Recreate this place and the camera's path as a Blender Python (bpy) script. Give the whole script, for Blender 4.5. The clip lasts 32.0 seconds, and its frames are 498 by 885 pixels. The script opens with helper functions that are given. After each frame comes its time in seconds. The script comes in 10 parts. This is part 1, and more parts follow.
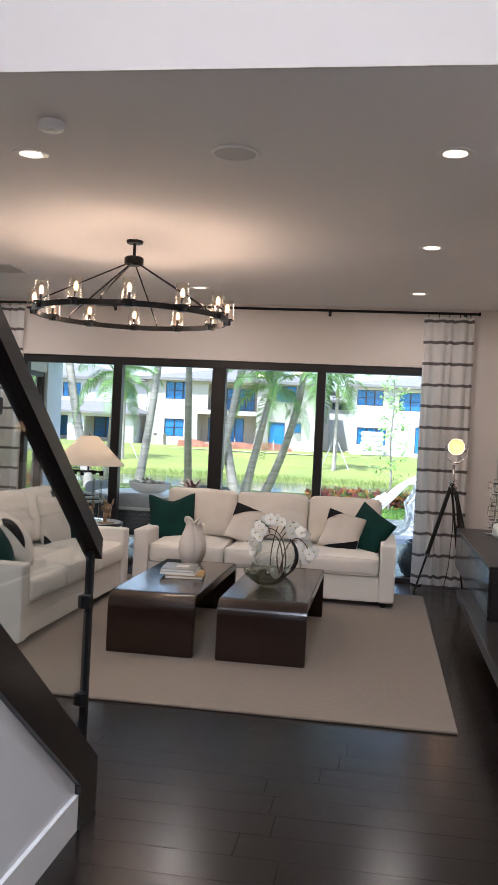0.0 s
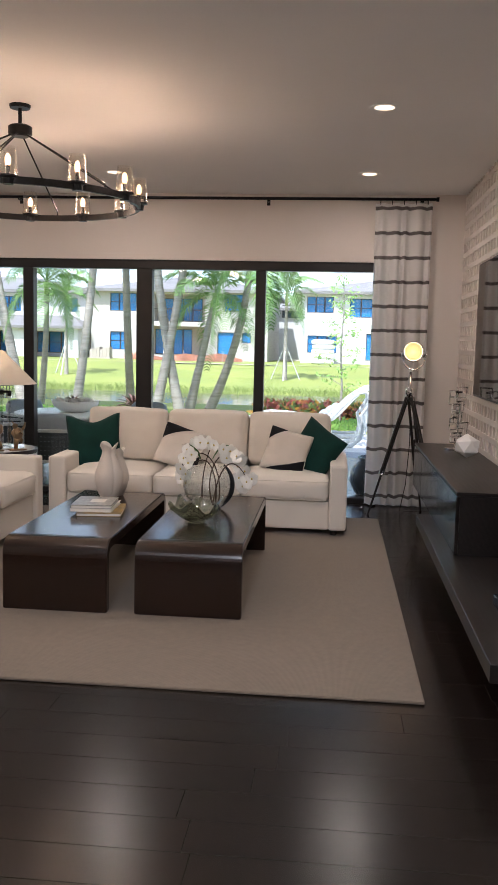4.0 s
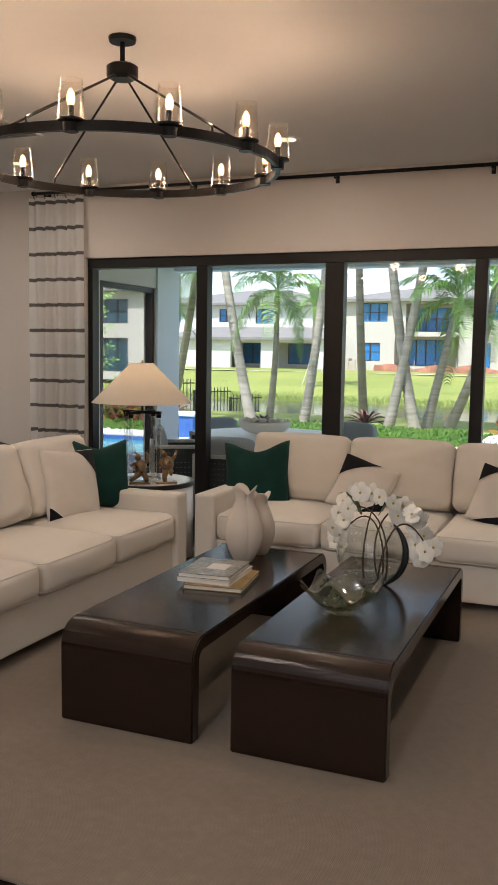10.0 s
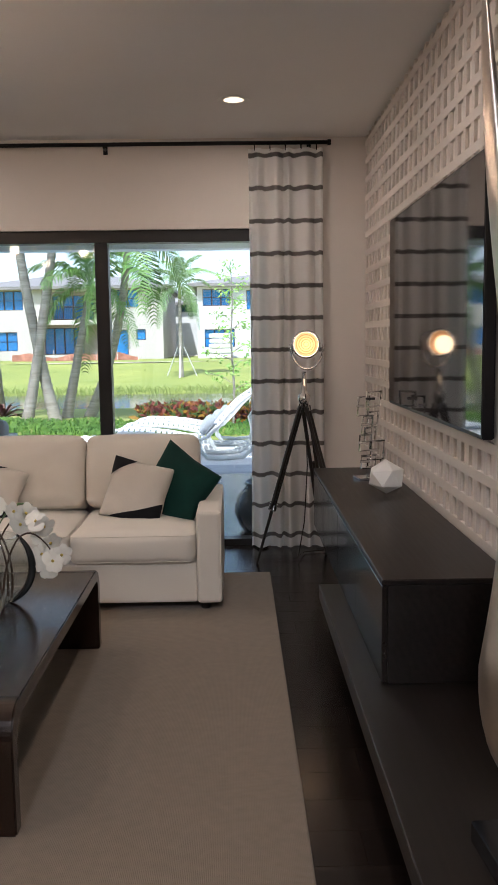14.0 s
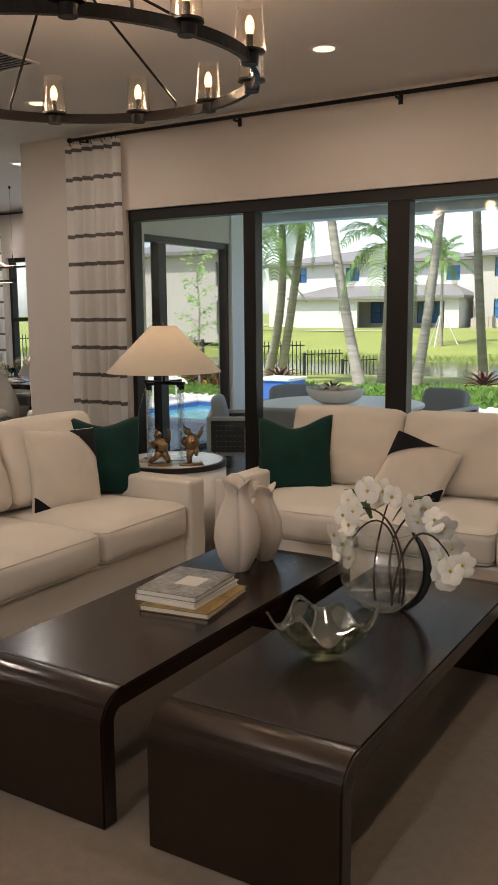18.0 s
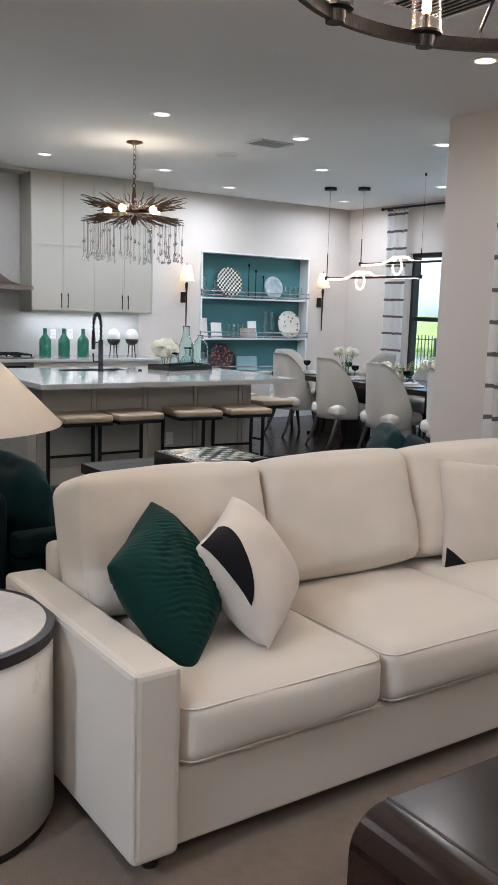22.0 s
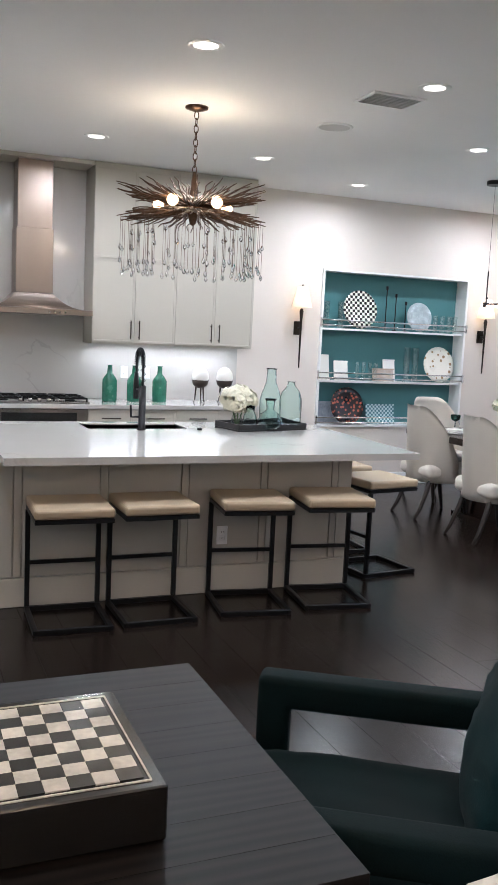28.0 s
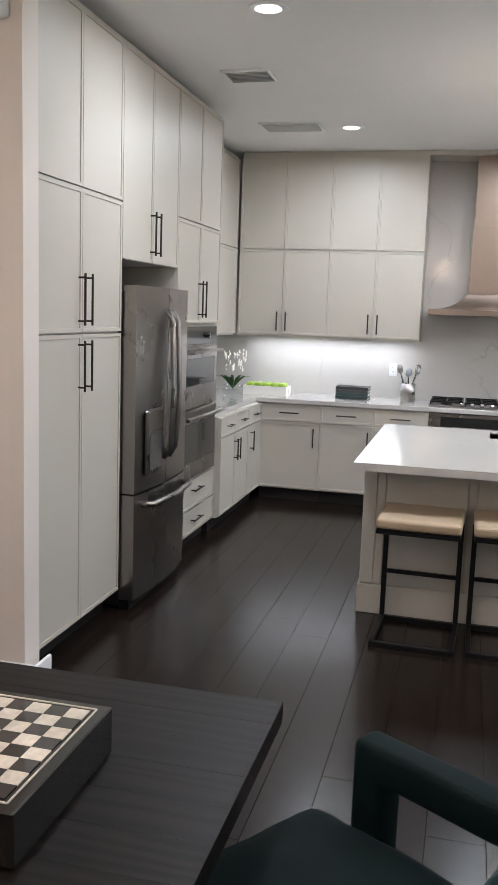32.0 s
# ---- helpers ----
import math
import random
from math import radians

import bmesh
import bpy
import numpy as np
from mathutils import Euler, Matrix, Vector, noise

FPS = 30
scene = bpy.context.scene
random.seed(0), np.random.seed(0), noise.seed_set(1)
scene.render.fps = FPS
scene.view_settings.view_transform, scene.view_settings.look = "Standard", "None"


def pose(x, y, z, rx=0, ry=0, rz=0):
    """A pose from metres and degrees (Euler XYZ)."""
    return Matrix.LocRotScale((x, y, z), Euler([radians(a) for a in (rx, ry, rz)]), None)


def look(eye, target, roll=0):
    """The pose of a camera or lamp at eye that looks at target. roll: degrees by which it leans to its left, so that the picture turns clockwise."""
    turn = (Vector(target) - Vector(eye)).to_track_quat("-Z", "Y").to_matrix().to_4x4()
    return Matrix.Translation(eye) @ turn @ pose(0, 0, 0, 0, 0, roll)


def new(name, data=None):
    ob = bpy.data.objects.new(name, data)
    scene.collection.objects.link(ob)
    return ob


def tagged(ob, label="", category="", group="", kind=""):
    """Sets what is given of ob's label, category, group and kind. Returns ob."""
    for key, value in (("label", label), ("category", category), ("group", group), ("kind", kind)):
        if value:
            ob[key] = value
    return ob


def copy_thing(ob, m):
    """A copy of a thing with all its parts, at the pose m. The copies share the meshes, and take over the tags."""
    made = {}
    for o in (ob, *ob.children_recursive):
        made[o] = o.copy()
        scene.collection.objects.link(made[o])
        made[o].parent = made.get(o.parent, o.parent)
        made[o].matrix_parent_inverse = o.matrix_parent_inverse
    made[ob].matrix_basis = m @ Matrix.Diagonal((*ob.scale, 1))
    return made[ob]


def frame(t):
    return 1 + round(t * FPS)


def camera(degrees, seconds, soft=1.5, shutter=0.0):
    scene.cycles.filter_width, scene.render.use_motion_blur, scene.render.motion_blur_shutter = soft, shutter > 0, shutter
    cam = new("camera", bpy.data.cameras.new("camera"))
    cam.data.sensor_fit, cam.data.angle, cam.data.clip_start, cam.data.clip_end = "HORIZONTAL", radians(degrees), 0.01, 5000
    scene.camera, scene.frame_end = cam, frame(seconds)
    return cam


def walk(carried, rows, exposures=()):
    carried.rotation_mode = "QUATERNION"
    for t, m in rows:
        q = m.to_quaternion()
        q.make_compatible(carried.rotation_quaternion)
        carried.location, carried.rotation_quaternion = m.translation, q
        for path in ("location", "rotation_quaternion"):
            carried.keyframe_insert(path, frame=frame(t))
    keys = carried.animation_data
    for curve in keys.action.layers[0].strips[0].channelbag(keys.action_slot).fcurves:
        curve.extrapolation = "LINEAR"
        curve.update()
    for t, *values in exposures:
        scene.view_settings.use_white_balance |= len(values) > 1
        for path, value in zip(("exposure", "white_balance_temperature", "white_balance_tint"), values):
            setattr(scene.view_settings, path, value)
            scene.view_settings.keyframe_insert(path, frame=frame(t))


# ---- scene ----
SKY, SUN = 0.15, 4.3
DL_LIV, DL_KIT, CHAND, TLAMP, UCAB = 5.2, 7.4, 2.9, 1.9, 2.4
EXPO = [(0, 1.22, 5450, 12), (1, 1.03, 5700, 12), (2, 1.19, 5850, 11), (3, 1.23, 5600, 13), (4, 1.09, 5750, 14), (7, 1.62, 5500, 10), (8, 1.82, 5350, 13), (9, 1.39, 5350, 13), (10, 0.79, 6150, 11), (11, 0.75, 6000, 13), (12, 0.76, 5950, 11), (13, 0.82, 5900, 12), (16, 0.94, 5500, 11), (17, 0.64, 5700, 11), (18, 0.64, 6500, 12), (19, 0.79, 6200, 14), (20, 1.13, 6200, 13), (21, 1.28, 6000, 12), (22, 1.2, 5250, 8), (23, 1.22, 5350, 9), (24, 1.16, 5250, 10), (27, 1.52, 5400, 11), (28, 1.48, 5400, 10), (29, 1.52, 5750, 11), (30, 1.41, 6050, 12), (31, 1.52, 6200, 12), (32, 1.62, 5500, 10)]
cam = camera(32.0, 32.0, soft=1.5)
PATH = [
    (0, (0.101, -0.316, 1.585), (-0.203, 1.661, 1.562), 2.8),
    (0.5, (0.069, -0.228, 1.552), (-0.277, 1.739, 1.45), 1.3),
    (1, (-0.13, -0.094, 1.561), (-0.567, 1.857, 1.55), -1.1),
    (1.5, (-0.225, 0.143, 1.55), (-0.758, 2.071, 1.557), -2.3),
    (2, (-0.251, 0.395, 1.591), (-0.886, 2.292, 1.599), -1.9),
    (2.5, (-0.192, 0.511, 1.561), (-0.846, 2.4, 1.498), 1.0),
    (3, (0.049, 0.718, 1.56), (-0.443, 2.652, 1.427), 3.4),
    (3.5, (0.147, 0.757, 1.567), (-0.2, 2.718, 1.381), 2.9),
    (4, (0.132, 0.759, 1.566), (-0.056, 2.738, 1.343), 1.3),
    (4.5, (0.226, 0.87, 1.553), (0.303, 2.852, 1.295), -0.2),
    (6.5, (0.382, 1.882, 1.568), (0.834, 3.819, 1.355), -1.1),
    (7, (0.45, 2.081, 1.575), (0.853, 4.031, 1.391), -2.5),
    (7.5, (0.402, 2.234, 1.566), (0.737, 4.198, 1.39), -3.0),
    (8, (0.29, 2.331, 1.586), (0.482, 4.307, 1.342), -2.1),
    (8.5, (0.321, 2.436, 1.561), (0.296, 4.42, 1.31), -0.9),
    (9, (0.352, 2.515, 1.564), (0.056, 4.48, 1.341), 0.2),
    (9.5, (0.354, 2.529, 1.574), (-0.214, 4.437, 1.376), 1.0),
    (10, (0.319, 2.539, 1.567), (-0.435, 4.38, 1.359), 0.9),
    (10.5, (0.286, 2.541, 1.577), (-0.485, 4.373, 1.353), 1.0),
    (11, (0.32, 2.555, 1.554), (-0.412, 4.404, 1.341), 0.7),
    (11.5, (0.381, 2.57, 1.543), (-0.195, 4.473, 1.331), -0.1),
    (12, (0.427, 2.581, 1.557), (0.063, 4.535, 1.335), -0.4),
    (12.5, (0.458, 2.607, 1.556), (0.227, 4.581, 1.333), -0.7),
    (13, (0.441, 2.662, 1.559), (0.331, 4.646, 1.33), -0.8),
    (13.5, (0.357, 2.765, 1.575), (0.403, 4.751, 1.342), -1.2),
    (15.5, (0.471, 3.375, 1.572), (0.307, 5.351, 1.306), 0.9),
    (16, (0.419, 3.486, 1.652), (0.17, 5.45, 1.365), 0.4),
    (16.5, (0.465, 3.609, 1.585), (0.074, 5.552, 1.319), 0.6),
    (17, (0.534, 3.658, 1.616), (-0.037, 5.553, 1.327), 0.6),
    (17.5, (0.553, 3.683, 1.568), (-0.279, 5.478, 1.276), 0.1),
    (18, (0.503, 3.679, 1.552), (-0.521, 5.371, 1.256), -0.5),
    (18.5, (0.414, 3.67, 1.56), (-0.719, 5.29, 1.262), -0.7),
    (19, (0.296, 3.675, 1.562), (-0.867, 5.273, 1.255), -1.6),
    (19.5, (0.235, 3.697, 1.554), (-1.037, 5.207, 1.235), -1.0),
    (20, (0.188, 3.795, 1.561), (-1.253, 5.143, 1.237), 0.6),
    (20.5, (0.166, 3.913, 1.562), (-1.382, 5.137, 1.234), 1.2),
    (21, (0.022, 3.986, 1.536), (-1.574, 5.143, 1.2), 2.3),
    (21.5, (-0.207, 4.079, 1.563), (-1.793, 5.253, 1.234), 3.0),
    (22, (-0.394, 4.283, 1.54), (-2.024, 5.402, 1.237), 1.8),
    (22.5, (-0.566, 4.501, 1.543), (-2.281, 5.484, 1.243), 2.1),
    (23, (-0.762, 4.629, 1.542), (-2.499, 5.573, 1.238), 2.0),
    (23.5, (-0.898, 4.761, 1.537), (-2.611, 5.749, 1.238), 1.3),
    (24, (-0.98, 4.957, 1.545), (-2.769, 5.809, 1.271), 2.4),
    (24.5, (-1.083, 5.062, 1.55), (-2.964, 5.704, 1.327), 3.8),
    (26.5, (-2.142, 5.416, 1.572), (-3.991, 6.142, 1.341), 3.4),
    (27, (-2.227, 5.684, 1.589), (-4.08, 6.394, 1.338), 3.1),
    (27.5, (-2.294, 5.976, 1.617), (-4.137, 6.71, 1.361), 2.6),
    (28, (-2.351, 6.205, 1.61), (-4.18, 6.972, 1.357), 2.7),
    (28.5, (-2.34, 6.48, 1.628), (-4.181, 7.214, 1.365), 2.9),
    (29, (-2.404, 6.657, 1.62), (-4.284, 7.276, 1.332), 2.7),
    (29.5, (-2.466, 6.847, 1.607), (-4.369, 7.386, 1.307), 2.5),
    (30, (-2.48, 7.069, 1.638), (-4.408, 7.534, 1.383), 2.3),
    (30.5, (-2.513, 7.088, 1.623), (-4.483, 7.321, 1.369), 2.0),
    (31, (-2.546, 7.217, 1.629), (-4.521, 7.083, 1.346), 2.1),
    (31.5, (-2.519, 7.284, 1.652), (-4.466, 6.935, 1.352), 2.2),
    (32, (-2.506, 7.277, 1.651), (-4.425, 6.802, 1.353), 2.0),
]
walk(cam, [(t, look(eye, target, roll)) for t, eye, target, roll in PATH], exposures=EXPO)

# ---------------------------------------------------------------- world and sun
world = bpy.data.worlds.new("world")
scene.world = world
world.use_nodes = True
wn = world.node_tree.nodes
sky = wn.new("ShaderNodeTexSky")
sky.sky_type = "NISHITA"
sky.sun_disc = False
sky.sun_elevation = radians(58)
sky.sun_rotation = radians(200)
sky.air_density, sky.dust_density, sky.ozone_density = 1.0, 1.6, 1.0
wn["Background"].inputs["Strength"].default_value = SKY
# thin bright clouds all over the sky
tc, cn, cr, cm = wn.new("ShaderNodeTexCoord"), wn.new("ShaderNodeTexNoise"), wn.new("ShaderNodeMapRange"), wn.new("ShaderNodeMix")
cn.inputs["Scale"].default_value, cn.inputs["Detail"].default_value = 3.0, 6.0
cr.inputs["From Min"].default_value, cr.inputs["From Max"].default_value = 0.43, 0.72
cr.inputs["To Max"].default_value = 0.5
cm.data_type = "RGBA"
cm.inputs["B"].default_value = (10.0, 10.6, 11.4, 1)
wl = world.node_tree.links
wl.new(tc.outputs["Generated"], cn.inputs["Vector"])
wl.new(cn.outputs["Fac"], cr.inputs["Value"])
wl.new(cr.outputs["Result"], cm.inputs["Factor"])
wl.new(sky.outputs["Color"], cm.inputs["A"])
wl.new(cm.outputs["Result"], wn["Background"].inputs["Color"])

sun = new("sun", bpy.data.lights.new("sun", "SUN"))
sun.data.energy, sun.data.angle, sun.data.color = SUN, radians(0.55), (1.0, 0.95, 0.87)
sun.matrix_basis = look((0, 0, 30), (Vector((0, 0, 30)) + Vector((0.25, 0.62, -1.1))))


# ---------------------------------------------------------------- lamps of the place, and an added light in the entry
def lamp(name, kind, place, watts, colour, size=0.12, aim=None, spread=None):
    l = new(name, bpy.data.lights.new(name, kind))
    l.data.energy, l.data.color = watts, colour
    if kind == "AREA":
        l.data.shape, l.data.size = "DISK", size
        if spread:
            l.data.spread = radians(spread)
        l.matrix_basis = Matrix.Translation(place)
    else:
        l.data.shadow_soft_size = size
        l.location = place
    return l


WARM, WHITE = (1.0, 0.82, 0.66), (1.0, 0.935, 0.865)
for x, y in [(-1.862, 4.173), (-4.122, 8.454), (0.392, 6.352), (0.384, 8.437), (-1.824, 8.39), (0.39, 4.17), (-4.12, 4.17), (-4.12, 6.31)]:
    lamp("downlight_lamp", "AREA", (x, y, 3.028), DL_LIV, WARM, 0.12)
for x, y in [(-6.733, 7.702), (-6.756, 9.098), (-7.945, 10.304), (-9.84, 10.347), (-6.655, 6.27), (-9.211, 9.087), (-9.26, 6.312), (-9.203, 7.691), (-9.812, 12.198), (-6.094, 10.192), (-7.901, 12.093)]:
    lamp("downlight_lamp", "AREA", (x, y, 3.028), DL_KIT, WHITE, 0.12, spread=172)
for k in range(6):
    a = radians(60 * k + 30)
    lamp("chandelier_lamp", "POINT", (-1.893 + 0.745 * math.cos(a), 6.276 + 0.745 * math.sin(a), 2.53), CHAND, (1.0, 0.65, 0.40), 0.05)
for x, y, z, w, tone in ((-2.88, 4.90, 1.38, 1.2, (1.0, 0.88, 0.76)), (-2.84, 8.16, 1.355, 1.25, (1.0, 0.70, 0.44))):
    lamp("table_lamp_light", "POINT", (x, y, z), TLAMP * w, tone, 0.04)
lamp("spotlight_lamp", "POINT", (0.83, 8.64, 1.53), 0.4, (1.0, 0.66, 0.36), 0.06)
for y in (6.05, 8.65):
    u = lamp("under_cabinet_lamp", "AREA", (-10.36, y, 1.425), UCAB, (1.0, 0.95, 0.89), 0.1)
    u.data.shape, u.data.size, u.data.size_y = "RECTANGLE", 0.06, 1.4
# Unseen light added high in the entry, standing in for its daylight.
lamp("entry_lamp", "AREA", (-0.4, -2.3, 5.6), 150.0, (0.97, 0.98, 1.0), 0.6)
lamp("chandelier_lamp", "POINT", (-7.931, 8.068, 2.47), 9.0, (1.0, 0.78, 0.52), 0.1)
for y in (10.12, 12.42):
    lamp("sconce_lamp", "POINT", (-10.46, y, 2.02), 0.62, (1.0, 0.70, 0.42), 0.03)

# ---------------------------------------------------------------- building helpers
def part(name, bm, material, parent=None, label="", smooth=False):
    """Links a bmesh as one mesh object under a thing or a part."""
    me = bpy.data.meshes.new(name)
    bm.normal_update()
    bm.to_mesh(me)
    bm.free()
    if material:
        me.materials.append(material)
    if smooth:
        for poly in me.polygons:
            poly.use_smooth = True
    ob = new(name, me)
    if parent:
        ob.parent = parent
    if label:
        ob["label"] = label
    return ob


def shared(name, mesh, parent, m):
    """One more object on a mesh that is already made."""
    ob = new(name, mesh)
    ob.parent = parent
    ob.matrix_basis = m
    return ob


def thing(name, label, category, m=None, group="", kind=""):
    ob = new(name)
    ob.empty_display_size = 0.1
    if m is not None:
        ob.matrix_basis = m
    return tagged(ob, label, category, group, kind)


def setting(name, label, category, m=None):
    return thing(name, label, category, m, "", "structure")


def B():
    return bmesh.new()


def box(bm, x0, x1, y0, y1, z0, z1, bevel=0.0, seg=1):
    vs = [bm.verts.new(p) for p in ((x0, y0, z0), (x1, y0, z0), (x1, y1, z0), (x0, y1, z0), (x0, y0, z1), (x1, y0, z1), (x1, y1, z1), (x0, y1, z1))]
    fs = [bm.faces.new([vs[i] for i in q]) for q in ((3, 2, 1, 0), (4, 5, 6, 7), (0, 1, 5, 4), (1, 2, 6, 5), (2, 3, 7, 6), (3, 0, 4, 7))]
    if bevel:
        es = list({e for f in fs for e in f.edges})
        bmesh.ops.bevel(bm, geom=es, offset=bevel, segments=seg, profile=0.5, affect="EDGES")
    return bm


def bx(x0, x1, y0, y1, z0, z1, bevel=0.0, seg=1):
    return box(B(), x0, x1, y0, y1, z0, z1, bevel, seg)


def ring_verts(bm, centre, u, v, r, n):
    return [bm.verts.new(centre + (u * math.cos(2 * math.pi * k / n) + v * math.sin(2 * math.pi * k / n)) * r) for k in range(n)]


def tube(bm, points, radius, n=8, closed=False, caps=True):
    """A round bar along a line of points; radius is one number or one for each point."""
    pts = [Vector(p) for p in points]
    rad = list(radius) if isinstance(radius, (list, tuple)) else [radius] * len(pts)
    count = len(pts)
    rings, u = [], None
    for k, p in enumerate(pts):
        a = pts[(k - 1) % count] if (closed or k) else p
        b = pts[(k + 1) % count] if (closed or k < count - 1) else p
        way = (b - a).normalized()
        if u is None:
            u = way.orthogonal().normalized()
        u = (u - way * u.dot(way)).normalized()
        rings.append(ring_verts(bm, p, u, way.cross(u), rad[k], n))
    for k in range(count if closed else count - 1):
        a, b = rings[k], rings[(k + 1) % count]
        for i in range(n):
            bm.faces.new((a[i], a[(i + 1) % n], b[(i + 1) % n], b[i]))
    if caps and not closed:
        bm.faces.new(rings[0][::-1])
        bm.faces.new(rings[-1])
    return bm


def lathe(bm, profile, n=32, centre=(0, 0, 0), wob=None):
    """Turns (radius, height) pairs about the upright axis."""
    c, rings = Vector(centre), []
    for r, z in profile:
        if r < 1e-5:
            rings.append([bm.verts.new(c + Vector((0, 0, z)))])
        else:
            rings.append([bm.verts.new(c + Vector((r * math.cos(2 * math.pi * k / n) * (wob(k / n, z) if wob else 1), r * math.sin(2 * math.pi * k / n) * (wob(k / n, z) if wob else 1), z))) for k in range(n)])
    for a, b in zip(rings, rings[1:]):
        if len(a) == 1 and len(b) == 1:
            continue
        for i in range(n):
            j = (i + 1) % n
            if len(a) == 1:
                bm.faces.new((a[0], b[j], b[i]))
            elif len(b) == 1:
                bm.faces.new((a[i], a[j], b[0]))
            else:
                bm.faces.new((a[i], a[j], b[j], b[i]))
    return bm


def cyl(bm, x, y, z0, z1, r, n=24, r2=None):
    r2 = r if r2 is None else r2
    return lathe(bm, [(0, z0), (r, z0), (r2, z1), (0, z1)], n, (x, y, 0))


def prism(bm, outline, z0, z1):
    """An upright solid on a flat outline (counter-clockwise)."""
    lo = [bm.verts.new((x, y, z0)) for x, y in outline]
    hi = [bm.verts.new((x, y, z1)) for x, y in outline]
    bm.faces.new(lo[::-1])
    bm.faces.new(hi)
    for i in range(len(lo)):
        j = (i + 1) % len(lo)
        bm.faces.new((lo[i], lo[j], hi[j], hi[i]))
    return bm


def turned(bm, m):
    bmesh.ops.transform(bm, matrix=m, verts=bm.verts)
    return bm


def grid(bm, nu, nv, f, both=0.0):
    """A sheet of nu x nv quads from a function of (u, v) in 0..1."""
    vs = [[bm.verts.new(f(i / nu, j / nv)) for j in range(nv + 1)] for i in range(nu + 1)]
    for i in range(nu):
        for j in range(nv):
            bm.faces.new((vs[i][j], vs[i + 1][j], vs[i + 1][j + 1], vs[i][j + 1]))
    if both:
        bmesh.ops.solidify(bm, geom=list(bm.faces), thickness=both)
    return bm


def puff(bm, w, d, h, power=4.0, n=16, crown=0.0, pinch=0.0):
    """A soft cushion, w x d x h about its middle: a rounded box that swells in the middle; pinch draws the corners out."""
    bmesh.ops.create_cube(bm, size=2.0)
    bmesh.ops.subdivide_edges(bm, edges=list(bm.edges), cuts=n, use_grid_fill=True)
    for v in bm.verts:
        x, y, z = v.co
        l = (abs(x) ** power + abs(y) ** power + abs(z) ** power) ** (1 / power)
        x, y, z = x / l, y / l, z / l
        swell = 1 + crown * (1 - x * x) * (1 - y * y)
        v.co = (x * w / 2, y * d / 2, z * h / 2 * swell)
    return bm

# ---------------------------------------------------------------- materials
def mat(name, colour, rough=0.6, metal=0.0, var=0.12, scale=6.0, fine=90.0, bump=0.15, dist=0.002, alt=None, stretch=(1, 1, 1), sheen=0.0, coat=0.0, spec=0.5, rand=0.0, rvar=0.1):
    """A procedural surface: base colour that varies at two scales, fine relief, uneven gloss."""
    m = bpy.data.materials.new(name)
    m.use_nodes = True
    t = m.node_tree
    N, L = t.nodes, t.links
    p = N["Principled BSDF"]
    co = N.new("ShaderNodeTexCoord")
    mp = N.new("ShaderNodeMapping")
    mp.inputs["Scale"].default_value = stretch
    L.new(co.outputs["Object"], mp.inputs["Vector"])
    oi = N.new("ShaderNodeObjectInfo")
    add = N.new("ShaderNodeVectorMath")
    add.operation = "MULTIPLY_ADD"
    add.inputs[1].default_value = (7.3, 3.1, 5.7)
    L.new(oi.outputs["Random"], add.inputs[0])
    L.new(mp.outputs["Vector"], add.inputs[2])
    big = N.new("ShaderNodeTexNoise")
    big.inputs["Scale"].default_value, big.inputs["Detail"].default_value = scale, 4.0
    sml = N.new("ShaderNodeTexNoise")
    sml.inputs["Scale"].default_value, sml.inputs["Detail"].default_value = fine, 3.0
    for n in (big, sml):
        L.new(add.outputs[0], n.inputs["Vector"])
    mixn = N.new("ShaderNodeMath")
    mixn.operation = "MULTIPLY_ADD"
    mixn.inputs[1].default_value = 0.6
    L.new(big.outputs["Fac"], mixn.inputs[0])
    half = N.new("ShaderNodeMath")
    half.operation = "MULTIPLY"
    half.inputs[1].default_value = 0.4
    L.new(sml.outputs["Fac"], half.inputs[0])
    L.new(half.outputs[0], mixn.inputs[2])
    ramp = N.new("ShaderNodeValToRGB")
    lo = alt or tuple(c * (1 - var) for c in colour)
    hi = colour if alt else tuple(min(1, c * (1 + var * 0.6)) for c in colour)
    ramp.color_ramp.elements[0].position, ramp.color_ramp.elements[1].position = 0.32, 0.68
    ramp.color_ramp.elements[0].color, ramp.color_ramp.elements[1].color = (*lo, 1), (*hi, 1)
    L.new(mixn.outputs[0], ramp.inputs["Fac"])
    out = ramp.outputs["Color"]
    if rand:
        hsv = N.new("ShaderNodeHueSaturation")
        rr = N.new("ShaderNodeMapRange")
        rr.inputs["To Min"].default_value, rr.inputs["To Max"].default_value = 1 - rand, 1 + rand
        L.new(oi.outputs["Random"], rr.inputs["Value"])
        L.new(rr.outputs[0], hsv.inputs["Value"])
        L.new(out, hsv.inputs["Color"])
        out = hsv.outputs["Color"]
    L.new(out, p.inputs["Base Color"])
    rg = N.new("ShaderNodeMapRange")
    rg.inputs["To Min"].default_value, rg.inputs["To Max"].default_value = max(0.02, rough - rvar), min(1, rough + rvar)
    L.new(big.outputs["Fac"], rg.inputs["Value"])
    L.new(rg.outputs[0], p.inputs["Roughness"])
    p.inputs["Metallic"].default_value = metal
    p.inputs["Specular IOR Level"].default_value = spec
    if sheen:
        p.inputs["Sheen Weight"].default_value = sheen
    if coat:
        p.inputs["Coat Weight"].default_value = coat
        p.inputs["Coat Roughness"].default_value = 0.08
    if bump:
        bp = N.new("ShaderNodeBump")
        bp.inputs["Strength"].default_value, bp.inputs["Distance"].default_value = bump, dist
        L.new(sml.outputs["Fac"], bp.inputs["Height"])
        L.new(bp.outputs["Normal"], p.inputs["Normal"])
    return m


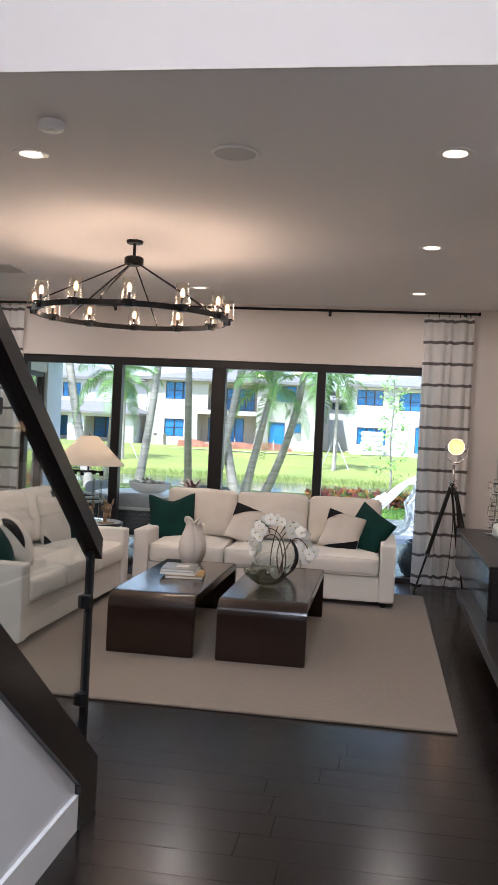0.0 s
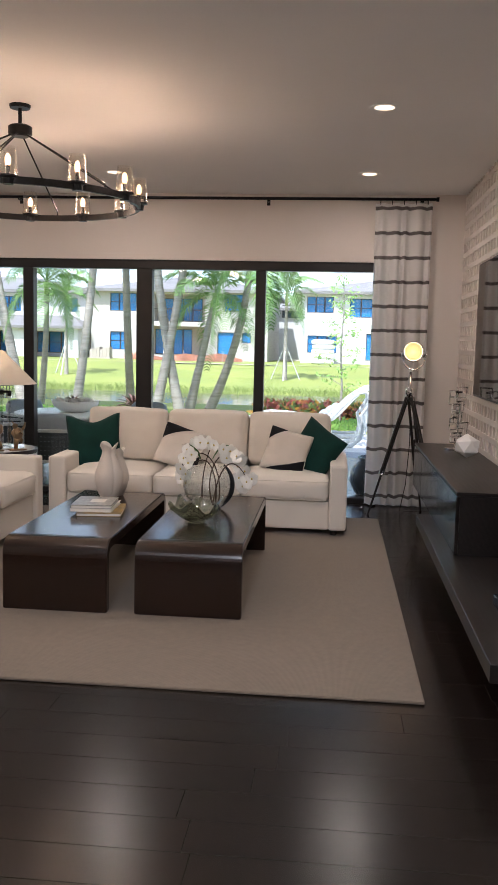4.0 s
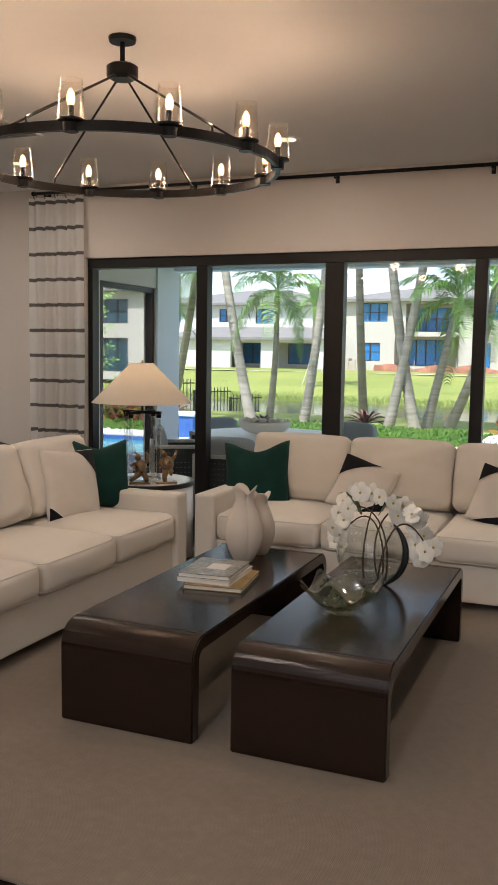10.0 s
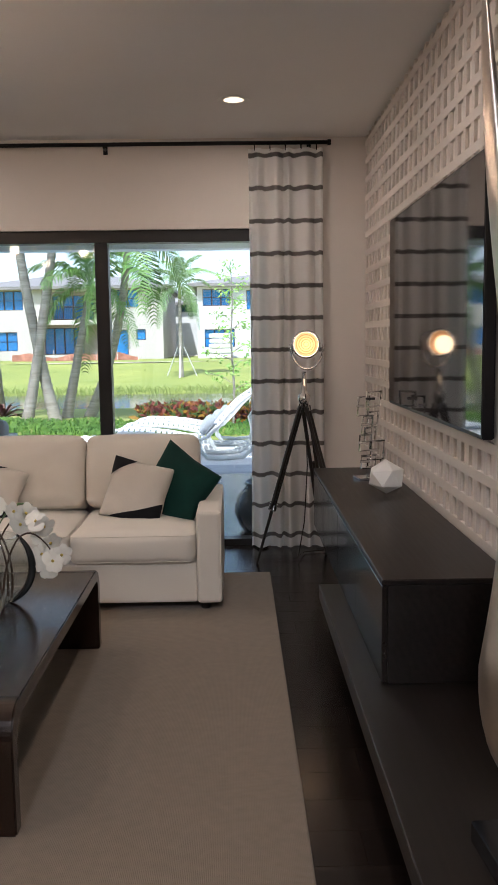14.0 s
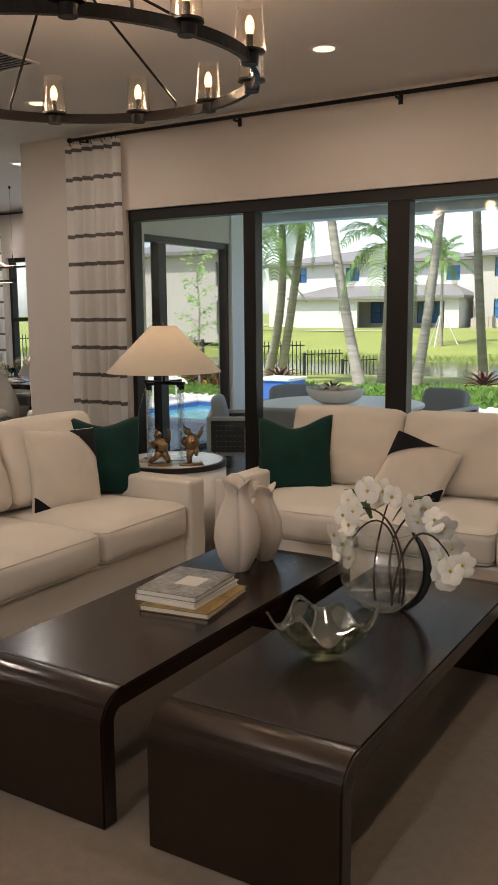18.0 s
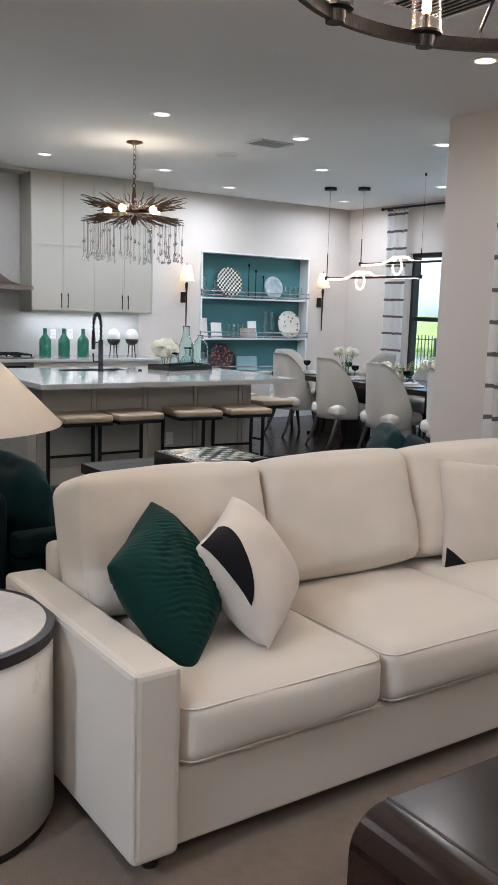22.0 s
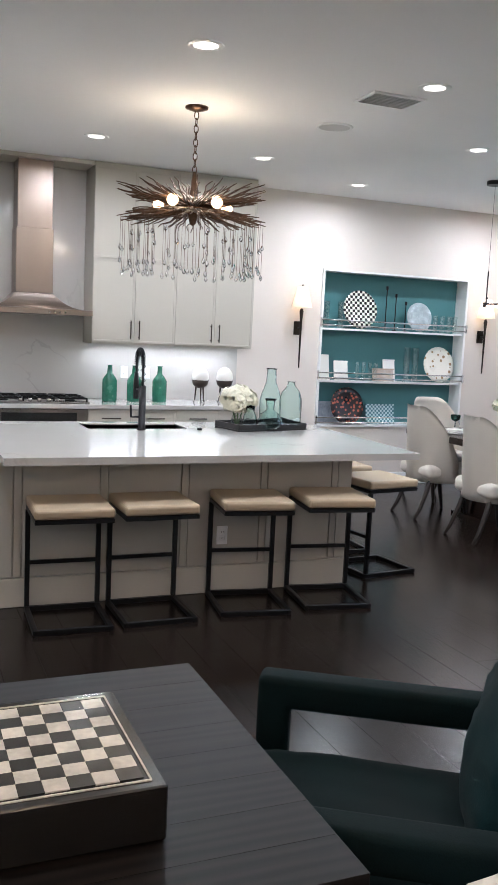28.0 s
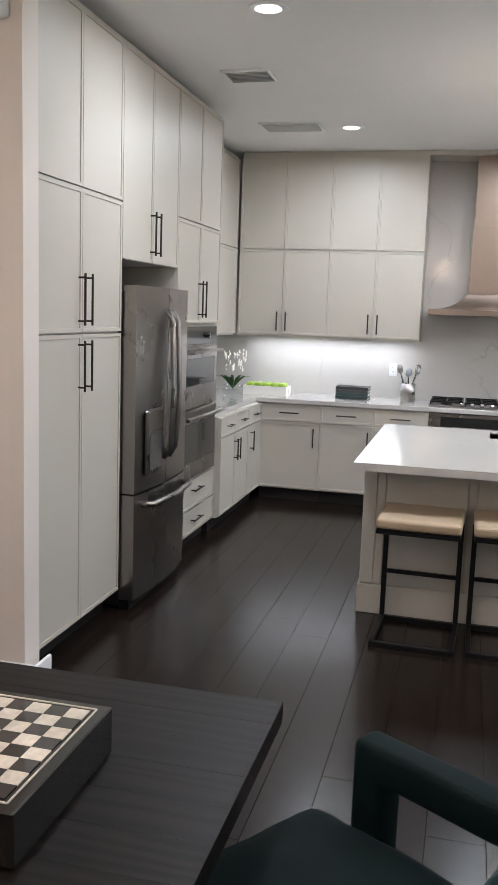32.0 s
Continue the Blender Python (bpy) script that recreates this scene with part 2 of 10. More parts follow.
def weave(name, colour, alt, size=260.0, rough=0.9, sheen=0.3, bump=0.4, big=5.0):
    """Cloth: two crossing sets of threads over a soft mottle."""
    m = mat(name, colour, rough, 0, 0.1, big, size, 0.0, alt=alt, sheen=sheen)
    t = m.node_tree
    N, L = t.nodes, t.links
    p = N["Principled BSDF"]
    co = N.new("ShaderNodeTexCoord")
    waves = []
    for axis in ("X", "Y", "Z"):
        w = N.new("ShaderNodeTexWave")
        w.bands_direction = axis
        w.inputs["Scale"].default_value, w.inputs["Distortion"].default_value, w.inputs["Detail"].default_value = size / 6, 1.2, 1.0
        L.new(co.outputs["Object"], w.inputs["Vector"])
        waves.append(w.outputs["Fac"])
    s1 = N.new("ShaderNodeMath")
    L.new(waves[0], s1.inputs[0]), L.new(waves[1], s1.inputs[1])
    s2 = N.new("ShaderNodeMath")
    L.new(s1.outputs[0], s2.inputs[0]), L.new(waves[2], s2.inputs[1])
    bp = N.new("ShaderNodeBump")
    bp.inputs["Strength"].default_value, bp.inputs["Distance"].default_value = bump, 0.0012
    L.new(s2.outputs[0], bp.inputs["Height"])
    L.new(bp.outputs["Normal"], p.inputs["Normal"])
    return m


def wood(name, dark, light, rough=0.35, along="X", size=1.0, rand=0.15, coat=0.0, bump=0.2, spec=0.5, figure=0.45):
    """Stained wood with long grain and cathedral figure."""
    m = bpy.data.materials.new(name)
    m.use_nodes = True
    t = m.node_tree
    N, L = t.nodes, t.links
    p = N["Principled BSDF"]
    co = N.new("ShaderNodeTexCoord")
    oi = N.new("ShaderNodeObjectInfo")
    add = N.new("ShaderNodeVectorMath")
    add.operation = "MULTIPLY_ADD"
    add.inputs[1].default_value = (11.3, 7.1, 5.7)
    L.new(oi.outputs["Random"], add.inputs[0])
    L.new(co.outputs["Object"], add.inputs[2])
    mp = N.new("ShaderNodeMapping")
    k = {"X": (0.35, 4.0, 4.0), "Y": (4.0, 0.35, 4.0), "Z": (4.0, 4.0, 0.35)}[along]
    mp.inputs["Scale"].default_value = tuple(v / size for v in k)
    L.new(add.outputs[0], mp.inputs["Vector"])
    fig = N.new("ShaderNodeTexWave")
    fig.wave_type, fig.rings_direction = "RINGS", {"X": "X", "Y": "Y", "Z": "Z"}[along]
    fig.inputs["Scale"].default_value, fig.inputs["Distortion"].default_value = 3.0, 7.0
    fig.inputs["Detail"].default_value, fig.inputs["Detail Scale"].default_value = 3.0, 1.2
    L.new(mp.outputs["Vector"], fig.inputs["Vector"])
    mp2 = N.new("ShaderNodeMapping")
    mp2.inputs["Scale"].default_value = tuple((3.0 if v < 1 else 70.0) for v in k)
    L.new(add.outputs[0], mp2.inputs["Vector"])
    grain = N.new("ShaderNodeTexNoise")
    grain.inputs["Scale"].default_value, grain.inputs["Detail"].default_value = 1.0, 4.0
    L.new(mp2.outputs["Vector"], grain.inputs["Vector"])
    mul = N.new("ShaderNodeMath")
    mul.operation = "MULTIPLY_ADD"
    mul.inputs[1].default_value = figure
    L.new(fig.outputs["Fac"], mul.inputs[0])
    hf = N.new("ShaderNodeMath")
    hf.operation = "MULTIPLY"
    hf.inputs[1].default_value = 1 - figure
    L.new(grain.outputs["Fac"], hf.inputs[0])
    L.new(hf.outputs[0], mul.inputs[2])
    ramp = N.new("ShaderNodeValToRGB")
    ramp.color_ramp.elements[0].position, ramp.color_ramp.elements[1].position = 0.25, 0.8
    ramp.color_ramp.elements[0].color, ramp.color_ramp.elements[1].color = (*dark, 1), (*light, 1)
    L.new(mul.outputs[0], ramp.inputs["Fac"])
    hsv = N.new("ShaderNodeHueSaturation")
    rr = N.new("ShaderNodeMapRange")
    rr.inputs["To Min"].default_value, rr.inputs["To Max"].default_value = 1 - rand, 1 + rand
    L.new(oi.outputs["Random"], rr.inputs["Value"])
    L.new(rr.outputs[0], hsv.inputs["Value"])
    L.new(ramp.outputs["Color"], hsv.inputs["Color"])
    L.new(hsv.outputs["Color"], p.inputs["Base Color"])
    rg = N.new("ShaderNodeMapRange")
    rg.inputs["To Min"].default_value, rg.inputs["To Max"].default_value = rough - 0.03, rough + 0.07
    soft = N.new("ShaderNodeTexNoise")
    soft.inputs["Scale"].default_value, soft.inputs["Detail"].default_value = 2.5, 3.0
    L.new(add.outputs[0], soft.inputs["Vector"])
    L.new(grain.outputs["Fac"] if bump else soft.outputs["Fac"], rg.inputs["Value"])
    L.new(rg.outputs[0], p.inputs["Roughness"])
    p.inputs["Specular IOR Level"].default_value = spec
    if coat:
        p.inputs["Coat Weight"].default_value, p.inputs["Coat Roughness"].default_value = coat, 0.12
    if not bump:
        return m
    bp = N.new("ShaderNodeBump")
    bp.inputs["Strength"].default_value, bp.inputs["Distance"].default_value = bump, 0.0008
    L.new(grain.outputs["Fac"], bp.inputs["Height"])
    L.new(bp.outputs["Normal"], p.inputs["Normal"])
    return m


def glass(name, tint=(1, 1, 1), rough=0.0, ior=1.45, clear=False, mirror=0.03, slant=0.7):
    m = bpy.data.materials.new(name)
    m.use_nodes = True
    t = m.node_tree
    N, L = t.nodes, t.links
    p = N["Principled BSDF"]
    p.inputs["Base Color"].default_value = (*tint, 1)
    p.inputs["Roughness"].default_value = rough
    p.inputs["Transmission Weight"].default_value = 1.0
    p.inputs["IOR"].default_value = ior
    if clear:
        # A thin pane: mostly straight through, with a mirror share that grows at a slant.
        tr = N.new("ShaderNodeBsdfTransparent")
        tr.inputs["Color"].default_value = (*tint, 1)
        gl = N.new("ShaderNodeBsdfGlossy")
        gl.inputs["Roughness"].default_value = 0.02
        lw = N.new("ShaderNodeLayerWeight")
        lw.inputs["Blend"].default_value = 0.5
        pw = N.new("ShaderNodeMath")
        pw.operation = "POWER"
        pw.inputs[1].default_value = 4.0
        L.new(lw.outputs["Facing"], pw.inputs[0])
        fr = N.new("ShaderNodeMath")
        fr.operation = "MULTIPLY_ADD"
        fr.inputs[1].default_value, fr.inputs[2].default_value = slant, mirror
        L.new(pw.outputs[0], fr.inputs[0])
        mx = N.new("ShaderNodeMixShader")
        L.new(fr.outputs[0], mx.inputs[0]), L.new(tr.outputs[0], mx.inputs[1]), L.new(gl.outputs[0], mx.inputs[2])
        L.new(mx.outputs[0], N["Material Output"].inputs["Surface"])
    return m


def glow(name, colour, strength):
    m = bpy.data.materials.new(name)
    m.use_nodes = True
    p = m.node_tree.nodes["Principled BSDF"]
    p.inputs["Base Color"].default_value = (*colour, 1)
    p.inputs["Emission Color"].default_value = (*colour, 1)
    p.inputs["Emission Strength"].default_value = strength
    return m


WALL = mat("wall_paint", (0.70, 0.64, 0.585), 0.75, 0, 0.03, 1.2, 220, 0.12, 0.001)
CEIL = mat("ceiling_paint", (0.82, 0.81, 0.80), 0.85, 0, 0.03, 1.0, 160, 0.2, 0.0015)
TRIM = mat("trim_paint", (0.82, 0.82, 0.81), 0.4, 0, 0.02, 3, 120, 0.05)
LATT = mat("lattice_paint", (0.60, 0.54, 0.485), 0.5, 0, 0.04, 5, 140, 0.08)
FLOORW = wood("floor_wood", (0.0080, 0.0056, 0.0045), (0.0160, 0.0108, 0.0084), 0.21, "X", 1.6, 0.2, 0.0, 0.0, 0.28)
BLACK = mat("black_metal", (0.012, 0.012, 0.013), 0.4, 0.6, 0.2, 20, 200, 0.05)
FRAME = mat("bronze_frame", (0.016, 0.014, 0.013), 0.38, 0.3, 0.2, 10, 200, 0.05)
DARKW = wood("espresso_wood", (0.007, 0.0033, 0.002), (0.024, 0.0105, 0.006), 0.21, "Y", 1.4, 0.05, 0.3, 0.004, 0.35, figure=0.12)
LINEN = weave("cream_linen", (0.672, 0.624, 0.548), (0.650, 0.602, 0.527), 900, 0.9, 0.12, 0.18)
RUGM = weave("cream_rug", (0.212, 0.168, 0.122), (0.168, 0.132, 0.095), 340, 0.95, 0.12, 0.35, 26)
STONE = mat("quartz", (0.66, 0.65, 0.63), 0.08, 0, 0.04, 3, 40, 0.0, coat=0.3)
CAB = mat("cabinet_paint", (0.485, 0.455, 0.395), 0.42, 0, 0.02, 3, 160, 0.04)
GLASS = glass("pane_glass", (0.97, 0.985, 0.98), clear=True)

COATED = glass("coated_pane", (0.40, 0.45, 0.45), clear=True, mirror=0.85)

# ---------------------------------------------------------------- the shell
CZ = 3.04      # ceiling
WY = 9.46      # inner face of the living room's window wall
TX = 1.36      # inner face of the lattice wall
KX = -10.55    # inner face of the kitchen wall
DY = 12.95     # inner face of the dining room's end wall
DX = -5.33     # inner face of the dining room's patio wall
HY = 3.135     # edge of the lower ceiling, towards the entry


def wall(name, label, *boxes, material=None):
    bm = B()
    for b in boxes:
        box(bm, *b)
    return tagged(part(name, bm, material or WALL), label, "wall", "", "structure")


OX0, OX1, OZ = -4.165, 0.60, 2.395   # living room door opening
wall("wall_north", "warm off-white painted wall over the sliding doors",
     (DX, OX0, WY, WY + 0.24, 0, CZ), (OX1, TX + 0.2, WY, WY + 0.24, 0, CZ), (OX0, OX1, WY, WY + 0.24, OZ, CZ))
wall("wall_east", "warm off-white wall behind the painted lattice", (TX, TX + 0.2, -3.2, WY, 0, CZ + 2.6))
NY0, NY1, NZ0, NZ1 = 10.38, 12.21, 0.64, 2.295   # display niche
wall("wall_west", "off-white painted kitchen wall with a recessed niche",
     (KX - 0.3, KX, 4.6, NY0, 0, CZ), (KX - 0.3, KX, NY1, DY + 0.2, 0, CZ), (KX - 0.3, KX, NY0, NY1, 0, NZ0), (KX - 0.3, KX, NY0, NY1, NZ1, CZ))
TEAL = mat("teal_paint", (0.065, 0.178, 0.188), 0.6, 0, 0.06, 2, 150, 0.08)
wall("wall_niche", "dark teal painted back of the display niche", (KX - 0.32, KX - 0.17, NY0 - 0.05, NY1 + 0.05, NZ0 - 0.05, NZ1 + 0.05), material=TEAL)
DWX0, DWX1, DWZ0, DWZ1 = -9.25, -6.1, 0.62, 2.37   # dining window
wall("wall_dining_end", "warm off-white dining room wall around a window",
     (KX, DWX0, DY, DY + 0.2, 0, CZ), (DWX1, DX + 0.2, DY, DY + 0.2, 0, CZ), (DWX0, DWX1, DY, DY + 0.2, DWZ1, CZ), (DWX0, DWX1, DY, DY + 0.2, 0, DWZ0))
PDY0, PDY1 = 10.0, 12.55   # dining patio doors
wall("wall_dining_side", "off-white wall with glazed doors to the patio",
     (DX, DX + 0.22, WY + 0.24, PDY0, 0, CZ), (DX, DX + 0.22, PDY1, DY + 0.2, 0, CZ), (DX, DX + 0.22, PDY0, PDY1, 2.36, CZ))
wall("wall_south_kitchen", "off-white wall behind the tall cabinets", (KX - 0.3, -5.83, 4.6, 4.85, 0, CZ))
wall("wall_pantry_end", "off-white wall at the end of the tall cabinets", (-5.83, -5.70, 2.9, 5.535, 0, CZ))
wall("wall_south", "plain off-white wall behind the sitting area", (-5.83, -2.2, 2.7, 2.9, 0, CZ))
wall("wall_stair", "plain off-white wall beside the stairs", (-2.4, -2.2, -3.2, 2.7, 0, CZ + 2.6), (-2.4, -2.2, 2.7, 2.9, CZ, CZ + 2.6))
wall("wall_entry", "plain off-white wall of the entry", (-2.4, TX + 0.2, -3.4, -3.2, 0, CZ + 2.6))
cb = B()
box(cb, KX - 0.3, TX, HY, DY + 0.2, CZ, CZ + 0.3)
box(cb, -5.83, -2.2, 2.7, HY, CZ, CZ + 0.3)
tagged(part("ceiling", cb, CEIL), "smooth white painted ceiling with recessed lights", "ceiling", "", "structure")
tagged(part("ceiling_entry", bx(-2.4, TX + 0.2, -3.4, HY + 0.2, CZ + 2.6, CZ + 2.8), CEIL), "high white painted ceiling of the entry", "ceiling", "", "structure")
wall("wall_header", "painted face above the edge of the lower ceiling", (-2.2, TX, HY + 0.003, HY + 0.2, CZ + 0.3, CZ + 2.6), (-2.2, TX, HY - 0.012, HY + 0.002, CZ, CZ + 2.6))

floor = tagged(part("floor", bx(KX - 0.3, TX, -3.2, DY + 0.2, -0.3, -0.012), BLACK), "dark stained oak plank floor with a satin sheen", "floor", "", "structure")

# skirting
bb = B()
for b in ((TX - 0.016, TX, 2.5, WY, 0.0, 0.135), (OX1 + 0.02, TX, WY - 0.016, WY, 0, 0.135), (DX, OX0 - 0.02, WY - 0.016, WY, 0, 0.135),
          (KX, KX + 0.016, 9.5, DY, 0, 0.135), (KX, DX, DY - 0.016, DY, 0, 0.135), (-5.70, -5.684, 2.9, 5.58, 0, 0.135), (-5.83, -5.684, 5.58, 5.596, 0, 0.135), (DX - 0.016, DX, WY, PDY0, 0, 0.135)):
    box(bb, *b, bevel=0.004)
tagged(part("baseboard", bb, TRIM), "white painted skirting board along the walls", "baseboard", "", "structure")


# ---------------------------------------------------------------- sliding doors, windows
def glazing(name, label, category, m, width, height, posts, rail=0.09, depth=0.12, mids=(), sill=0.05, pane=None):
    """A framed row of panes in its own plane: x along, z up, y through. posts: (start, end) of each upright between the jambs."""
    w = setting(name, label, category, m)
    part("head_rail", bx(0, width, 0, depth, height - rail, height, 0.004), FRAME, w)
    part("track", bx(0, width, 0, depth, 0, sill, 0.004), FRAME, w)
    edges = [(0, 0.05)] + list(posts) + [(width - 0.05, width)]
    for a, b in edges:
        part("mullion", bx(a, b, 0.004, depth - 0.004, sill, height - rail, 0.004), FRAME, w)
    for z in mids:
        for (_, a), (b, _) in zip(edges, edges[1:]):
            part("meeting_rail", bx(a, b, 0.01, depth - 0.02, z - 0.03, z + 0.03, 0.004), FRAME, w)
    for (_, a), (b, _) in zip(edges, edges[1:]):
        p = part("pane", bx(a - 0.01, b + 0.01, depth * 0.5 - 0.004, depth * 0.5 + 0.004, sill - 0.01, height - rail + 0.01), pane or GLASS, w)
        p.visible_shadow = False
    return w


glazing("door_1", "dark bronze sliding glass doors to the patio", "sliding door", pose(OX0, WY + 0.03, 0.0), OX1 - OX0, OZ,
        [(-3.053 - OX0, -2.946 - OX0), (-1.873 - OX0, -1.714 - OX0), (-0.665 - OX0, -0.567 - OX0)])
glazing("door_2", "dark bronze sliding glass doors of the dining room", "sliding door", pose(DX + 0.20, PDY0, 0, 0, 0, 90), PDY1 - PDY0, 2.36,
        [(1.18, 1.32)], rail=0.07, pane=COATED)
glazing("window_1", "dark bronze dining room window with a middle rail", "window", pose(DWX0, DY + 0.05, DWZ0), DWX1 - DWX0, DWZ1 - DWZ0,
        [(1.72, 1.84)], rail=0.06, mids=(0.86,), sill=0.06)
part("window_sill", bx(DWX0 - 0.03, DWX1 + 0.03, DY - 0.03, DY + 0.05, DWZ0 - 0.03, DWZ0, 0.006), TRIM, bpy.data.objects["window_1"]).matrix_parent_inverse = bpy.data.objects["window_1"].matrix_basis.inverted()
part("rim", box(box(box(box(B(), KX - 0.17, KX + 0.025, NY0, NY0 + 0.025, NZ0, NZ1), KX - 0.17, KX + 0.025, NY1 - 0.025, NY1, NZ0, NZ1), KX - 0.17, KX + 0.025, NY0 + 0.025, NY1 - 0.025, NZ1 - 0.02, NZ1), KX - 0.17, KX + 0.025, NY0 + 0.025, NY1 - 0.025, NZ0, NZ0 + 0.02), TRIM, bpy.data.objects["wall_niche"], "white painted rim")


# ---------------------------------------------------------------- lattice of painted slats on the east wall
lattice = setting("trim_lattice", "cream painted square wood lattice on the wall", "lattice", pose(TX, 0, 0))
LP, LW = 0.1313, 0.045
hz = bx(-0.016, 0, 1.9, WY - 0.002, -LW / 2, LW / 2, 0.002)
first = part("slat", hz, LATT, lattice)
z0 = 1.410 - LP * 10
first.matrix_basis = pose(0, 0, z0)
for k in range(1, 24):
    if z0 + LP * k < CZ - 0.02:
        shared("slat", first.data, lattice, pose(0, 0, z0 + LP * k))
vt = part("upright_slat", bx(-0.0150, 0, -LW / 2, LW / 2, 0.135, CZ, 0.002), LATT, lattice)
y0 = 4.036 - LP * 16
vt.matrix_basis = pose(0, y0, 0)
for k in range(1, 60):
    if y0 + LP * k < WY - 0.03:
        shared("upright_slat", vt.data, lattice, pose(0, y0 + LP * k, 0))

# ---------------------------------------------------------------- stairs with a glass balustrade
RGLASS = glass("rail_glass", (0.93, 0.95, 0.94), clear=True)
STW = mat("stair_white", (0.76, 0.76, 0.77), 0.6, 0, 0.02, 2, 150, 0.06)
RAILW = wood("rail_wood", (0.006, 0.005, 0.0045), (0.016, 0.011, 0.009), 0.28, "Y", 1.0, 0.05, 0.3, 0.05)
SX = -1.03          # plane of the balustrade
SY, SL = 3.13, 0.757   # foot of the flight, and its rise to run
st = setting("stairs", "white closed stairs with a dark stringer and glass rail", "stairs")


def sloped(y, z):
    """Height of a line that passes the foot of the flight at z and climbs towards the entry."""
    return z + (SY - y) * SL


def side_slab(bm, x0, x1, pts):
    lo = [bm.verts.new((x0, y, z)) for y, z in pts]
    hi = [bm.verts.new((x1, y, z)) for y, z in pts]
    bm.faces.new(lo), bm.faces.new(hi[::-1])
    for i in range(len(pts)):
        j = (i + 1) % len(pts)
        bm.faces.new((lo[j], lo[i], hi[i], hi[j]))
    bmesh.ops.recalc_face_normals(bm, faces=list(bm.faces))
    return bm


YE, SF = -2.6, 2.93
part("side_wall", side_slab(B(), SX - 0.03, SX + 0.012, [(SF - 0.004, 0.0), (SF - 0.004, sloped(SF, 0.05)), (YE, sloped(YE, 0.06)), (YE, 0.0)]), STW, st)
part("stringer", side_slab(B(), SX - 0.035, SX + 0.035, [(SY, 0.0), (SY, 0.22), (YE, sloped(YE, 0.22)), (YE, sloped(YE, 0.025)), (SF, sloped(SF, 0.025)), (SF, 0.0)]), RAILW, st, "dark wood stringer")
part("skirting", side_slab(B(), SX + 0.012, SX + 0.028, [(SF - 0.003, 0.0), (SF - 0.003, 0.14), (YE, 0.14), (YE, 0.0)]), TRIM, st)
k = 0
while SY - 0.1 - 0.25 * k > YE:
    y = SY - 0.1 - 0.25 * k
    part("riser", bx(-2.2, SX - 0.035, y - 0.02, y, 0.189 * k, 0.189 * (k + 1) - 0.03), STW, st)
    part("tread", bx(-2.2, SX - 0.035, y - 0.27, y + 0.02, 0.189 * (k + 1) - 0.03, 0.189 * (k + 1), 0.006), RAILW, st)
    k += 1
rail = tagged(new("balustrade"), "dark wood handrail over clamped clear glass panels", "balustrade", "", "structure")
YP1, YP2, YP3 = 3.02, 2.04, 0.62
part("handrail", side_slab(B(), SX - 0.035, SX + 0.035, [(3.06, 1.045), (3.06, 1.13), (YE, 1.13 + (3.06 - YE) * SL), (YE, 1.045 + (3.06 - YE) * SL)]), RAILW, rail, "dark wood handrail")
for y in (YP1, YP2, YP3, -0.6, -1.9):
    p = part("post", bx(SX - 0.013, SX + 0.013, y - 0.017, y + 0.017, sloped(y, 0.2), 1.05 + (3.06 - y) * SL), BLACK, rail)
    for z in (sloped(y, 0.2) + 0.215, 1.045 + (3.06 - y) * SL - 0.19):
        for d in (-1, 1):
            if y == YP1 and d > 0:
                continue
            part("clamp", bx(SX - 0.024, SX + 0.024, y + d * 0.017 if d > 0 else y - 0.06, y + 0.06 if d > 0 else y - 0.017, z - 0.026, z + 0.026, 0.004), BLACK, p)
for a, b in ((YP1, YP2), (YP2, YP3), (YP3, -0.6), (-0.6, -1.9)):
    y1, y2 = a - 0.04, b + 0.04
    g = part("glass_panel", side_slab(B(), SX - 0.006, SX + 0.006, [(y1, sloped(y1, 0.25)), (y1, 1.035 + (3.06 - y1) * SL), (y2, 1.035 + (3.06 - y2) * SL), (y2, sloped(y2, 0.25))]), RGLASS, rail, "clear glass panel")
    g.visible_shadow = False

# ================================================================ LIVING ROOM
BRASS = mat("warm_metal", (0.32, 0.22, 0.13), 0.3, 1.0, 0.15, 12, 150, 0.05)
CHROME = mat("chrome", (0.78, 0.78, 0.78), 0.08, 1.0, 0.03, 8, 120, 0.0, rvar=0.03)
NICKEL = mat("hammered_nickel", (0.50, 0.455, 0.41), 0.31, 1.0, 0.12, 5, 40, 0.25, 0.004, rvar=0.08)
VELVET = mat("green_velvet", (0.005, 0.036, 0.029), 0.85, 0, 0.35, 9, 260, 0.25, 0.002, sheen=0.03, spec=0.2)
VELVET_D = mat("dark_teal_velvet", (0.0015, 0.0085, 0.0095), 0.8, 0, 0.4, 7, 260, 0.25, 0.002, sheen=0.0, spec=0.15)
PILLOWC = weave("pillow_linen", (0.66, 0.60, 0.52), (0.58, 0.53, 0.46), 700, 0.9, 0.2, 0.2, 8)
INK = mat("black_cloth", (0.008, 0.008, 0.010), 0.9, 0, 0.2, 10, 250, 0.2, sheen=0.04, spec=0.2)
SHADE = mat("lamp_linen", (0.80, 0.74, 0.64), 0.85, 0, 0.05, 20, 300, 0.2)
SHADE.node_tree.nodes["Principled BSDF"].inputs["Transmission Weight"].default_value = 0.0
CERAM = mat("matte_ceramic", (0.60, 0.53, 0.45), 0.65, 0, 0.08, 6, 120, 0.1)
WHITEP = mat("white_lacquer", (0.78, 0.76, 0.71), 0.3, 0, 0.03, 4, 120, 0.02)
CLEAR = glass("clear_glass", (0.97, 0.985, 0.98), clear=True, mirror=0.08)
BULB = glow("warm_bulb", (1.0, 0.58, 0.26), 2.6)
DISC = glow("downlight_glow", (1.0, 0.76, 0.50), 1.1)
DISCK = glow("downlight_white", (1.0, 0.90, 0.76), 1.1)
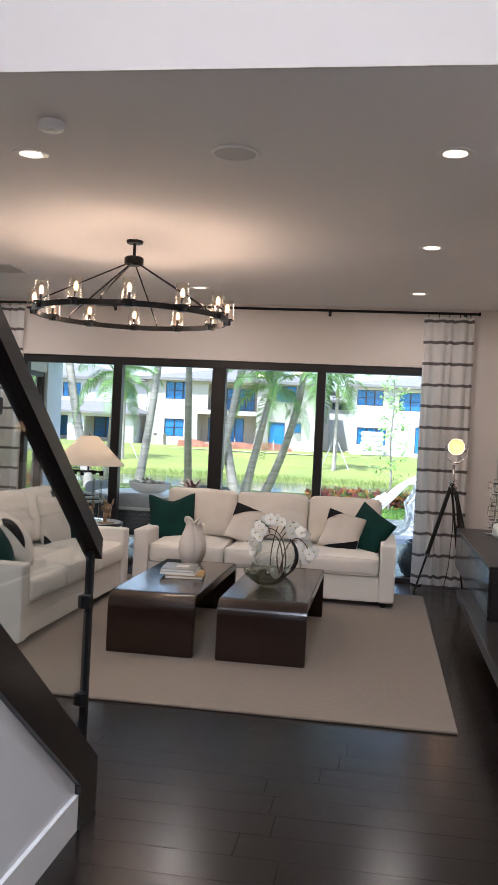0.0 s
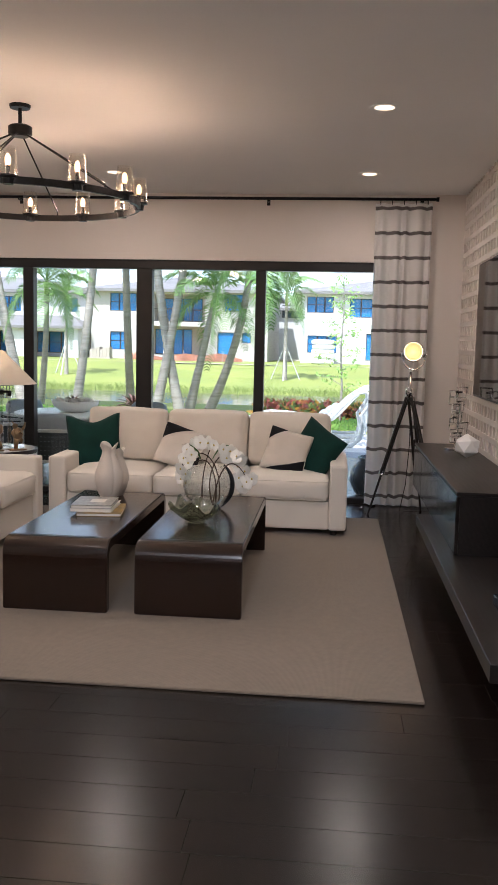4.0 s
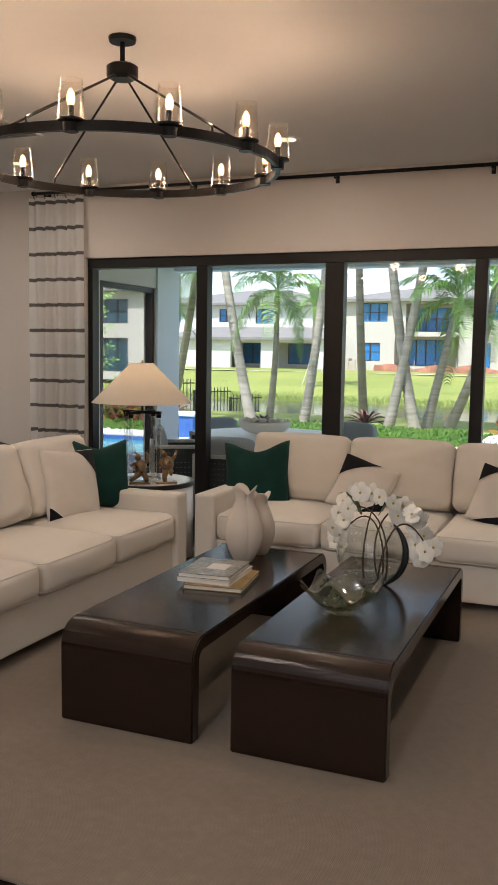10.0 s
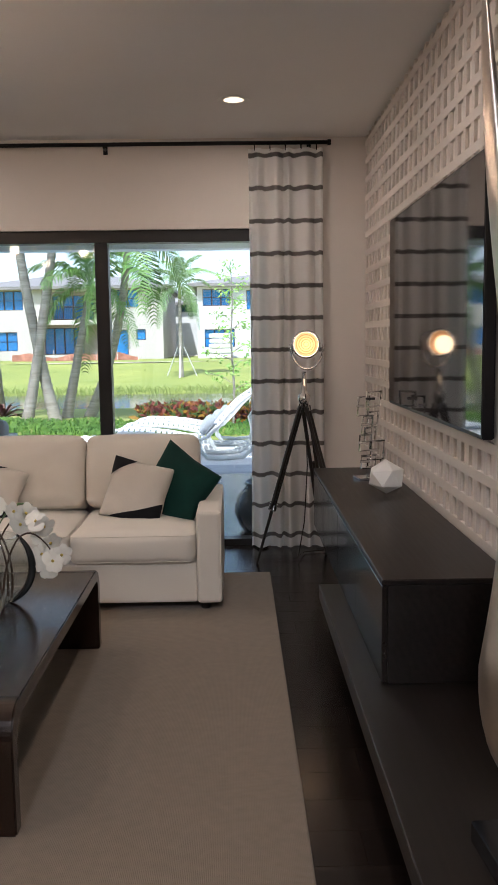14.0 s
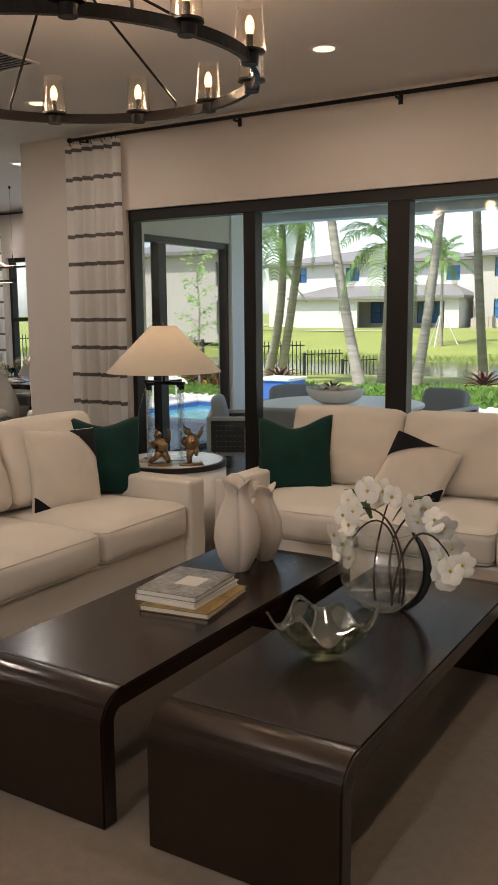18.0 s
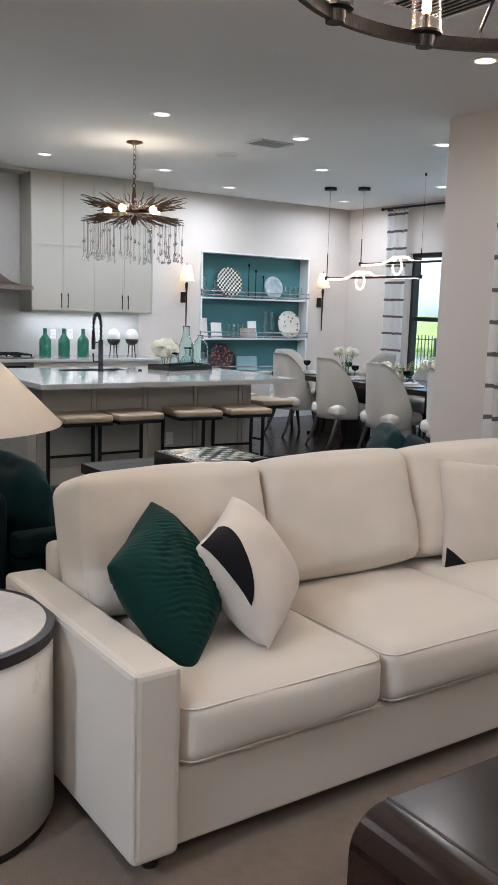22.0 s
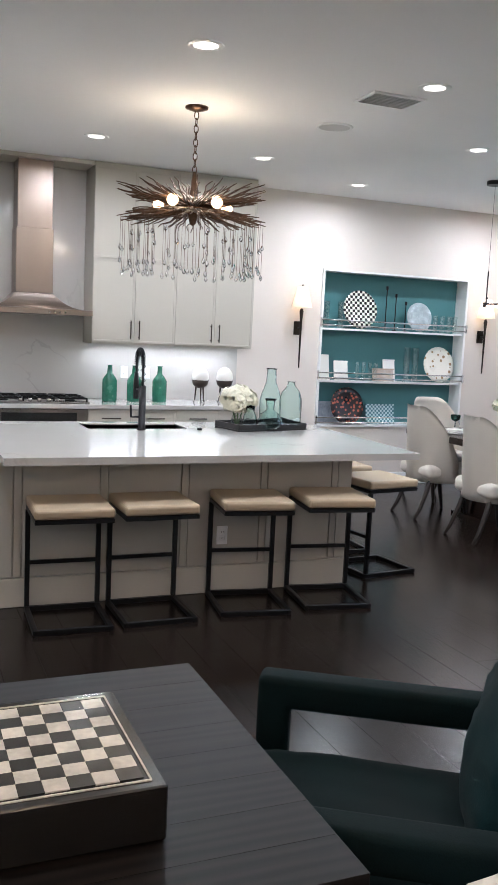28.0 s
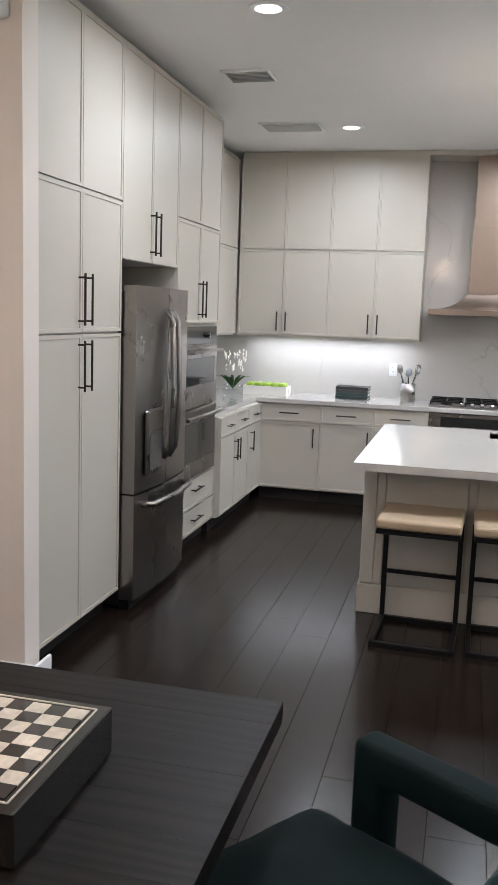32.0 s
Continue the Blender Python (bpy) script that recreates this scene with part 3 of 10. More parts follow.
DKFOOT = mat("dark_foot", (0.015, 0.011, 0.009), 0.4, 0, 0.2, 12, 150, 0.05)
LEAF = mat("leaf_green", (0.05, 0.11, 0.025), 0.5, 0, 0.4, 12, 90, 0.2)
PETAL = mat("white_petal", (0.80, 0.78, 0.70), 0.55, 0, 0.06, 20, 120, 0.1)
TWIG = mat("twig", (0.06, 0.035, 0.02), 0.7, 0, 0.3, 20, 150, 0.3)

rug = tagged(part("rug", bx(-3.45, 0.583, 4.505, 8.65, 0.0, 0.016, 0.007, 2), RUGM), "large cream low-pile wool area rug on dark planks", "rug")


def soft_box(w, d, h, r=0.05, seg=3):
    return bx(-w / 2, w / 2, -d / 2, d / 2, -h / 2, h / 2, r, seg)


def cushion_mesh(w, d, h, swell=0.03, r=0.045, wrinkle=0.006, seed=0):
    """A filled upholstery cushion: rounded edges, crowned faces, small creases."""
    bm = B()
    bmesh.ops.create_cube(bm, size=1.0)
    bmesh.ops.subdivide_edges(bm, edges=list(bm.edges), cuts=19, use_grid_fill=True)
    for v in bm.verts:
        x, y, z = v.co * 2
        q = Vector((x * w / 2, y * d / 2, z * h / 2))
        c = Vector((max(-w / 2 + r, min(w / 2 - r, q.x)), max(-d / 2 + r, min(d / 2 - r, q.y)), max(-h / 2 + r, min(h / 2 - r, q.z))))
        off = q - c
        if off.length > 1e-6:
            q = c + off.normalized() * r
        q.z += swell * (1 - x * x) * (1 - y * y) * (1 if z > 0 else -1) * abs(z)
        q.y += swell * 0.5 * (1 - x * x) * (1 - z * z) * (1 if y > 0 else -1) * abs(y)
        q.z += wrinkle * (noise.noise(Vector((q.x * 5 + seed, q.y * 5, q.z * 4))) + 0.35 * noise.noise(Vector((q.x * 17 + seed, q.y * 17, q.z * 9))))
        v.co = q
    return bm


def piping(w, d, r, z, n=6):
    pts = []
    for cx, cy, a0 in ((w / 2 - r, d / 2 - r, 0), (-w / 2 + r, d / 2 - r, 90), (-w / 2 + r, -d / 2 + r, 180), (w / 2 - r, -d / 2 + r, 270)):
        for k in range(n + 1):
            a = radians(a0 + 90 * k / n)
            pts.append((cx + r * math.cos(a), cy + r * math.sin(a), z))
    return tube(B(), pts, 0.0032, 6, closed=True)


def sofa(label, m):
    """Three-seat track-arm sofa, 2.5 m long; faces -y of its own frame."""
    s = thing("sofa", label, "sofa", m, "living room sofas")
    L, D, aw = 2.50, 1.00, 0.145
    part("seat_frame", bx(-L / 2 + aw, L / 2 - aw, -D / 2 + 0.035, D / 2 - 0.11, 0.065, 0.30, 0.012, 2), LINEN, s)
    part("back_frame", bx(-L / 2 + aw, L / 2 - aw, D / 2 - 0.11, D / 2, 0.065, 0.70, 0.03, 3), LINEN, s, smooth=True)
    for sx in (-1, 1):
        a, b = sorted((sx * (L / 2 - aw), sx * L / 2))
        arm = part("arm", bx(a, b, -D / 2, D / 2 - 0.01, 0.065, 0.605, 0.022, 3), LINEN, s, smooth=False)
        part("piping", tube(B(), [(b - 0.006 if sx > 0 else a + 0.006, -D / 2 + 0.005, 0.10), (b - 0.006 if sx > 0 else a + 0.006, -D / 2 + 0.005, 0.595), (b - 0.006 if sx > 0 else a + 0.006, D / 2 - 0.03, 0.595)], 0.004, 6), LINEN, arm)
    w = (L - 2 * aw) / 3
    for k in range(3):
        x = -L / 2 + aw + w * (k + 0.5)
        c = part("seat_cushion", cushion_mesh(w - 0.008, D - 0.18, 0.19, 0.035, 0.05, 0.008, k * 3.1), LINEN, s, smooth=True)
        c.matrix_basis = pose(x, -0.088, 0.39)
        part("piping", piping(w - 0.02, D - 0.19, 0.05, 0.075), LINEN, c)
        part("piping", piping(w - 0.02, D - 0.19, 0.05, -0.075), LINEN, c)
        bk = part("back_cushion", cushion_mesh(w - 0.006, 0.46, 0.29, 0.04, 0.055, 0.022, k * 5.7 + 2), LINEN, s, smooth=True)
        bk.matrix_basis = pose(x, 0.272, 0.722, 72, 0, 0)
        part("piping", piping(w - 0.016, 0.452, 0.055, 0.098), LINEN, bk)
    for sx in (-1, 1):
        for yy in (-D / 2 + 0.09, D / 2 - 0.09):
            part("leg", lathe(B(), [(0, 0), (0.024, 0), (0.032, 0.066), (0, 0.066)], 16, (sx * (L / 2 - 0.10), yy, 0)), DKFOOT, s)
    return s


sofa("cream linen three-seat sofa with track arms, on the rug", pose(-2.75, 6.48, 0.016, 0, 0, 90))
sofa("cream linen three-seat sofa below the sliding doors", pose(-0.975, 8.29, 0.0))


def pillow_mesh(s, h, seed=0, n=20, chop=0.0):
    """A knife-edge pillow, square with drawn-out corners; stands in the xz plane, thick in y."""
    bm = B()
    rngs = Vector((seed * 7.7, seed * 3.3, 0))
    sides = []
    for sign in (1, -1):
        rows = []
        for i in range(n + 1):
            r = []
            for j in range(n + 1):
                u, v = 2 * i / n - 1, 2 * j / n - 1
                edge = (1 - u * u) * (1 - v * v)
                pinch = 1 - 0.07 * (1 - abs(u * v)) * max(abs(u), abs(v)) ** 3
                x, z = u * s / 2 * pinch, v * s / 2 * pinch
                y = sign * h / 2 * (edge ** 0.42) + 0.010 * noise.noise(Vector((x * 9, z * 9, sign * 2)) + rngs) * edge ** 0.3
                r.append(bm.verts.new((x, y * (1 - chop * max(v, 0)), z - chop * s * (1 - u * u) ** 2 * max(0, v) ** 1.5)))
            rows.append(r)
        for i in range(n):
            for j in range(n):
                q = (rows[i][j], rows[i + 1][j], rows[i + 1][j + 1], rows[i][j + 1])
                bm.faces.new(q if sign < 0 else q[::-1])
        sides.append(rows)
    bmesh.ops.remove_doubles(bm, verts=list(bm.verts), dist=0.0004)
    return bm


def pillow(label, m, s=0.5, h=0.17, colour=None, patch=(), seed=0, quilt=False, chop=0.0, slim=1.0):
    """A cushion; patch: outlines (in its own square, -1..1) of black cloth sewn on the front or back (side -1 or 1)."""
    p = thing("throw_pillow", label, "pillow", m, "sofa pillows")
    bm = pillow_mesh(s, h, seed, 112 if quilt else 20, chop)
    if quilt:
        for v in bm.verts:
            v.co.y += 0.0062 * (0.55 + noise.noise(v.co * 21)) * math.sin((v.co.z + v.co.x) * 245 + 7.0 * noise.noise(v.co * 8) + 2.0 * noise.noise(v.co * 30)) * (1 - abs(2 * v.co.x / s) ** 4) * (1 - abs(2 * v.co.z / s) ** 4) * (1 if v.co.y > 0 else -1)
    for v in bm.verts:
        d = (v.co.x - v.co.z) * (1 - slim) / 2
        v.co.x, v.co.z = v.co.x - d, v.co.z + d
    part("cover", bm, colour or PILLOWC, p, smooth=True)
    for side, outline in patch:
        pb = B()
        pts = [Vector(q) for q in outline]
        n = 10
        a, b, c, d = pts if len(pts) == 4 else (pts[0], pts[1], pts[2], pts[2])

        def at(u, v):
            q = (a * (1 - u) + b * u) * (1 - v) + (d * (1 - u) + c * u) * v
            edge = max(0.0, (1 - q.x * q.x) * (1 - q.y * q.y))
            pin = 1 - 0.07 * (1 - abs(q.x * q.y)) * max(abs(q.x), abs(q.y)) ** 3
            px, pz = q.x * s / 2 * pin, q.y * s / 2 * pin
            shift = (px - pz) * (1 - slim) / 2
            return (px - shift, side * (h / 2 * edge ** 0.42 + 0.0045), pz + shift)
        grid(pb, n, n, at)
        part("black_patch", pb, INK, p, smooth=True)
    return p


def on_corner(centre, top, right):
    """The pose of a pillow that stands on one corner: the directions to its top corner and to its corner on the viewer's right."""
    u, r = Vector(top).normalized(), Vector(right)
    r = (r - u * r.dot(u)).normalized()
    x, z = (u + r).normalized(), (u - r).normalized()
    return Matrix.Translation(centre) @ Matrix((x, z.cross(x), z)).transposed().to_4x4()


# on the sofa against the kitchen side
pillow("dark green quilted velvet pillow leaning on a cream sofa", on_corner((-2.645, 5.548, 0.70), (-0.40, 0.086, 0.385), (-0.09, 0.40, -0.18)), 0.43, 0.25, VELVET, seed=1, quilt=True, slim=0.85)
pillow("cream linen pillow with a black patch on the sofa", on_corner((-2.615, 5.824, 0.715), (-0.434, 0.137, 0.377), (-0.05, 0.426, -0.207)), 0.415, 0.25, PILLOWC, [(-1, ((-0.98, 0.98), (-0.35, 0.985), (-0.66, 0.42), (-0.985, -0.30))), (1, ((0.98, -0.98), (0.98, -0.2), (0.45, -0.45), (0.2, -0.98)))], 2, slim=0.82)
pillow("cream linen pillow with black corners on the sofa", pose(-2.80, 7.17, 0.705, -14, 4, 78), 0.46, 0.16, PILLOWC, [(-1, ((0.2, 0.98), (0.98, 0.98), (0.98, 0.1), (0.98, 0.1))), (-1, ((-0.98, -0.98), (-0.5, -0.98), (-0.98, -0.6), (-0.98, -0.6)))], 3)
pillow("dark green velvet pillow in the corner of the sofa", pose(-2.82, 7.53, 0.73, -12, 4, 62), 0.47, 0.17, VELVET, seed=4, chop=0.10)
# on the sofa under the window
pillow("dark green velvet pillow in the sofa corner", pose(-1.98, 8.315, 0.69, -18, -4, 12), 0.48, 0.17, VELVET, seed=5, chop=0.13)
pillow("cream linen pillow with black corners on the sofa", pose(-1.18, 8.265, 0.655, -34, 18, 4), 0.40, 0.15, PILLOWC, [(-1, ((-0.98, 0.1), (-0.98, 0.98), (0.35, 0.98), (0.35, 0.98))), (-1, ((0.98, -0.2), (0.98, -0.98), (0.2, -0.98), (0.2, -0.98)))], 6)
pillow("cream linen pillow with black corners on the sofa", pose(-0.245, 8.17, 0.66, -18, 14, -8), 0.385, 0.16, PILLOWC, [(-1, ((-0.98, 0.35), (-0.98, 0.98), (-0.2, 0.98), (-0.2, 0.98))), (-1, ((0.98, -0.2), (0.98, -0.98), (-0.7, -0.98), (0.2, -0.6)))], 7)
pillow("dark green velvet pillow propped in the sofa corner", pose(0.0, 8.245, 0.675, -14, 30, -30), 0.43, 0.17, VELVET, seed=8)


# ---------------------------------------------------------------- coffee tables
def waterfall_table(label, m, w=0.615, length=1.76, h=0.42, t=0.062, r=0.10):
    """One bent board: two sides that roll over into the top."""
    tb = thing("coffee_table", label, "coffee table", m, "pair of coffee tables")
    n = 10

    def outline(inset):
        y0, y1, zt, rr = inset, length - inset, h - inset, max(0.02, r - inset)
        pts = [(y0, 0.0)]
        pts += [(y0 + rr - rr * math.cos(radians(90 * k / n)), zt - rr + rr * math.sin(radians(90 * k / n))) for k in range(n + 1)]
        pts += [(y1 - rr + rr * math.sin(radians(90 * k / n)), zt - rr + rr * math.cos(radians(90 * k / n))) for k in range(n + 1)]
        return pts + [(y1, 0.0)]
    bm = B()
    out, inn = outline(0), outline(t)
    grid_ = []
    for x in (-w / 2, w / 2):
        grid_.append(([bm.verts.new((x, a, b)) for a, b in out], [bm.verts.new((x, a, b)) for a, b in inn]))
    (o0, i0), (o1, i1) = grid_
    for k in range(len(out) - 1):
        bm.faces.new((o0[k], o0[k + 1], o1[k + 1], o1[k]))
        bm.faces.new((i0[k + 1], i0[k], i1[k], i1[k + 1]))
        bm.faces.new((o0[k + 1], o0[k], i0[k], i0[k + 1]))
        bm.faces.new((o1[k], o1[k + 1], i1[k + 1], i1[k]))
    for k in (0, -1):
        bm.faces.new((o0[k], o1[k], i1[k], i0[k]))
    bmesh.ops.recalc_face_normals(bm, faces=list(bm.faces))
    bmesh.ops.bevel(bm, geom=[e for e in bm.edges if e.calc_face_angle(0) > 1.2], offset=0.006, segments=2, affect="EDGES")
    body = part("body", bm, DARKW, tb)
    # a shallow step where the top rolls over
    for y in (0.115, length - 0.115):
        part("groove", bx(-w / 2 + 0.002, w / 2 - 0.002, y - 0.004, y + 0.004, h - 0.0005, h + 0.0012), DKFOOT, body)
    return tb


waterfall_table("dark espresso wood waterfall coffee table on the rug", pose(-1.426, 5.505, 0.016))
waterfall_table("dark espresso wood waterfall coffee table on the rug", pose(-0.652, 5.512, 0.016))
CT = 0.437  # coffee table top


def book(label, m, w, d, h, colour, group="stack of books"):
    b = thing("book", label, "book", m, group)
    part("cover", box(box(box(B(), -w / 2, w / 2, -d / 2, d / 2, 0, 0.003), -w / 2, w / 2, -d / 2, d / 2, h - 0.003, h), -w / 2, -w / 2 + 0.004, -d / 2, d / 2, 0.003, h - 0.003), colour, b)
    part("page_block", bx(-w / 2 + 0.004, w / 2 - 0.005, -d / 2 + 0.004, d / 2 - 0.004, 0.003, h - 0.003), mat("paper", (0.75, 0.72, 0.66), 0.8, 0, 0.1, 3, 200, 0.3, stretch=(1, 1, 30)), b)
    return b


bk1 = mat("book_gold", (0.30, 0.20, 0.06), 0.4, 0, 0.7, 9, 40, 0)
bk2 = mat("book_white", (0.66, 0.63, 0.57), 0.4, 0, 0.1, 9, 60, 0)
bk3 = mat("book_photo", (0.46, 0.45, 0.42), 0.35, 0, 0.1, 14, 60, 0, alt=(0.06, 0.07, 0.055))
book("large art book with a gold autumn cover", pose(-1.38, 6.37, CT, 0, 0, 8), 0.29, 0.36, 0.022, bk1)
book("large white art book in a stack", pose(-1.425, 6.39, CT + 0.022, 0, 0, 3), 0.27, 0.34, 0.022, bk2)
book("art book with a dark floral cover and white title bar", pose(-1.43, 6.39, CT + 0.044, 0, 0, 5), 0.265, 0.33, 0.022, bk3)
part("title_bar", bx(-0.03, 0.07, -0.05, 0.06, 0.0225, 0.0232), bk2, bpy.data.objects["book.002"])


def tulip_vase(label, m, h, r):
    v = thing("vase", label, "vase", m, "petal vases")
    n, bm = 60, B()
    prof = [(0.42, 0.0), (0.5, 0.02), (0.82, 0.18), (1.0, 0.36), (0.95, 0.52), (0.70, 0.70), (0.50, 0.82), (0.48, 0.9), (0.60, 0.965), (0.66, 1.0)]
    inner = [(0.56, 0.99), (0.40, 0.9), (0.40, 0.80), (0.2, 0.5), (0.0, 0.5)]

    def wob(f, z):
        q = z / h
        lobes = abs(math.cos(3 * math.pi * f * 1.0)) ** 0.6
        return 1 - (0.20 if q < 0.9 else 0.34) * (1 - lobes)
    lathe(bm, [(a * r, b * h) for a, b in prof + inner], n, wob=wob)
    for vv in bm.verts:
        q = vv.co.z / h
        if q > 0.84:
            f = math.atan2(vv.co.y, vv.co.x) / (2 * math.pi) % 1
            vv.co.z += (abs(math.cos(3 * math.pi * f)) - 0.6) * 0.12 * h * (q - 0.84) / 0.16
    part("body", bm, CERAM, v, smooth=True)
    return v


tulip_vase("tall matte beige ceramic vase with petal lobes", pose(-1.45, 6.80, CT, 0, 0, 12), 0.40, 0.108)
tulip_vase("shorter matte beige ceramic vase with petal lobes", pose(-1.43, 7.0, CT, 0, 0, 50), 0.34, 0.085)


def ruffle_bowl(label, m, r=0.168, h=0.115):
    b = thing("glass_bowl", label, "bowl", m)
    g = glass("green_grey_glass", (0.68, 0.73, 0.64), clear=True, mirror=0.22)
    bm = B()

    def at(u, v):
        a = 2 * math.pi * u
        ruff = math.sin(6 * a + 0.6) + 0.6 * math.sin(3 * a + 2)
        rr = 0.03 + (r - 0.03) * v ** 0.8 * (1 + 0.13 * v * v * math.sin(4 * a + 1))
        z = 0.012 + h * v ** 1.7 * (1 + 0.0 * v) + 0.030 * v ** 3 * ruff
        return (rr * math.cos(a), rr * math.sin(a) * 0.8, z)
    grid(bm, 72, 12, at)
    bmesh.ops.remove_doubles(bm, verts=list(bm.verts), dist=1e-5)
    bmesh.ops.solidify(bm, geom=list(bm.faces), thickness=0.007)
    part("bowl", bm, g, b, smooth=True)
    part("foot", lathe(B(), [(0, 0), (0.055, 0), (0.06, 0.006), (0.03, 0.02), (0, 0.02)], 24), g, b)
    return b


ruffle_bowl("smoky glass bowl with a ruffled rim", pose(-0.70, 6.12, CT, 0, 0, 20))


def orchid_globe(label, m):
    o = thing("orchid_arrangement", label, "flower vase", m)
    prof = [(0.0, 0.0), (0.06, 0.0)]
    for k in range(1, 15):
        a = -1.15 + k * (2.0 / 14)
        prof.append((0.158 * math.cos(a), 0.145 + 0.158 * math.sin(a)))
    prof += [(r - 0.006, z + 0.002) for r, z in prof[:1:-1]] + [(0.0, 0.010)]
    part("glass_vase", lathe(B(), prof, 44), CLEAR, o, "clear round glass vase", smooth=True)
    arc = [(0.160 * math.cos(a), 0.0, 0.147 + 0.160 * math.sin(a)) for a in [-1.2 + 0.13 * k for k in range(17)]]
    part("smoky_rim", tube(B(), arc, [0.004 + 0.012 * math.sin(math.pi * k / 16) for k in range(17)], 10), SMOKE, o, "dark smoky glass edge", smooth=True)
    part("water", lathe(B(), [(0, 0.012), (0.085, 0.012), (0.118, 0.05), (0.0, 0.05)], 32), CLEAR, o, smooth=True)
    rg = random.Random(9)
    for k, (foot, mid, over, tip) in enumerate((((0.07, 0, 0.02), (0.11, -0.02, 0.20), (0.02, -0.02, 0.39), (-0.15, 0, 0.30)), ((0.05, 0.02, 0.02), (0.07, 0.03, 0.18), (0.0, 0.03, 0.37), (-0.13, 0.02, 0.22)),
                                            ((0.04, -0.02, 0.02), (0.06, -0.04, 0.2), (0.12, -0.03, 0.36), (0.25, -0.02, 0.20)), ((0.03, 0.03, 0.02), (-0.04, 0.03, 0.2), (0.06, 0.05, 0.38), (0.20, 0.04, 0.30)), ((-0.03, 0, 0.02), (-0.05, 0.0, 0.14), (-0.02, 0.02, 0.28), (0.03, 0.0, 0.40)))):
        P4 = [Vector(q) for q in (foot, mid, over, tip)]
        pts = []
        for q in range(16):
            f = q / 15
            pts.append(P4[0] * (1 - f) ** 3 + P4[1] * 3 * f * (1 - f) ** 2 + P4[2] * 3 * f * f * (1 - f) * 1.1 + P4[3] * f ** 3)
        part("branch", tube(B(), pts, [0.0055 - 0.0028 * q / 15 for q in range(16)], 6), TWIG, o, smooth=True)
    for dx in (-0.05, 0.03):
        part("leaf", turned(strap(0.16, 0.045), pose(dx, 0, 0.30, 0, -20, 160 if dx < 0 else 20)), LEAF, o, "dark orchid leaf")

    def flower(bm, c, facing, s):
        z = Vector(facing).normalized()
        x = z.orthogonal().normalized()
        y = z.cross(x)
        for k in range(5):
            a = 2 * math.pi * k / 5 + rg.random() * 0.3
            d = x * math.cos(a) + y * math.sin(a)
            e = z.cross(d)
            ctr = bm.verts.new(c)
            ring = []
            wide = 1.35 if k in (1, 4) else 1.0
            for u, wv, zz in ((0.30, -0.28, 0.06), (0.75, -0.46, 0.12), (1.08, -0.18, 0.02), (1.08, 0.18, 0.02), (0.75, 0.46, 0.12), (0.30, 0.28, 0.06)):
                ring.append(bm.verts.new(c + (d * u + e * wv * wide + z * zz) * s))
            mid = bm.verts.new(c + (d * 0.65 + z * 0.17) * s)
            for q in range(5):
                bm.faces.new((mid, ring[q], ring[q + 1]))
            bm.faces.new((ctr, ring[0], mid))
            bm.faces.new((ctr, mid, ring[5]))
    spots_ = [(-0.135, 0.355), (-0.10, 0.33), (-0.16, 0.30), (-0.125, 0.275), (-0.17, 0.24), (-0.14, 0.21), (-0.175, 0.17), (-0.15, 0.14), (-0.185, 0.20),
              (-0.085, 0.395), (-0.045, 0.405), (0.0, 0.40), (0.04, 0.39), (0.10, 0.365), (0.14, 0.35), (0.12, 0.31), (0.185, 0.325), (0.215, 0.30), (0.19, 0.26), (0.235, 0.23), (0.20, 0.19), (0.255, 0.175), (0.23, 0.145), (0.285, 0.19)]
    for x_, z_ in spots_:
        bl = B()
        c = Vector((x_, rg.uniform(-0.045, 0.045), z_))
        flower(bl, c, (x_ * 1.5 + rg.uniform(-0.4, 0.4), -0.9 + rg.uniform(-0.4, 0.5), rg.uniform(-0.25, 0.5)), rg.uniform(0.036, 0.046))
        b_ = part("blossom", bl, PETAL, o, smooth=True)
        hb = B()
        bmesh.ops.create_icosphere(hb, subdivisions=1, radius=0.007, matrix=Matrix.Translation(c + Vector((0, -0.006, 0))))
        part("blossom_heart", hb, HEART, b_, "yellow flower heart")
    return o


def strap(length, width, n=6):
    bm = B()
    prev = None
    for k in range(n + 1):
        s = k / n
        w = width * math.sin(math.pi * (0.12 + 0.86 * s)) * 0.5
        row = [bm.verts.new((length * s, -w, length * 0.3 * math.sin(2.6 * s) + w * 0.3)), bm.verts.new((length * s, 0, length * 0.3 * math.sin(2.6 * s))), bm.verts.new((length * s, w, length * 0.3 * math.sin(2.6 * s) + w * 0.3))]
        if prev:
            bm.faces.new((prev[0], prev[1], row[1], row[0])), bm.faces.new((prev[1], prev[2], row[2], row[1]))
        prev = row
    return bm


SMOKE = mat("smoky_glass", (0.02, 0.022, 0.022), 0.08, 0, 0.2, 8, 60, 0.0)
HEART = mat("flower_heart", (0.55, 0.42, 0.10), 0.6, 0, 0.2, 30, 120, 0.0)
orchid_globe("white orchids and bent twigs in a round glass vase", pose(-0.71, 6.66, CT) @ Matrix.Diagonal((1.08, 1.08, 1.13, 1)))


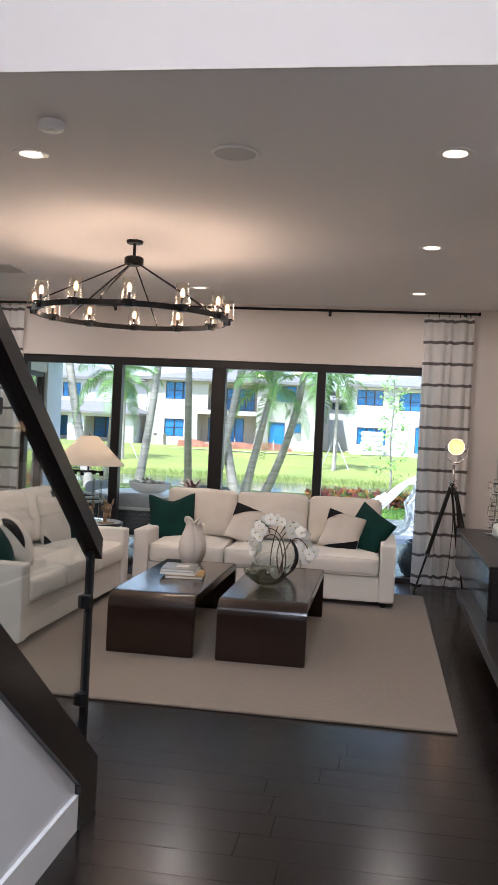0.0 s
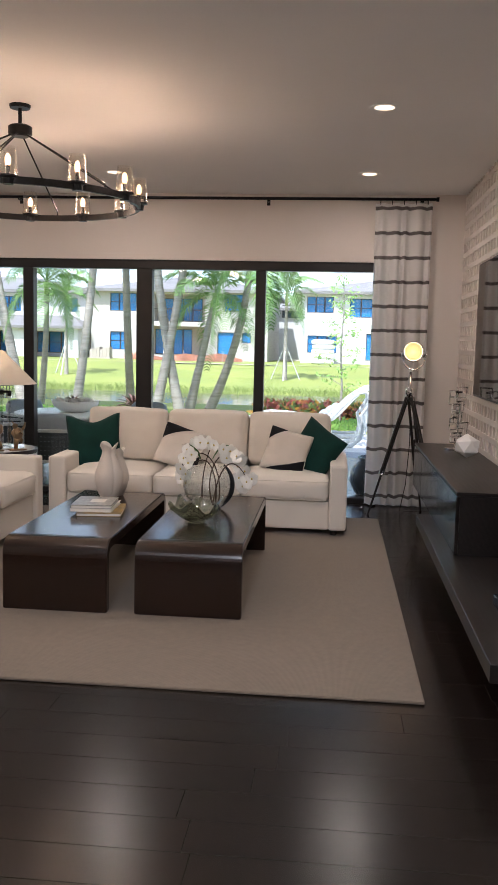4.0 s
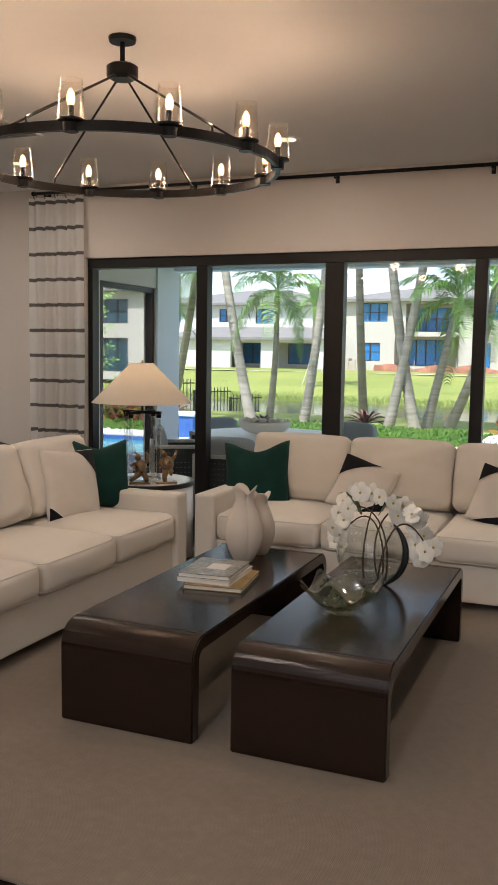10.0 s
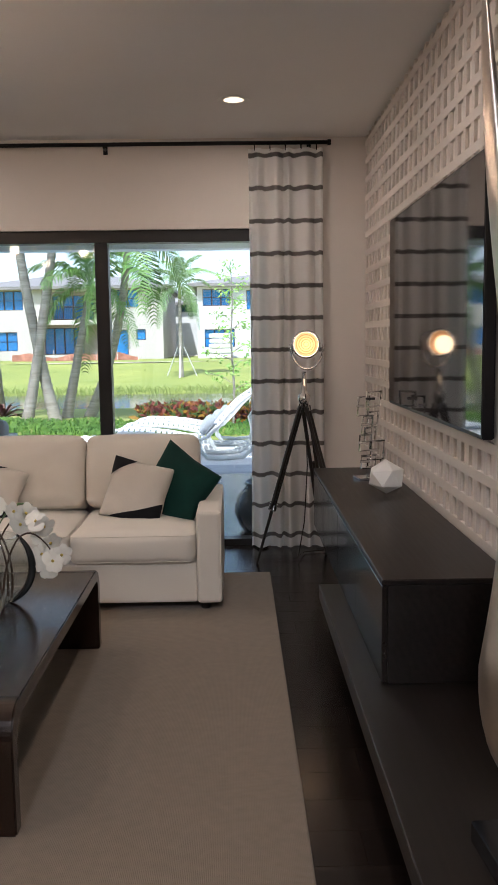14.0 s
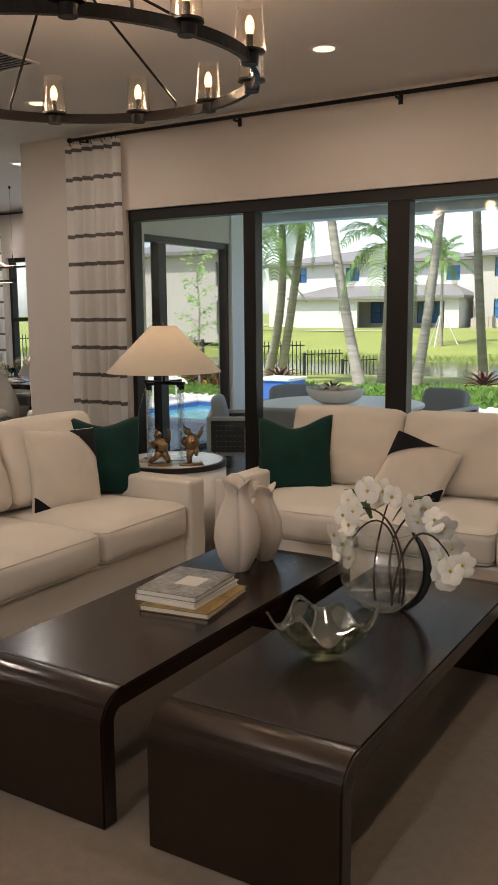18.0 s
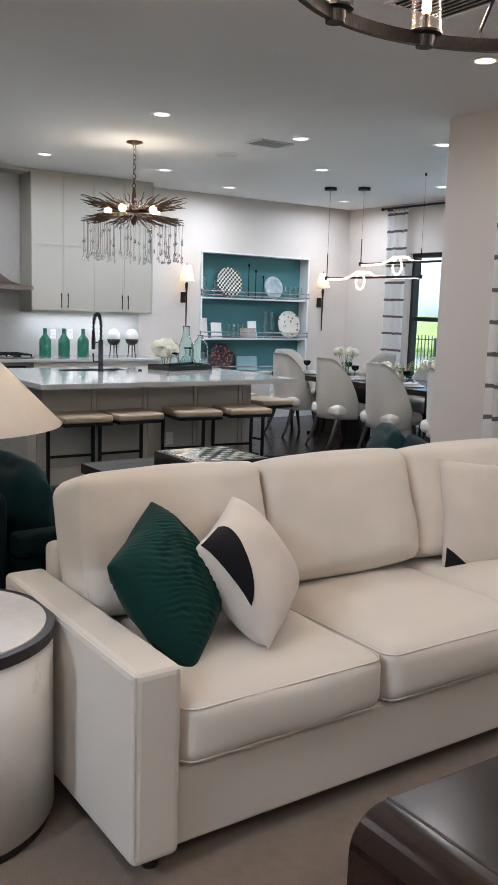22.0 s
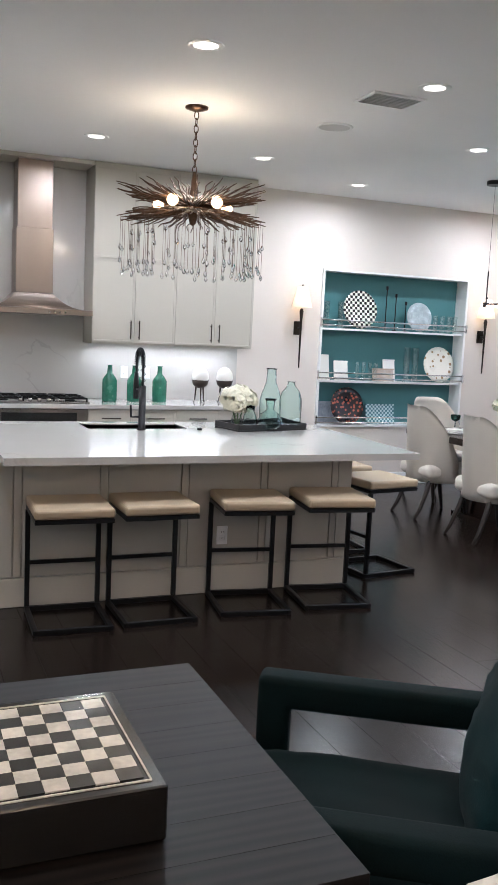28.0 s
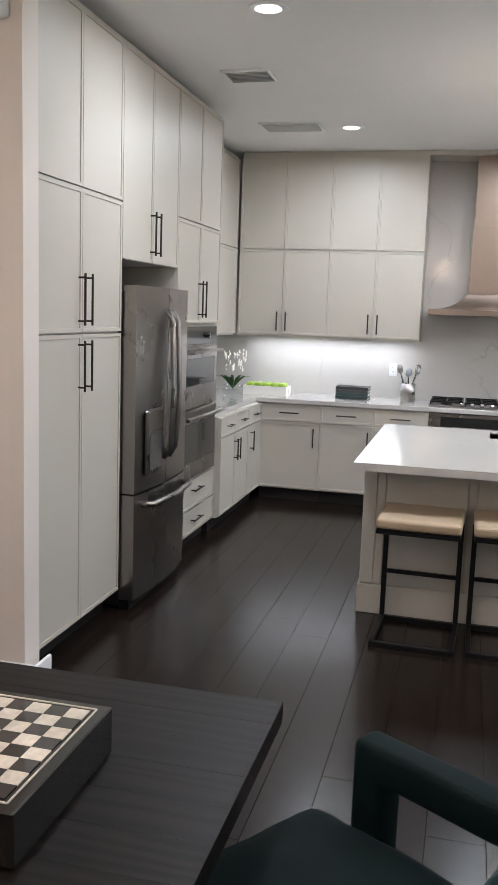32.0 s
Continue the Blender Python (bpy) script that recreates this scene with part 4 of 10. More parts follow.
# ---------------------------------------------------------------- round side tables and lamps
def drum_table(label, m, r=0.31, h=0.60):
    d = thing("side_table", label, "side table", m, "drum side tables")
    part("drum", lathe(B(), [(r - 0.01, 0.03), (r, 0.03), (r, h - 0.035), (r - 0.01, h - 0.035)], 56), WHITEP, d, smooth=True)
    part("base_ring", lathe(B(), [(0, 0), (r - 0.008, 0), (r - 0.008, 0.03), (0, 0.03)], 56), DKFOOT, d)
    part("rim", lathe(B(), [(r - 0.03, h - 0.035), (r + 0.006, h - 0.035), (r + 0.006, h - 0.003), (r - 0.018, h - 0.003), (r - 0.03, h - 0.012)], 56), DKFOOT, d, "black rim band")
    part("top", lathe(B(), [(0, h - 0.03), (r - 0.02, h - 0.03), (r - 0.02, h), (0, h)], 56), mat("marble_top", (0.80, 0.78, 0.74), 0.1, 0, 0.08, 5, 30, 0), d)
    return d


drum_table("white drum side table with a black rim and pale top", pose(-2.88, 4.89, 0.016), 0.35, 0.60)
drum_table("white drum side table with a black rim in the corner", pose(-2.85, 8.25, 0.0), 0.35)


ACRYL = glass("acrylic", (0.93, 0.96, 0.96), clear=True, mirror=0.22)


def table_lamp(label, m):
    """Four clear posts on a round glass foot, a black cross bar and a wide cone shade."""
    l = thing("table_lamp", label, "table lamp", m, "table lamps")
    part("foot", lathe(B(), [(0, 0), (0.165, 0), (0.17, 0.006), (0.17, 0.012), (0.16, 0.016), (0, 0.016)], 40), CLEAR, l, smooth=True)
    for k in range(4):
        a = radians(45 + 90 * k)
        px, py = 0.145 * math.cos(a), 0.145 * math.sin(a)
        part("glass_post", bx(px - 0.014, px + 0.014, py - 0.014, py + 0.014, 0.016, 0.50, 0.003), ACRYL, l)
        part("bracket", box(B(), 0, 0.165, -0.011, 0.011, 0.501, 0.523, 0.002), BLACK, l).matrix_basis = pose(0, 0, 0, 0, 0, 45 + 90 * k)
        part("clamp", bx(px - 0.017, px + 0.017, py - 0.017, py + 0.017, 0.475, 0.5005, 0.002), BLACK, l)
    part("stem", lathe(B(), [(0, 0.5235), (0.010, 0.5235), (0.010, 0.66), (0, 0.66)], 16), BLACK, l)
    part("socket", lathe(B(), [(0, 0.64), (0.02, 0.64), (0.02, 0.70), (0, 0.70)], 16), BRASS, l)
    sh = B()
    lathe(sh, [(0.368, 0.582), (0.082, 0.872), (0.079, 0.872), (0.364, 0.582)], 56)
    part("shade", sh, SHADEG, l, "wide cream cone shade, lit", smooth=True)
    part("finial", lathe(B(), [(0, 0.865), (0.012, 0.865), (0.006, 0.88), (0.009, 0.89), (0, 0.90)], 12), BRASS, l)
    part("shade_ring", tube(B(), [(0.08 * math.cos(2 * math.pi * k / 24), 0.08 * math.sin(2 * math.pi * k / 24), 0.864) for k in range(24)], 0.003, 6, closed=True), BLACK, l)
    part("bulb", lathe(B(), [(0, 0.70), (0.014, 0.702), (0.03, 0.74), (0.03, 0.76), (0.018, 0.785), (0, 0.79)], 20), BULB, l, smooth=True)
    part("cord", tube(B(), [(0, 0, 0.66), (-0.10, 0.05, 0.55), (-0.17, 0.09, 0.3), (-0.21, 0.12, 0.05), (-0.24, 0.14, 0.005)], 0.003, 6), CLEAR, l, "thin clear cord")
    return l


def translucent(name, colour, share=0.5):
    m = mat(name, colour, 0.85, 0, 0.05, 20, 300, 0.2)
    t = m.node_tree
    N, L = t.nodes, t.links
    tr = N.new("ShaderNodeBsdfTranslucent")
    tr.inputs["Color"].default_value = (*colour, 1)
    mx = N.new("ShaderNodeMixShader")
    mx.inputs[0].default_value = share
    L.new(N["Principled BSDF"].outputs[0], mx.inputs[1]), L.new(tr.outputs[0], mx.inputs[2])
    L.new(mx.outputs[0], N["Material Output"].inputs["Surface"])
    return m


SHADEG = translucent("lit_shade", (0.86, 0.81, 0.72), 0.5)
table_lamp("clear four-post table lamp with a wide cream shade", pose(-2.88, 4.90, 0.617, 0, 0, 15))
table_lamp("clear four-post table lamp with a lit cream shade", pose(-2.84, 8.16, 0.60, 0, 0, 40))


def figurine(label, m, lunge=True):
    """A plump horned dancer on a thin plate, one cast piece."""
    f = thing("figurine", label, "figurine", m)
    bm = B()
    box(bm, -0.075, 0.075, -0.04, 0.04, 0, 0.014, 0.003)

    def ball(c, size):
        bmesh.ops.create_icosphere(bm, subdivisions=3, radius=1.0, matrix=Matrix.Translation(c) @ Matrix.Diagonal((*size, 1)))
    if lunge:
        tube(bm, [(-0.07, 0, 0.02), (-0.035, 0, 0.045), (0.0, 0, 0.085)], [0.014, 0.017, 0.03], 10)
        tube(bm, [(0.055, 0, 0.02), (0.045, -0.01, 0.05), (0.02, 0, 0.09)], [0.014, 0.02, 0.028], 10)
        ball((0.005, 0, 0.125), (0.046, 0.038, 0.052))
        ball((-0.012, -0.008, 0.195), (0.024, 0.024, 0.027))
        tube(bm, [(-0.03, 0, 0.15), (-0.055, -0.015, 0.135), (-0.03, -0.04, 0.12)], [0.014, 0.013, 0.009], 8)
        tube(bm, [(0.035, 0, 0.15), (0.06, -0.01, 0.17), (0.058, -0.01, 0.215), (0.048, -0.01, 0.235)], [0.014, 0.013, 0.012, 0.005], 8)
        tube(bm, [(-0.015, 0, 0.215), (-0.035, 0, 0.232), (-0.032, 0, 0.252)], [0.008, 0.006, 0.002], 6)
    else:
        tube(bm, [(-0.01, 0, 0.014), (-0.012, 0, 0.05), (-0.002, 0, 0.10)], [0.017, 0.02, 0.03], 10)
        tube(bm, [(0.03, -0.02, 0.06), (0.035, -0.01, 0.085), (0.015, 0, 0.11)], [0.010, 0.018, 0.026], 10)
        ball((0.005, 0, 0.145), (0.05, 0.04, 0.058))
        ball((-0.02, -0.008, 0.215), (0.024, 0.024, 0.025))
        tube(bm, [(0.04, 0, 0.17), (0.065, 0, 0.205), (0.075, 0, 0.245)], [0.014, 0.012, 0.006], 8)
        tube(bm, [(-0.035, 0, 0.17), (-0.055, -0.02, 0.15), (-0.04, -0.045, 0.13)], [0.014, 0.012, 0.009], 8)
        tube(bm, [(-0.02, 0, 0.232), (-0.042, 0, 0.246), (-0.048, 0, 0.262)], [0.008, 0.006, 0.002], 6)
    for v in bm.verts:
        if v.co.z > 0.016:
            v.co += 0.004 * noise.noise_vector(v.co * 60)
    part("body", bm, BRASS, f, smooth=True)
    return f


figurine("small bronze abstract figurine on the drum table", pose(-2.78, 8.02, 0.60, 0, 0, 30))
figurine("small bronze abstract figurine beside the lamp", pose(-2.62, 8.13, 0.60, 0, 0, 40), False)


def knot_object(label, m):
    k = thing("decor_knots", label, "ornament", m)
    rg = random.Random(3)
    bm = B()
    c = Vector((0, 0, 0.045))
    for q in range(9):
        a = 2 * math.pi * q / 9
        d = Vector((math.cos(a), math.sin(a), 0.35 * math.sin(q * 2.1))) * 0.10
        lathe(bm, [(0, -0.02), (0.014, -0.014), (0.02, 0), (0.014, 0.014), (0, 0.02)], 12, c + d)
        tube(bm, [c, c + d], 0.008, 8)
    part("knobs", bm, CHROME, k, smooth=True)
    return k


knot_object("polished silver ball cluster ornament on a side table", pose(-2.70, 4.70, 0.637))


# ---------------------------------------------------------------- curtains and rods
def striped(name):
    m = translucent(name, (0.84, 0.83, 0.81), 0.5)
    t = m.node_tree
    N, L = t.nodes, t.links
    co = N.new("ShaderNodeTexCoord")
    sep = N.new("ShaderNodeSeparateXYZ")
    L.new(co.outputs["Object"], sep.inputs[0])
    ns = N.new("ShaderNodeTexNoise")
    ns.inputs["Scale"].default_value = 14.0
    L.new(co.outputs["Object"], ns.inputs["Vector"])
    wob = N.new("ShaderNodeMath")
    wob.operation = "MULTIPLY_ADD"
    wob.inputs[1].default_value = 0.02
    up = N.new("ShaderNodeMath")
    up.inputs[1].default_value = 0.135
    L.new(sep.outputs["Z"], up.inputs[0])
    L.new(ns.outputs["Fac"], wob.inputs[0]), L.new(up.outputs[0], wob.inputs[2])
    mod = N.new("ShaderNodeMath")
    mod.operation = "PINGPONG"
    mod.inputs[1].default_value = 0.1165
    L.new(wob.outputs[0], mod.inputs[0])
    lt = N.new("ShaderNodeMapRange")
    lt.inputs["From Min"].default_value, lt.inputs["From Max"].default_value = 0.012, 0.019
    L.new(mod.outputs[0], lt.inputs["Value"])
    mx = N.new("ShaderNodeMix")
    mx.data_type = "RGBA"
    mx.inputs[6].default_value, mx.inputs[7].default_value = (0.17, 0.155, 0.15, 1), (0.88, 0.87, 0.85, 1)
    L.new(lt.outputs[0], mx.inputs[0])
    L.new(mx.outputs[2], N["Principled BSDF"].inputs["Base Color"])
    L.new(mx.outputs[2], N["Translucent BSDF"].inputs["Color"])
    return m


CURT = striped("striped_curtain_cloth")


def curtain(label, m, width, height, folds, seed, gather=0.0):
    c = thing("curtain", label, "curtain", m, "striped curtains")
    n = folds * 14

    def at(u, v):
        a = u * folds * 2 * math.pi
        amp = 0.028 + 0.022 * v
        flare = 1 + gather * (v - 0.5)
        x = (u - 0.5) * width * flare + 0.012 * math.sin(a * 0.5 + seed + 2 * v)
        y = amp * math.sin(a + 0.5 * math.sin(a * 0.37 + seed)) + 0.010 * noise.noise(Vector((u * 6, v * 3, seed)))
        return (x, y, height * (1 - v))
    bm = grid(B(), n, 24, at)
    part("panel", bm, CURT, c, "white linen with dark grey stripes", smooth=True)
    for k in range(folds):
        x = (k + 0.5) / folds * width - width / 2
        part("ring", tube(B(), [(x, 0.026 * math.cos(q * math.pi / 6), height + 0.014 + 0.026 * math.sin(q * math.pi / 6)) for q in range(12)], 0.003, 6, closed=True), BLACK, c)
    return c


def curtain_rod(label, m, length, holders):
    r = thing("curtain_rod", label, "curtain rod", m, "curtain rods")
    part("rod", tube(B(), [(0, 0, 0), (length, 0, 0)], 0.0145, 14), BLACK, r, smooth=True)
    for x in (0, length):
        part("end_cap", tube(B(), [(x - 0.012, 0, 0), (x + 0.012, 0, 0)], 0.021, 14), BLACK, r)
    for x in holders:
        h = part("bracket", tube(B(), [(x, 0.0, -0.022), (x, 0.085, -0.022)], 0.009, 10), BLACK, r)
        part("bracket_plate", bx(x - 0.016, x + 0.016, 0.078, 0.085, -0.055, 0.012, 0.002), BLACK, h)
    return r


RZ = 2.985
curtain_rod("black curtain rod above the sliding doors", pose(-4.67, 9.375, RZ), 5.74, (0.12, 1.62, 2.894, 4.117, 5.6))
curtain("white curtain with dark stripes beside the sliding doors", pose(0.755, 9.375, 0.016), 0.56, 2.93, 5, 1.0)
curtain("white curtain with dark stripes beside the doors", pose(-4.425, 9.375, 0.016), 0.57, 2.93, 5, 4.0)
curtain_rod("black curtain rod above the dining window", pose(-9.75, 12.865, RZ), 4.1, (0.1, 2.0, 4.0))
curtain("white curtain with dark stripes at the dining window", pose(-9.45, 12.865, 0.016), 0.42, 2.93, 4, 7.0)
curtain("white curtain with dark stripes at the dining window", pose(-5.85, 12.865, 0.016), 0.42, 2.93, 4, 8.0)


# ---------------------------------------------------------------- media wall: shelf, console, screen, mirror, sculpture
CONS = wood("smoked_oak", (0.006, 0.0044, 0.0036), (0.017, 0.0125, 0.0102), 0.34, "Y", 1.2, 0.05, 0.0, 0.03, 0.35, figure=0.15)
SHZ = 0.365
sh = thing("wall_shelf", "long floating espresso wood shelf under the lattice", "shelf", pose(0.77, 4.06, 0.29))
part("board", bx(0, TX - 0.77 - 0.025, 0, 3.05, 0, SHZ - 0.29, 0.003), CONS, sh)
part("back_board", bx(TX - 0.77 - 0.085, TX - 0.77 - 0.025, 0.0, 1.86, SHZ - 0.29, 0.37, 0.004), CONS, sh)
cs = thing("media_console", "long wall-mounted espresso media console with flush doors", "console", pose(0.869, 5.84, SHZ))
CL, CD, CH = 2.66, TX - 0.025 - 0.869, 0.742 - SHZ
part("body", bx(0.021, CD, 0, CL, 0.0, CH - 0.021, 0.002), CONS, cs)
part("top", bx(0, CD, -0.002, CL + 0.002, CH - 0.02, CH, 0.003), CONS, cs)
for k in range(4):
    part("door", bx(0.0, 0.020, k * CL / 4 + 0.002, (k + 1) * CL / 4 - 0.002, 0.004, CH - 0.024, 0.0015), mat("gloss_door", (0.018, 0.013, 0.011), 0.16, 0, 0.2, 5, 100, 0.02) if k == 0 else bpy.data.materials["gloss_door"], cs)
tv = thing("television", "large black flat-screen television on the lattice wall", "television", pose(TX - 0.025, 6.12, 1.19))
part("casing", bx(-0.045, 0.0, 0, 1.98, 0, 1.07, 0.006), BLACK, tv)
part("screen", bx(-0.0475, -0.0455, 0.012, 1.968, 0.018, 1.058), mat("screen_glass", (0.006, 0.006, 0.008), 0.05, 0, 0.1, 3, 60, 0, spec=0.9, rvar=0.02), tv, "glossy dark screen, off")

MIR = mat("mirror_silver", (0.9, 0.9, 0.9), 0.01, 1.0, 0, 3, 50, 0, rvar=0.005)
MFR = mat("carved_frame", (0.035, 0.026, 0.02), 0.45, 0.2, 0.3, 12, 160, 0.2)
mi = thing("floor_mirror", "tall leaning mirror in a ribbed dark wood frame", "mirror", look((0, 0, 0), (0, 0, -1)))
mi.matrix_basis = pose(1.165, 4.355, SHZ, 0, 3.4, 0)
MW, MH, MF = 0.98, 2.06, 0.105
part("frame_back", bx(0.022, 0.045, MF, MW - MF, MF, MH - MF), MFR, mi)
part("mirror_glass", bx(0.014, 0.020, MF, MW - MF, MF, MH - MF), MIR, mi, "silvered mirror glass")
for nm, bxs in (("frame_rail", (-0.012, 0.048, 0, MW, MH - MF, MH)), ("frame_rail", (-0.012, 0.048, 0, MW, 0, MF)), ("frame_stile", (-0.012, 0.048, 0, MF, MF, MH - MF)), ("frame_stile", (-0.012, 0.048, MW - MF, MW, MF, MH - MF))):
    fr = part(nm, bx(*bxs, 0.004), MFR, mi)
    bm = B()
    _, _, ya, yb, za, zb = bxs
    if nm == "frame_stile":
        z = za + 0.008
        while z < zb:
            box(bm, -0.020, -0.011, ya + 0.012, yb - 0.012, z, z + 0.008)
            z += 0.0155
    else:
        y = ya + 0.012
        while y < yb - 0.012:
            box(bm, -0.020, -0.011, y, y + 0.008, za + 0.012, zb - 0.012)
            y += 0.0155
    tagged(part("ribs", bm, MFR, fr), kind="stuff")


def spoon_sculpture(m):
    s = thing("sculpture", "tall polished metal seed-shaped sculpture on a black base", "sculpture", m)
    part("base", bx(-0.115, 0.115, -0.11, 0.11, 0, 0.055, 0.004), mat("black_lacquer", (0.01, 0.01, 0.011), 0.12, 0, 0.1, 5, 80, 0), s)
    part("pin", lathe(B(), [(0, 0.05), (0.009, 0.05), (0.009, 0.19), (0, 0.19)], 14), BLACK, s)
    n, rings = 28, 64
    bm = B()
    H0, H1 = 0.17, 2.02
    rowsv = []
    for k in range(rings + 1):
        f = k / rings
        z = H0 + (H1 - H0) * f
        g = f / 0.16
        r = 0.135 * math.sqrt(max(0.0, 1 - (1 - min(g, 1)) ** 2.4)) if f < 0.16 else 0.14 * (1 - (f - 0.16) / 0.84) ** 3.2 * 0.57 + 0.14 * 0.44 * (1 - f) ** 0.62
        r = max(r, 0.004)
        cx = 0.03 * math.sin(f * 5.2) - 0.055 * f
        cy = 0.05 * math.sin(f * 4.4 + 0.3) + 0.05 * f + 0.21 * f ** 1.5
        tw = f * 2.4
        row = []
        for i in range(n):
            a = 2 * math.pi * i / n
            flat = 1 - 0.42 * abs(math.sin(a)) ** 1.5
            ridge = 1 + 0.16 * max(0, math.cos(a - 0.4)) ** 6
            p = Vector((math.cos(a) * r * ridge, math.sin(a) * r * flat, 0))
            p = Vector((p.x * math.cos(tw) - p.y * math.sin(tw), p.x * math.sin(tw) + p.y * math.cos(tw), 0))
            row.append(bm.verts.new((cx + p.x, cy + p.y, z)))
        rowsv.append(row)
    for a, b in zip(rowsv, rowsv[1:]):
        for i in range(n):
            bm.faces.new((a[i], a[(i + 1) % n], b[(i + 1) % n], b[i]))
    bm.faces.new(rowsv[0][::-1]), bm.faces.new(rowsv[-1])
    part("body", bm, NICKEL, s, smooth=True)
    return s


spoon_sculpture(pose(1.045, 4.77, SHZ, 0, 0, 4))


def spot_lamp():
    """A studio spotlight on a tripod of wooden legs."""
    l = thing("floor_lamp", "chrome studio spotlight on a dark wooden tripod, lit", "floor lamp")
    hub = Vector((0.83, 8.76, 1.20))
    feet = ((0.50, 8.92), (1.02, 9.20), (1.12, 8.62))
    for x, y in feet:
        f = Vector((x, y, 0.0))
        d = (f - hub)
        leg = B()
        side = Vector((0, 0, 1)).cross(d).normalized()
        top, mid = hub + d * 0.06, hub + d * 0.66
        for o in (-0.022, 0.022):
            tube(leg, [top + side * o, mid + side * o], 0.013, 8)
        tube(leg, [hub + d * 0.40, f], [0.013, 0.009], 8)
        lg = part("leg", leg, DKFOOT, l)
        part("collar", tube(B(), [hub + d * 0.63, hub + d * 0.67], 0.028, 12), CHROME, lg)
        part("hinge", tube(B(), [hub + d * 0.0, hub + d * 0.09], 0.017, 10), CHROME, lg)
    part("hub", lathe(B(), [(0, 1.14), (0.03, 1.14), (0.04, 1.17), (0.04, 1.20), (0.02, 1.22), (0.014, 1.36), (0, 1.36)], 20, (hub.x, hub.y, 0)), CHROME, l, smooth=True)
    c = Vector((0.853, 8.76, 1.545))
    aim = Vector((-0.20, -1.0, -0.05)).normalized()
    u = aim.cross(Vector((0, 0, 1))).normalized()
    yoke = [c + u * (0.112 * math.cos(a)) + Vector((0, 0, 1)) * (0.17 * math.sin(a)) for a in [math.pi + math.pi * k / 12 for k in range(13)]]
    part("yoke", tube(B(), yoke, 0.009, 8), CHROME, l, smooth=True)
    can = B()
    tube(can, [c - aim * 0.16, c - aim * 0.13, c - aim * 0.02, c + aim * 0.05, c + aim * 0.055], [0.045, 0.070, 0.080, 0.083, 0.083], 28)
    hd = part("lamp_head", can, CHROME, l, smooth=True)
    part("rim", tube(B(), [c + aim * 0.06 + (u * math.cos(a) + u.cross(aim) * math.sin(a)) * 0.086 for a in [2 * math.pi * k / 28 for k in range(28)]], 0.010, 8, closed=True), CHROME, hd, smooth=True)
    lens = B()
    tube(lens, [c + aim * 0.056, c + aim * 0.062], [0.076, 0.076], 28)
    part("lens", lens, LENS, hd, "glowing warm lens")
    for k in range(4):
        part("lens_ring", tube(B(), [c + aim * 0.066 + (u * math.cos(a) + u.cross(aim) * math.sin(a)) * (0.016 + 0.016 * k) for a in [2 * math.pi * q / 24 for q in range(24)]], 0.0022, 6, closed=True), mat("amber_glass", (0.75, 0.42, 0.14), 0.2, 0, 0.1, 9, 60, 0) if k == 0 else bpy.data.materials["amber_glass"], hd)
    part("cord", tube(B(), [(0.84, 8.80, 1.15), (0.86, 8.90, 0.7), (0.84, 8.93, 0.3), (0.80, 9.0, 0.03), (0.86, 9.2, 0.012), (1.2, 9.3, 0.012)], 0.004, 6), DKFOOT, l)
    return l


LENS = glow("lamp_lens", (1.0, 0.56, 0.25), 0.35)
spot_lamp()


def silver_links(m):
    """An upright stack of crooked silver rectangles."""
    s = thing("link_sculpture", "silver openwork link sculpture on the media console", "sculpture", m)
    part("base", bx(-0.07, 0.07, -0.06, 0.06, 0, 0.014, 0.002), CHROME, s)
    rg = random.Random(5)
    for k in range(9):
        x, z, w, h = (-0.05 if k % 2 else 0.0) + rg.uniform(-0.015, 0.015), 0.014 + 0.052 * k, 0.07 + rg.uniform(-0.01, 0.02), 0.085 + rg.uniform(-0.01, 0.03)
        if z + h > 0.52:
            h = 0.52 - z
        y = rg.uniform(-0.02, 0.02)
        part("link", tube(B(), [(x, y, z), (x + w, y + 0.004, z + 0.003), (x + w + 0.004, y, z + h), (x + 0.002, y - 0.004, z + h - 0.003)], 0.0085, 4, closed=True), CHROME, s)
        part("bar", bx(x - 0.012, x + w * 0.55, y - 0.016, y - 0.009, z + h * 0.45, z + h * 0.45 + 0.016, 0.002), CHROME, s)
    return s


silver_links(pose(1.15, 8.02, 0.742, 0, 0, 12))
fac = B()
bmesh.ops.create_icosphere(fac, subdivisions=1, radius=0.105)
for v in fac.verts:
    v.co = Vector((v.co.x, v.co.y * 0.9, v.co.z * 0.92 + 0.088)) + 0.014 * noise.noise_vector(v.co * 9)
    v.co.z = max(v.co.z, 0.0)
fo = tagged(part("faceted_stone", fac, WHITEP), "white faceted geometric ornament on the media console", "ornament")
fo.matrix_basis = pose(1.17, 7.52, 0.743)


def wall_plate(name, label, m, gangs=1, rocker=True):
    p = thing(name, label, "switch" if rocker else "outlet", m)
    w = 0.072 + 0.046 * (gangs - 1)
    part("plate", bx(-w / 2, w / 2, -0.006, 0, -0.058, 0.058, 0.003), TRIM, p)
    for k in range(gangs):
        x = (k - (gangs - 1) / 2) * 0.046
        if rocker:
            part("rocker", bx(x - 0.016, x + 0.016, -0.010, -0.006, -0.033, 0.033, 0.002), TRIM, p)
        else:
            for z in (0.02, -0.02):
                s = part("socket", bx(x - 0.017, x + 0.017, -0.008, -0.006, z - 0.014, z + 0.014, 0.003), TRIM, p)
                for dx in (-0.006, 0.006):
                    part("slot", bx(x + dx - 0.001, x + dx + 0.001, -0.0085, -0.0078, z - 0.004, z + 0.006), BLACK, s)
    return p


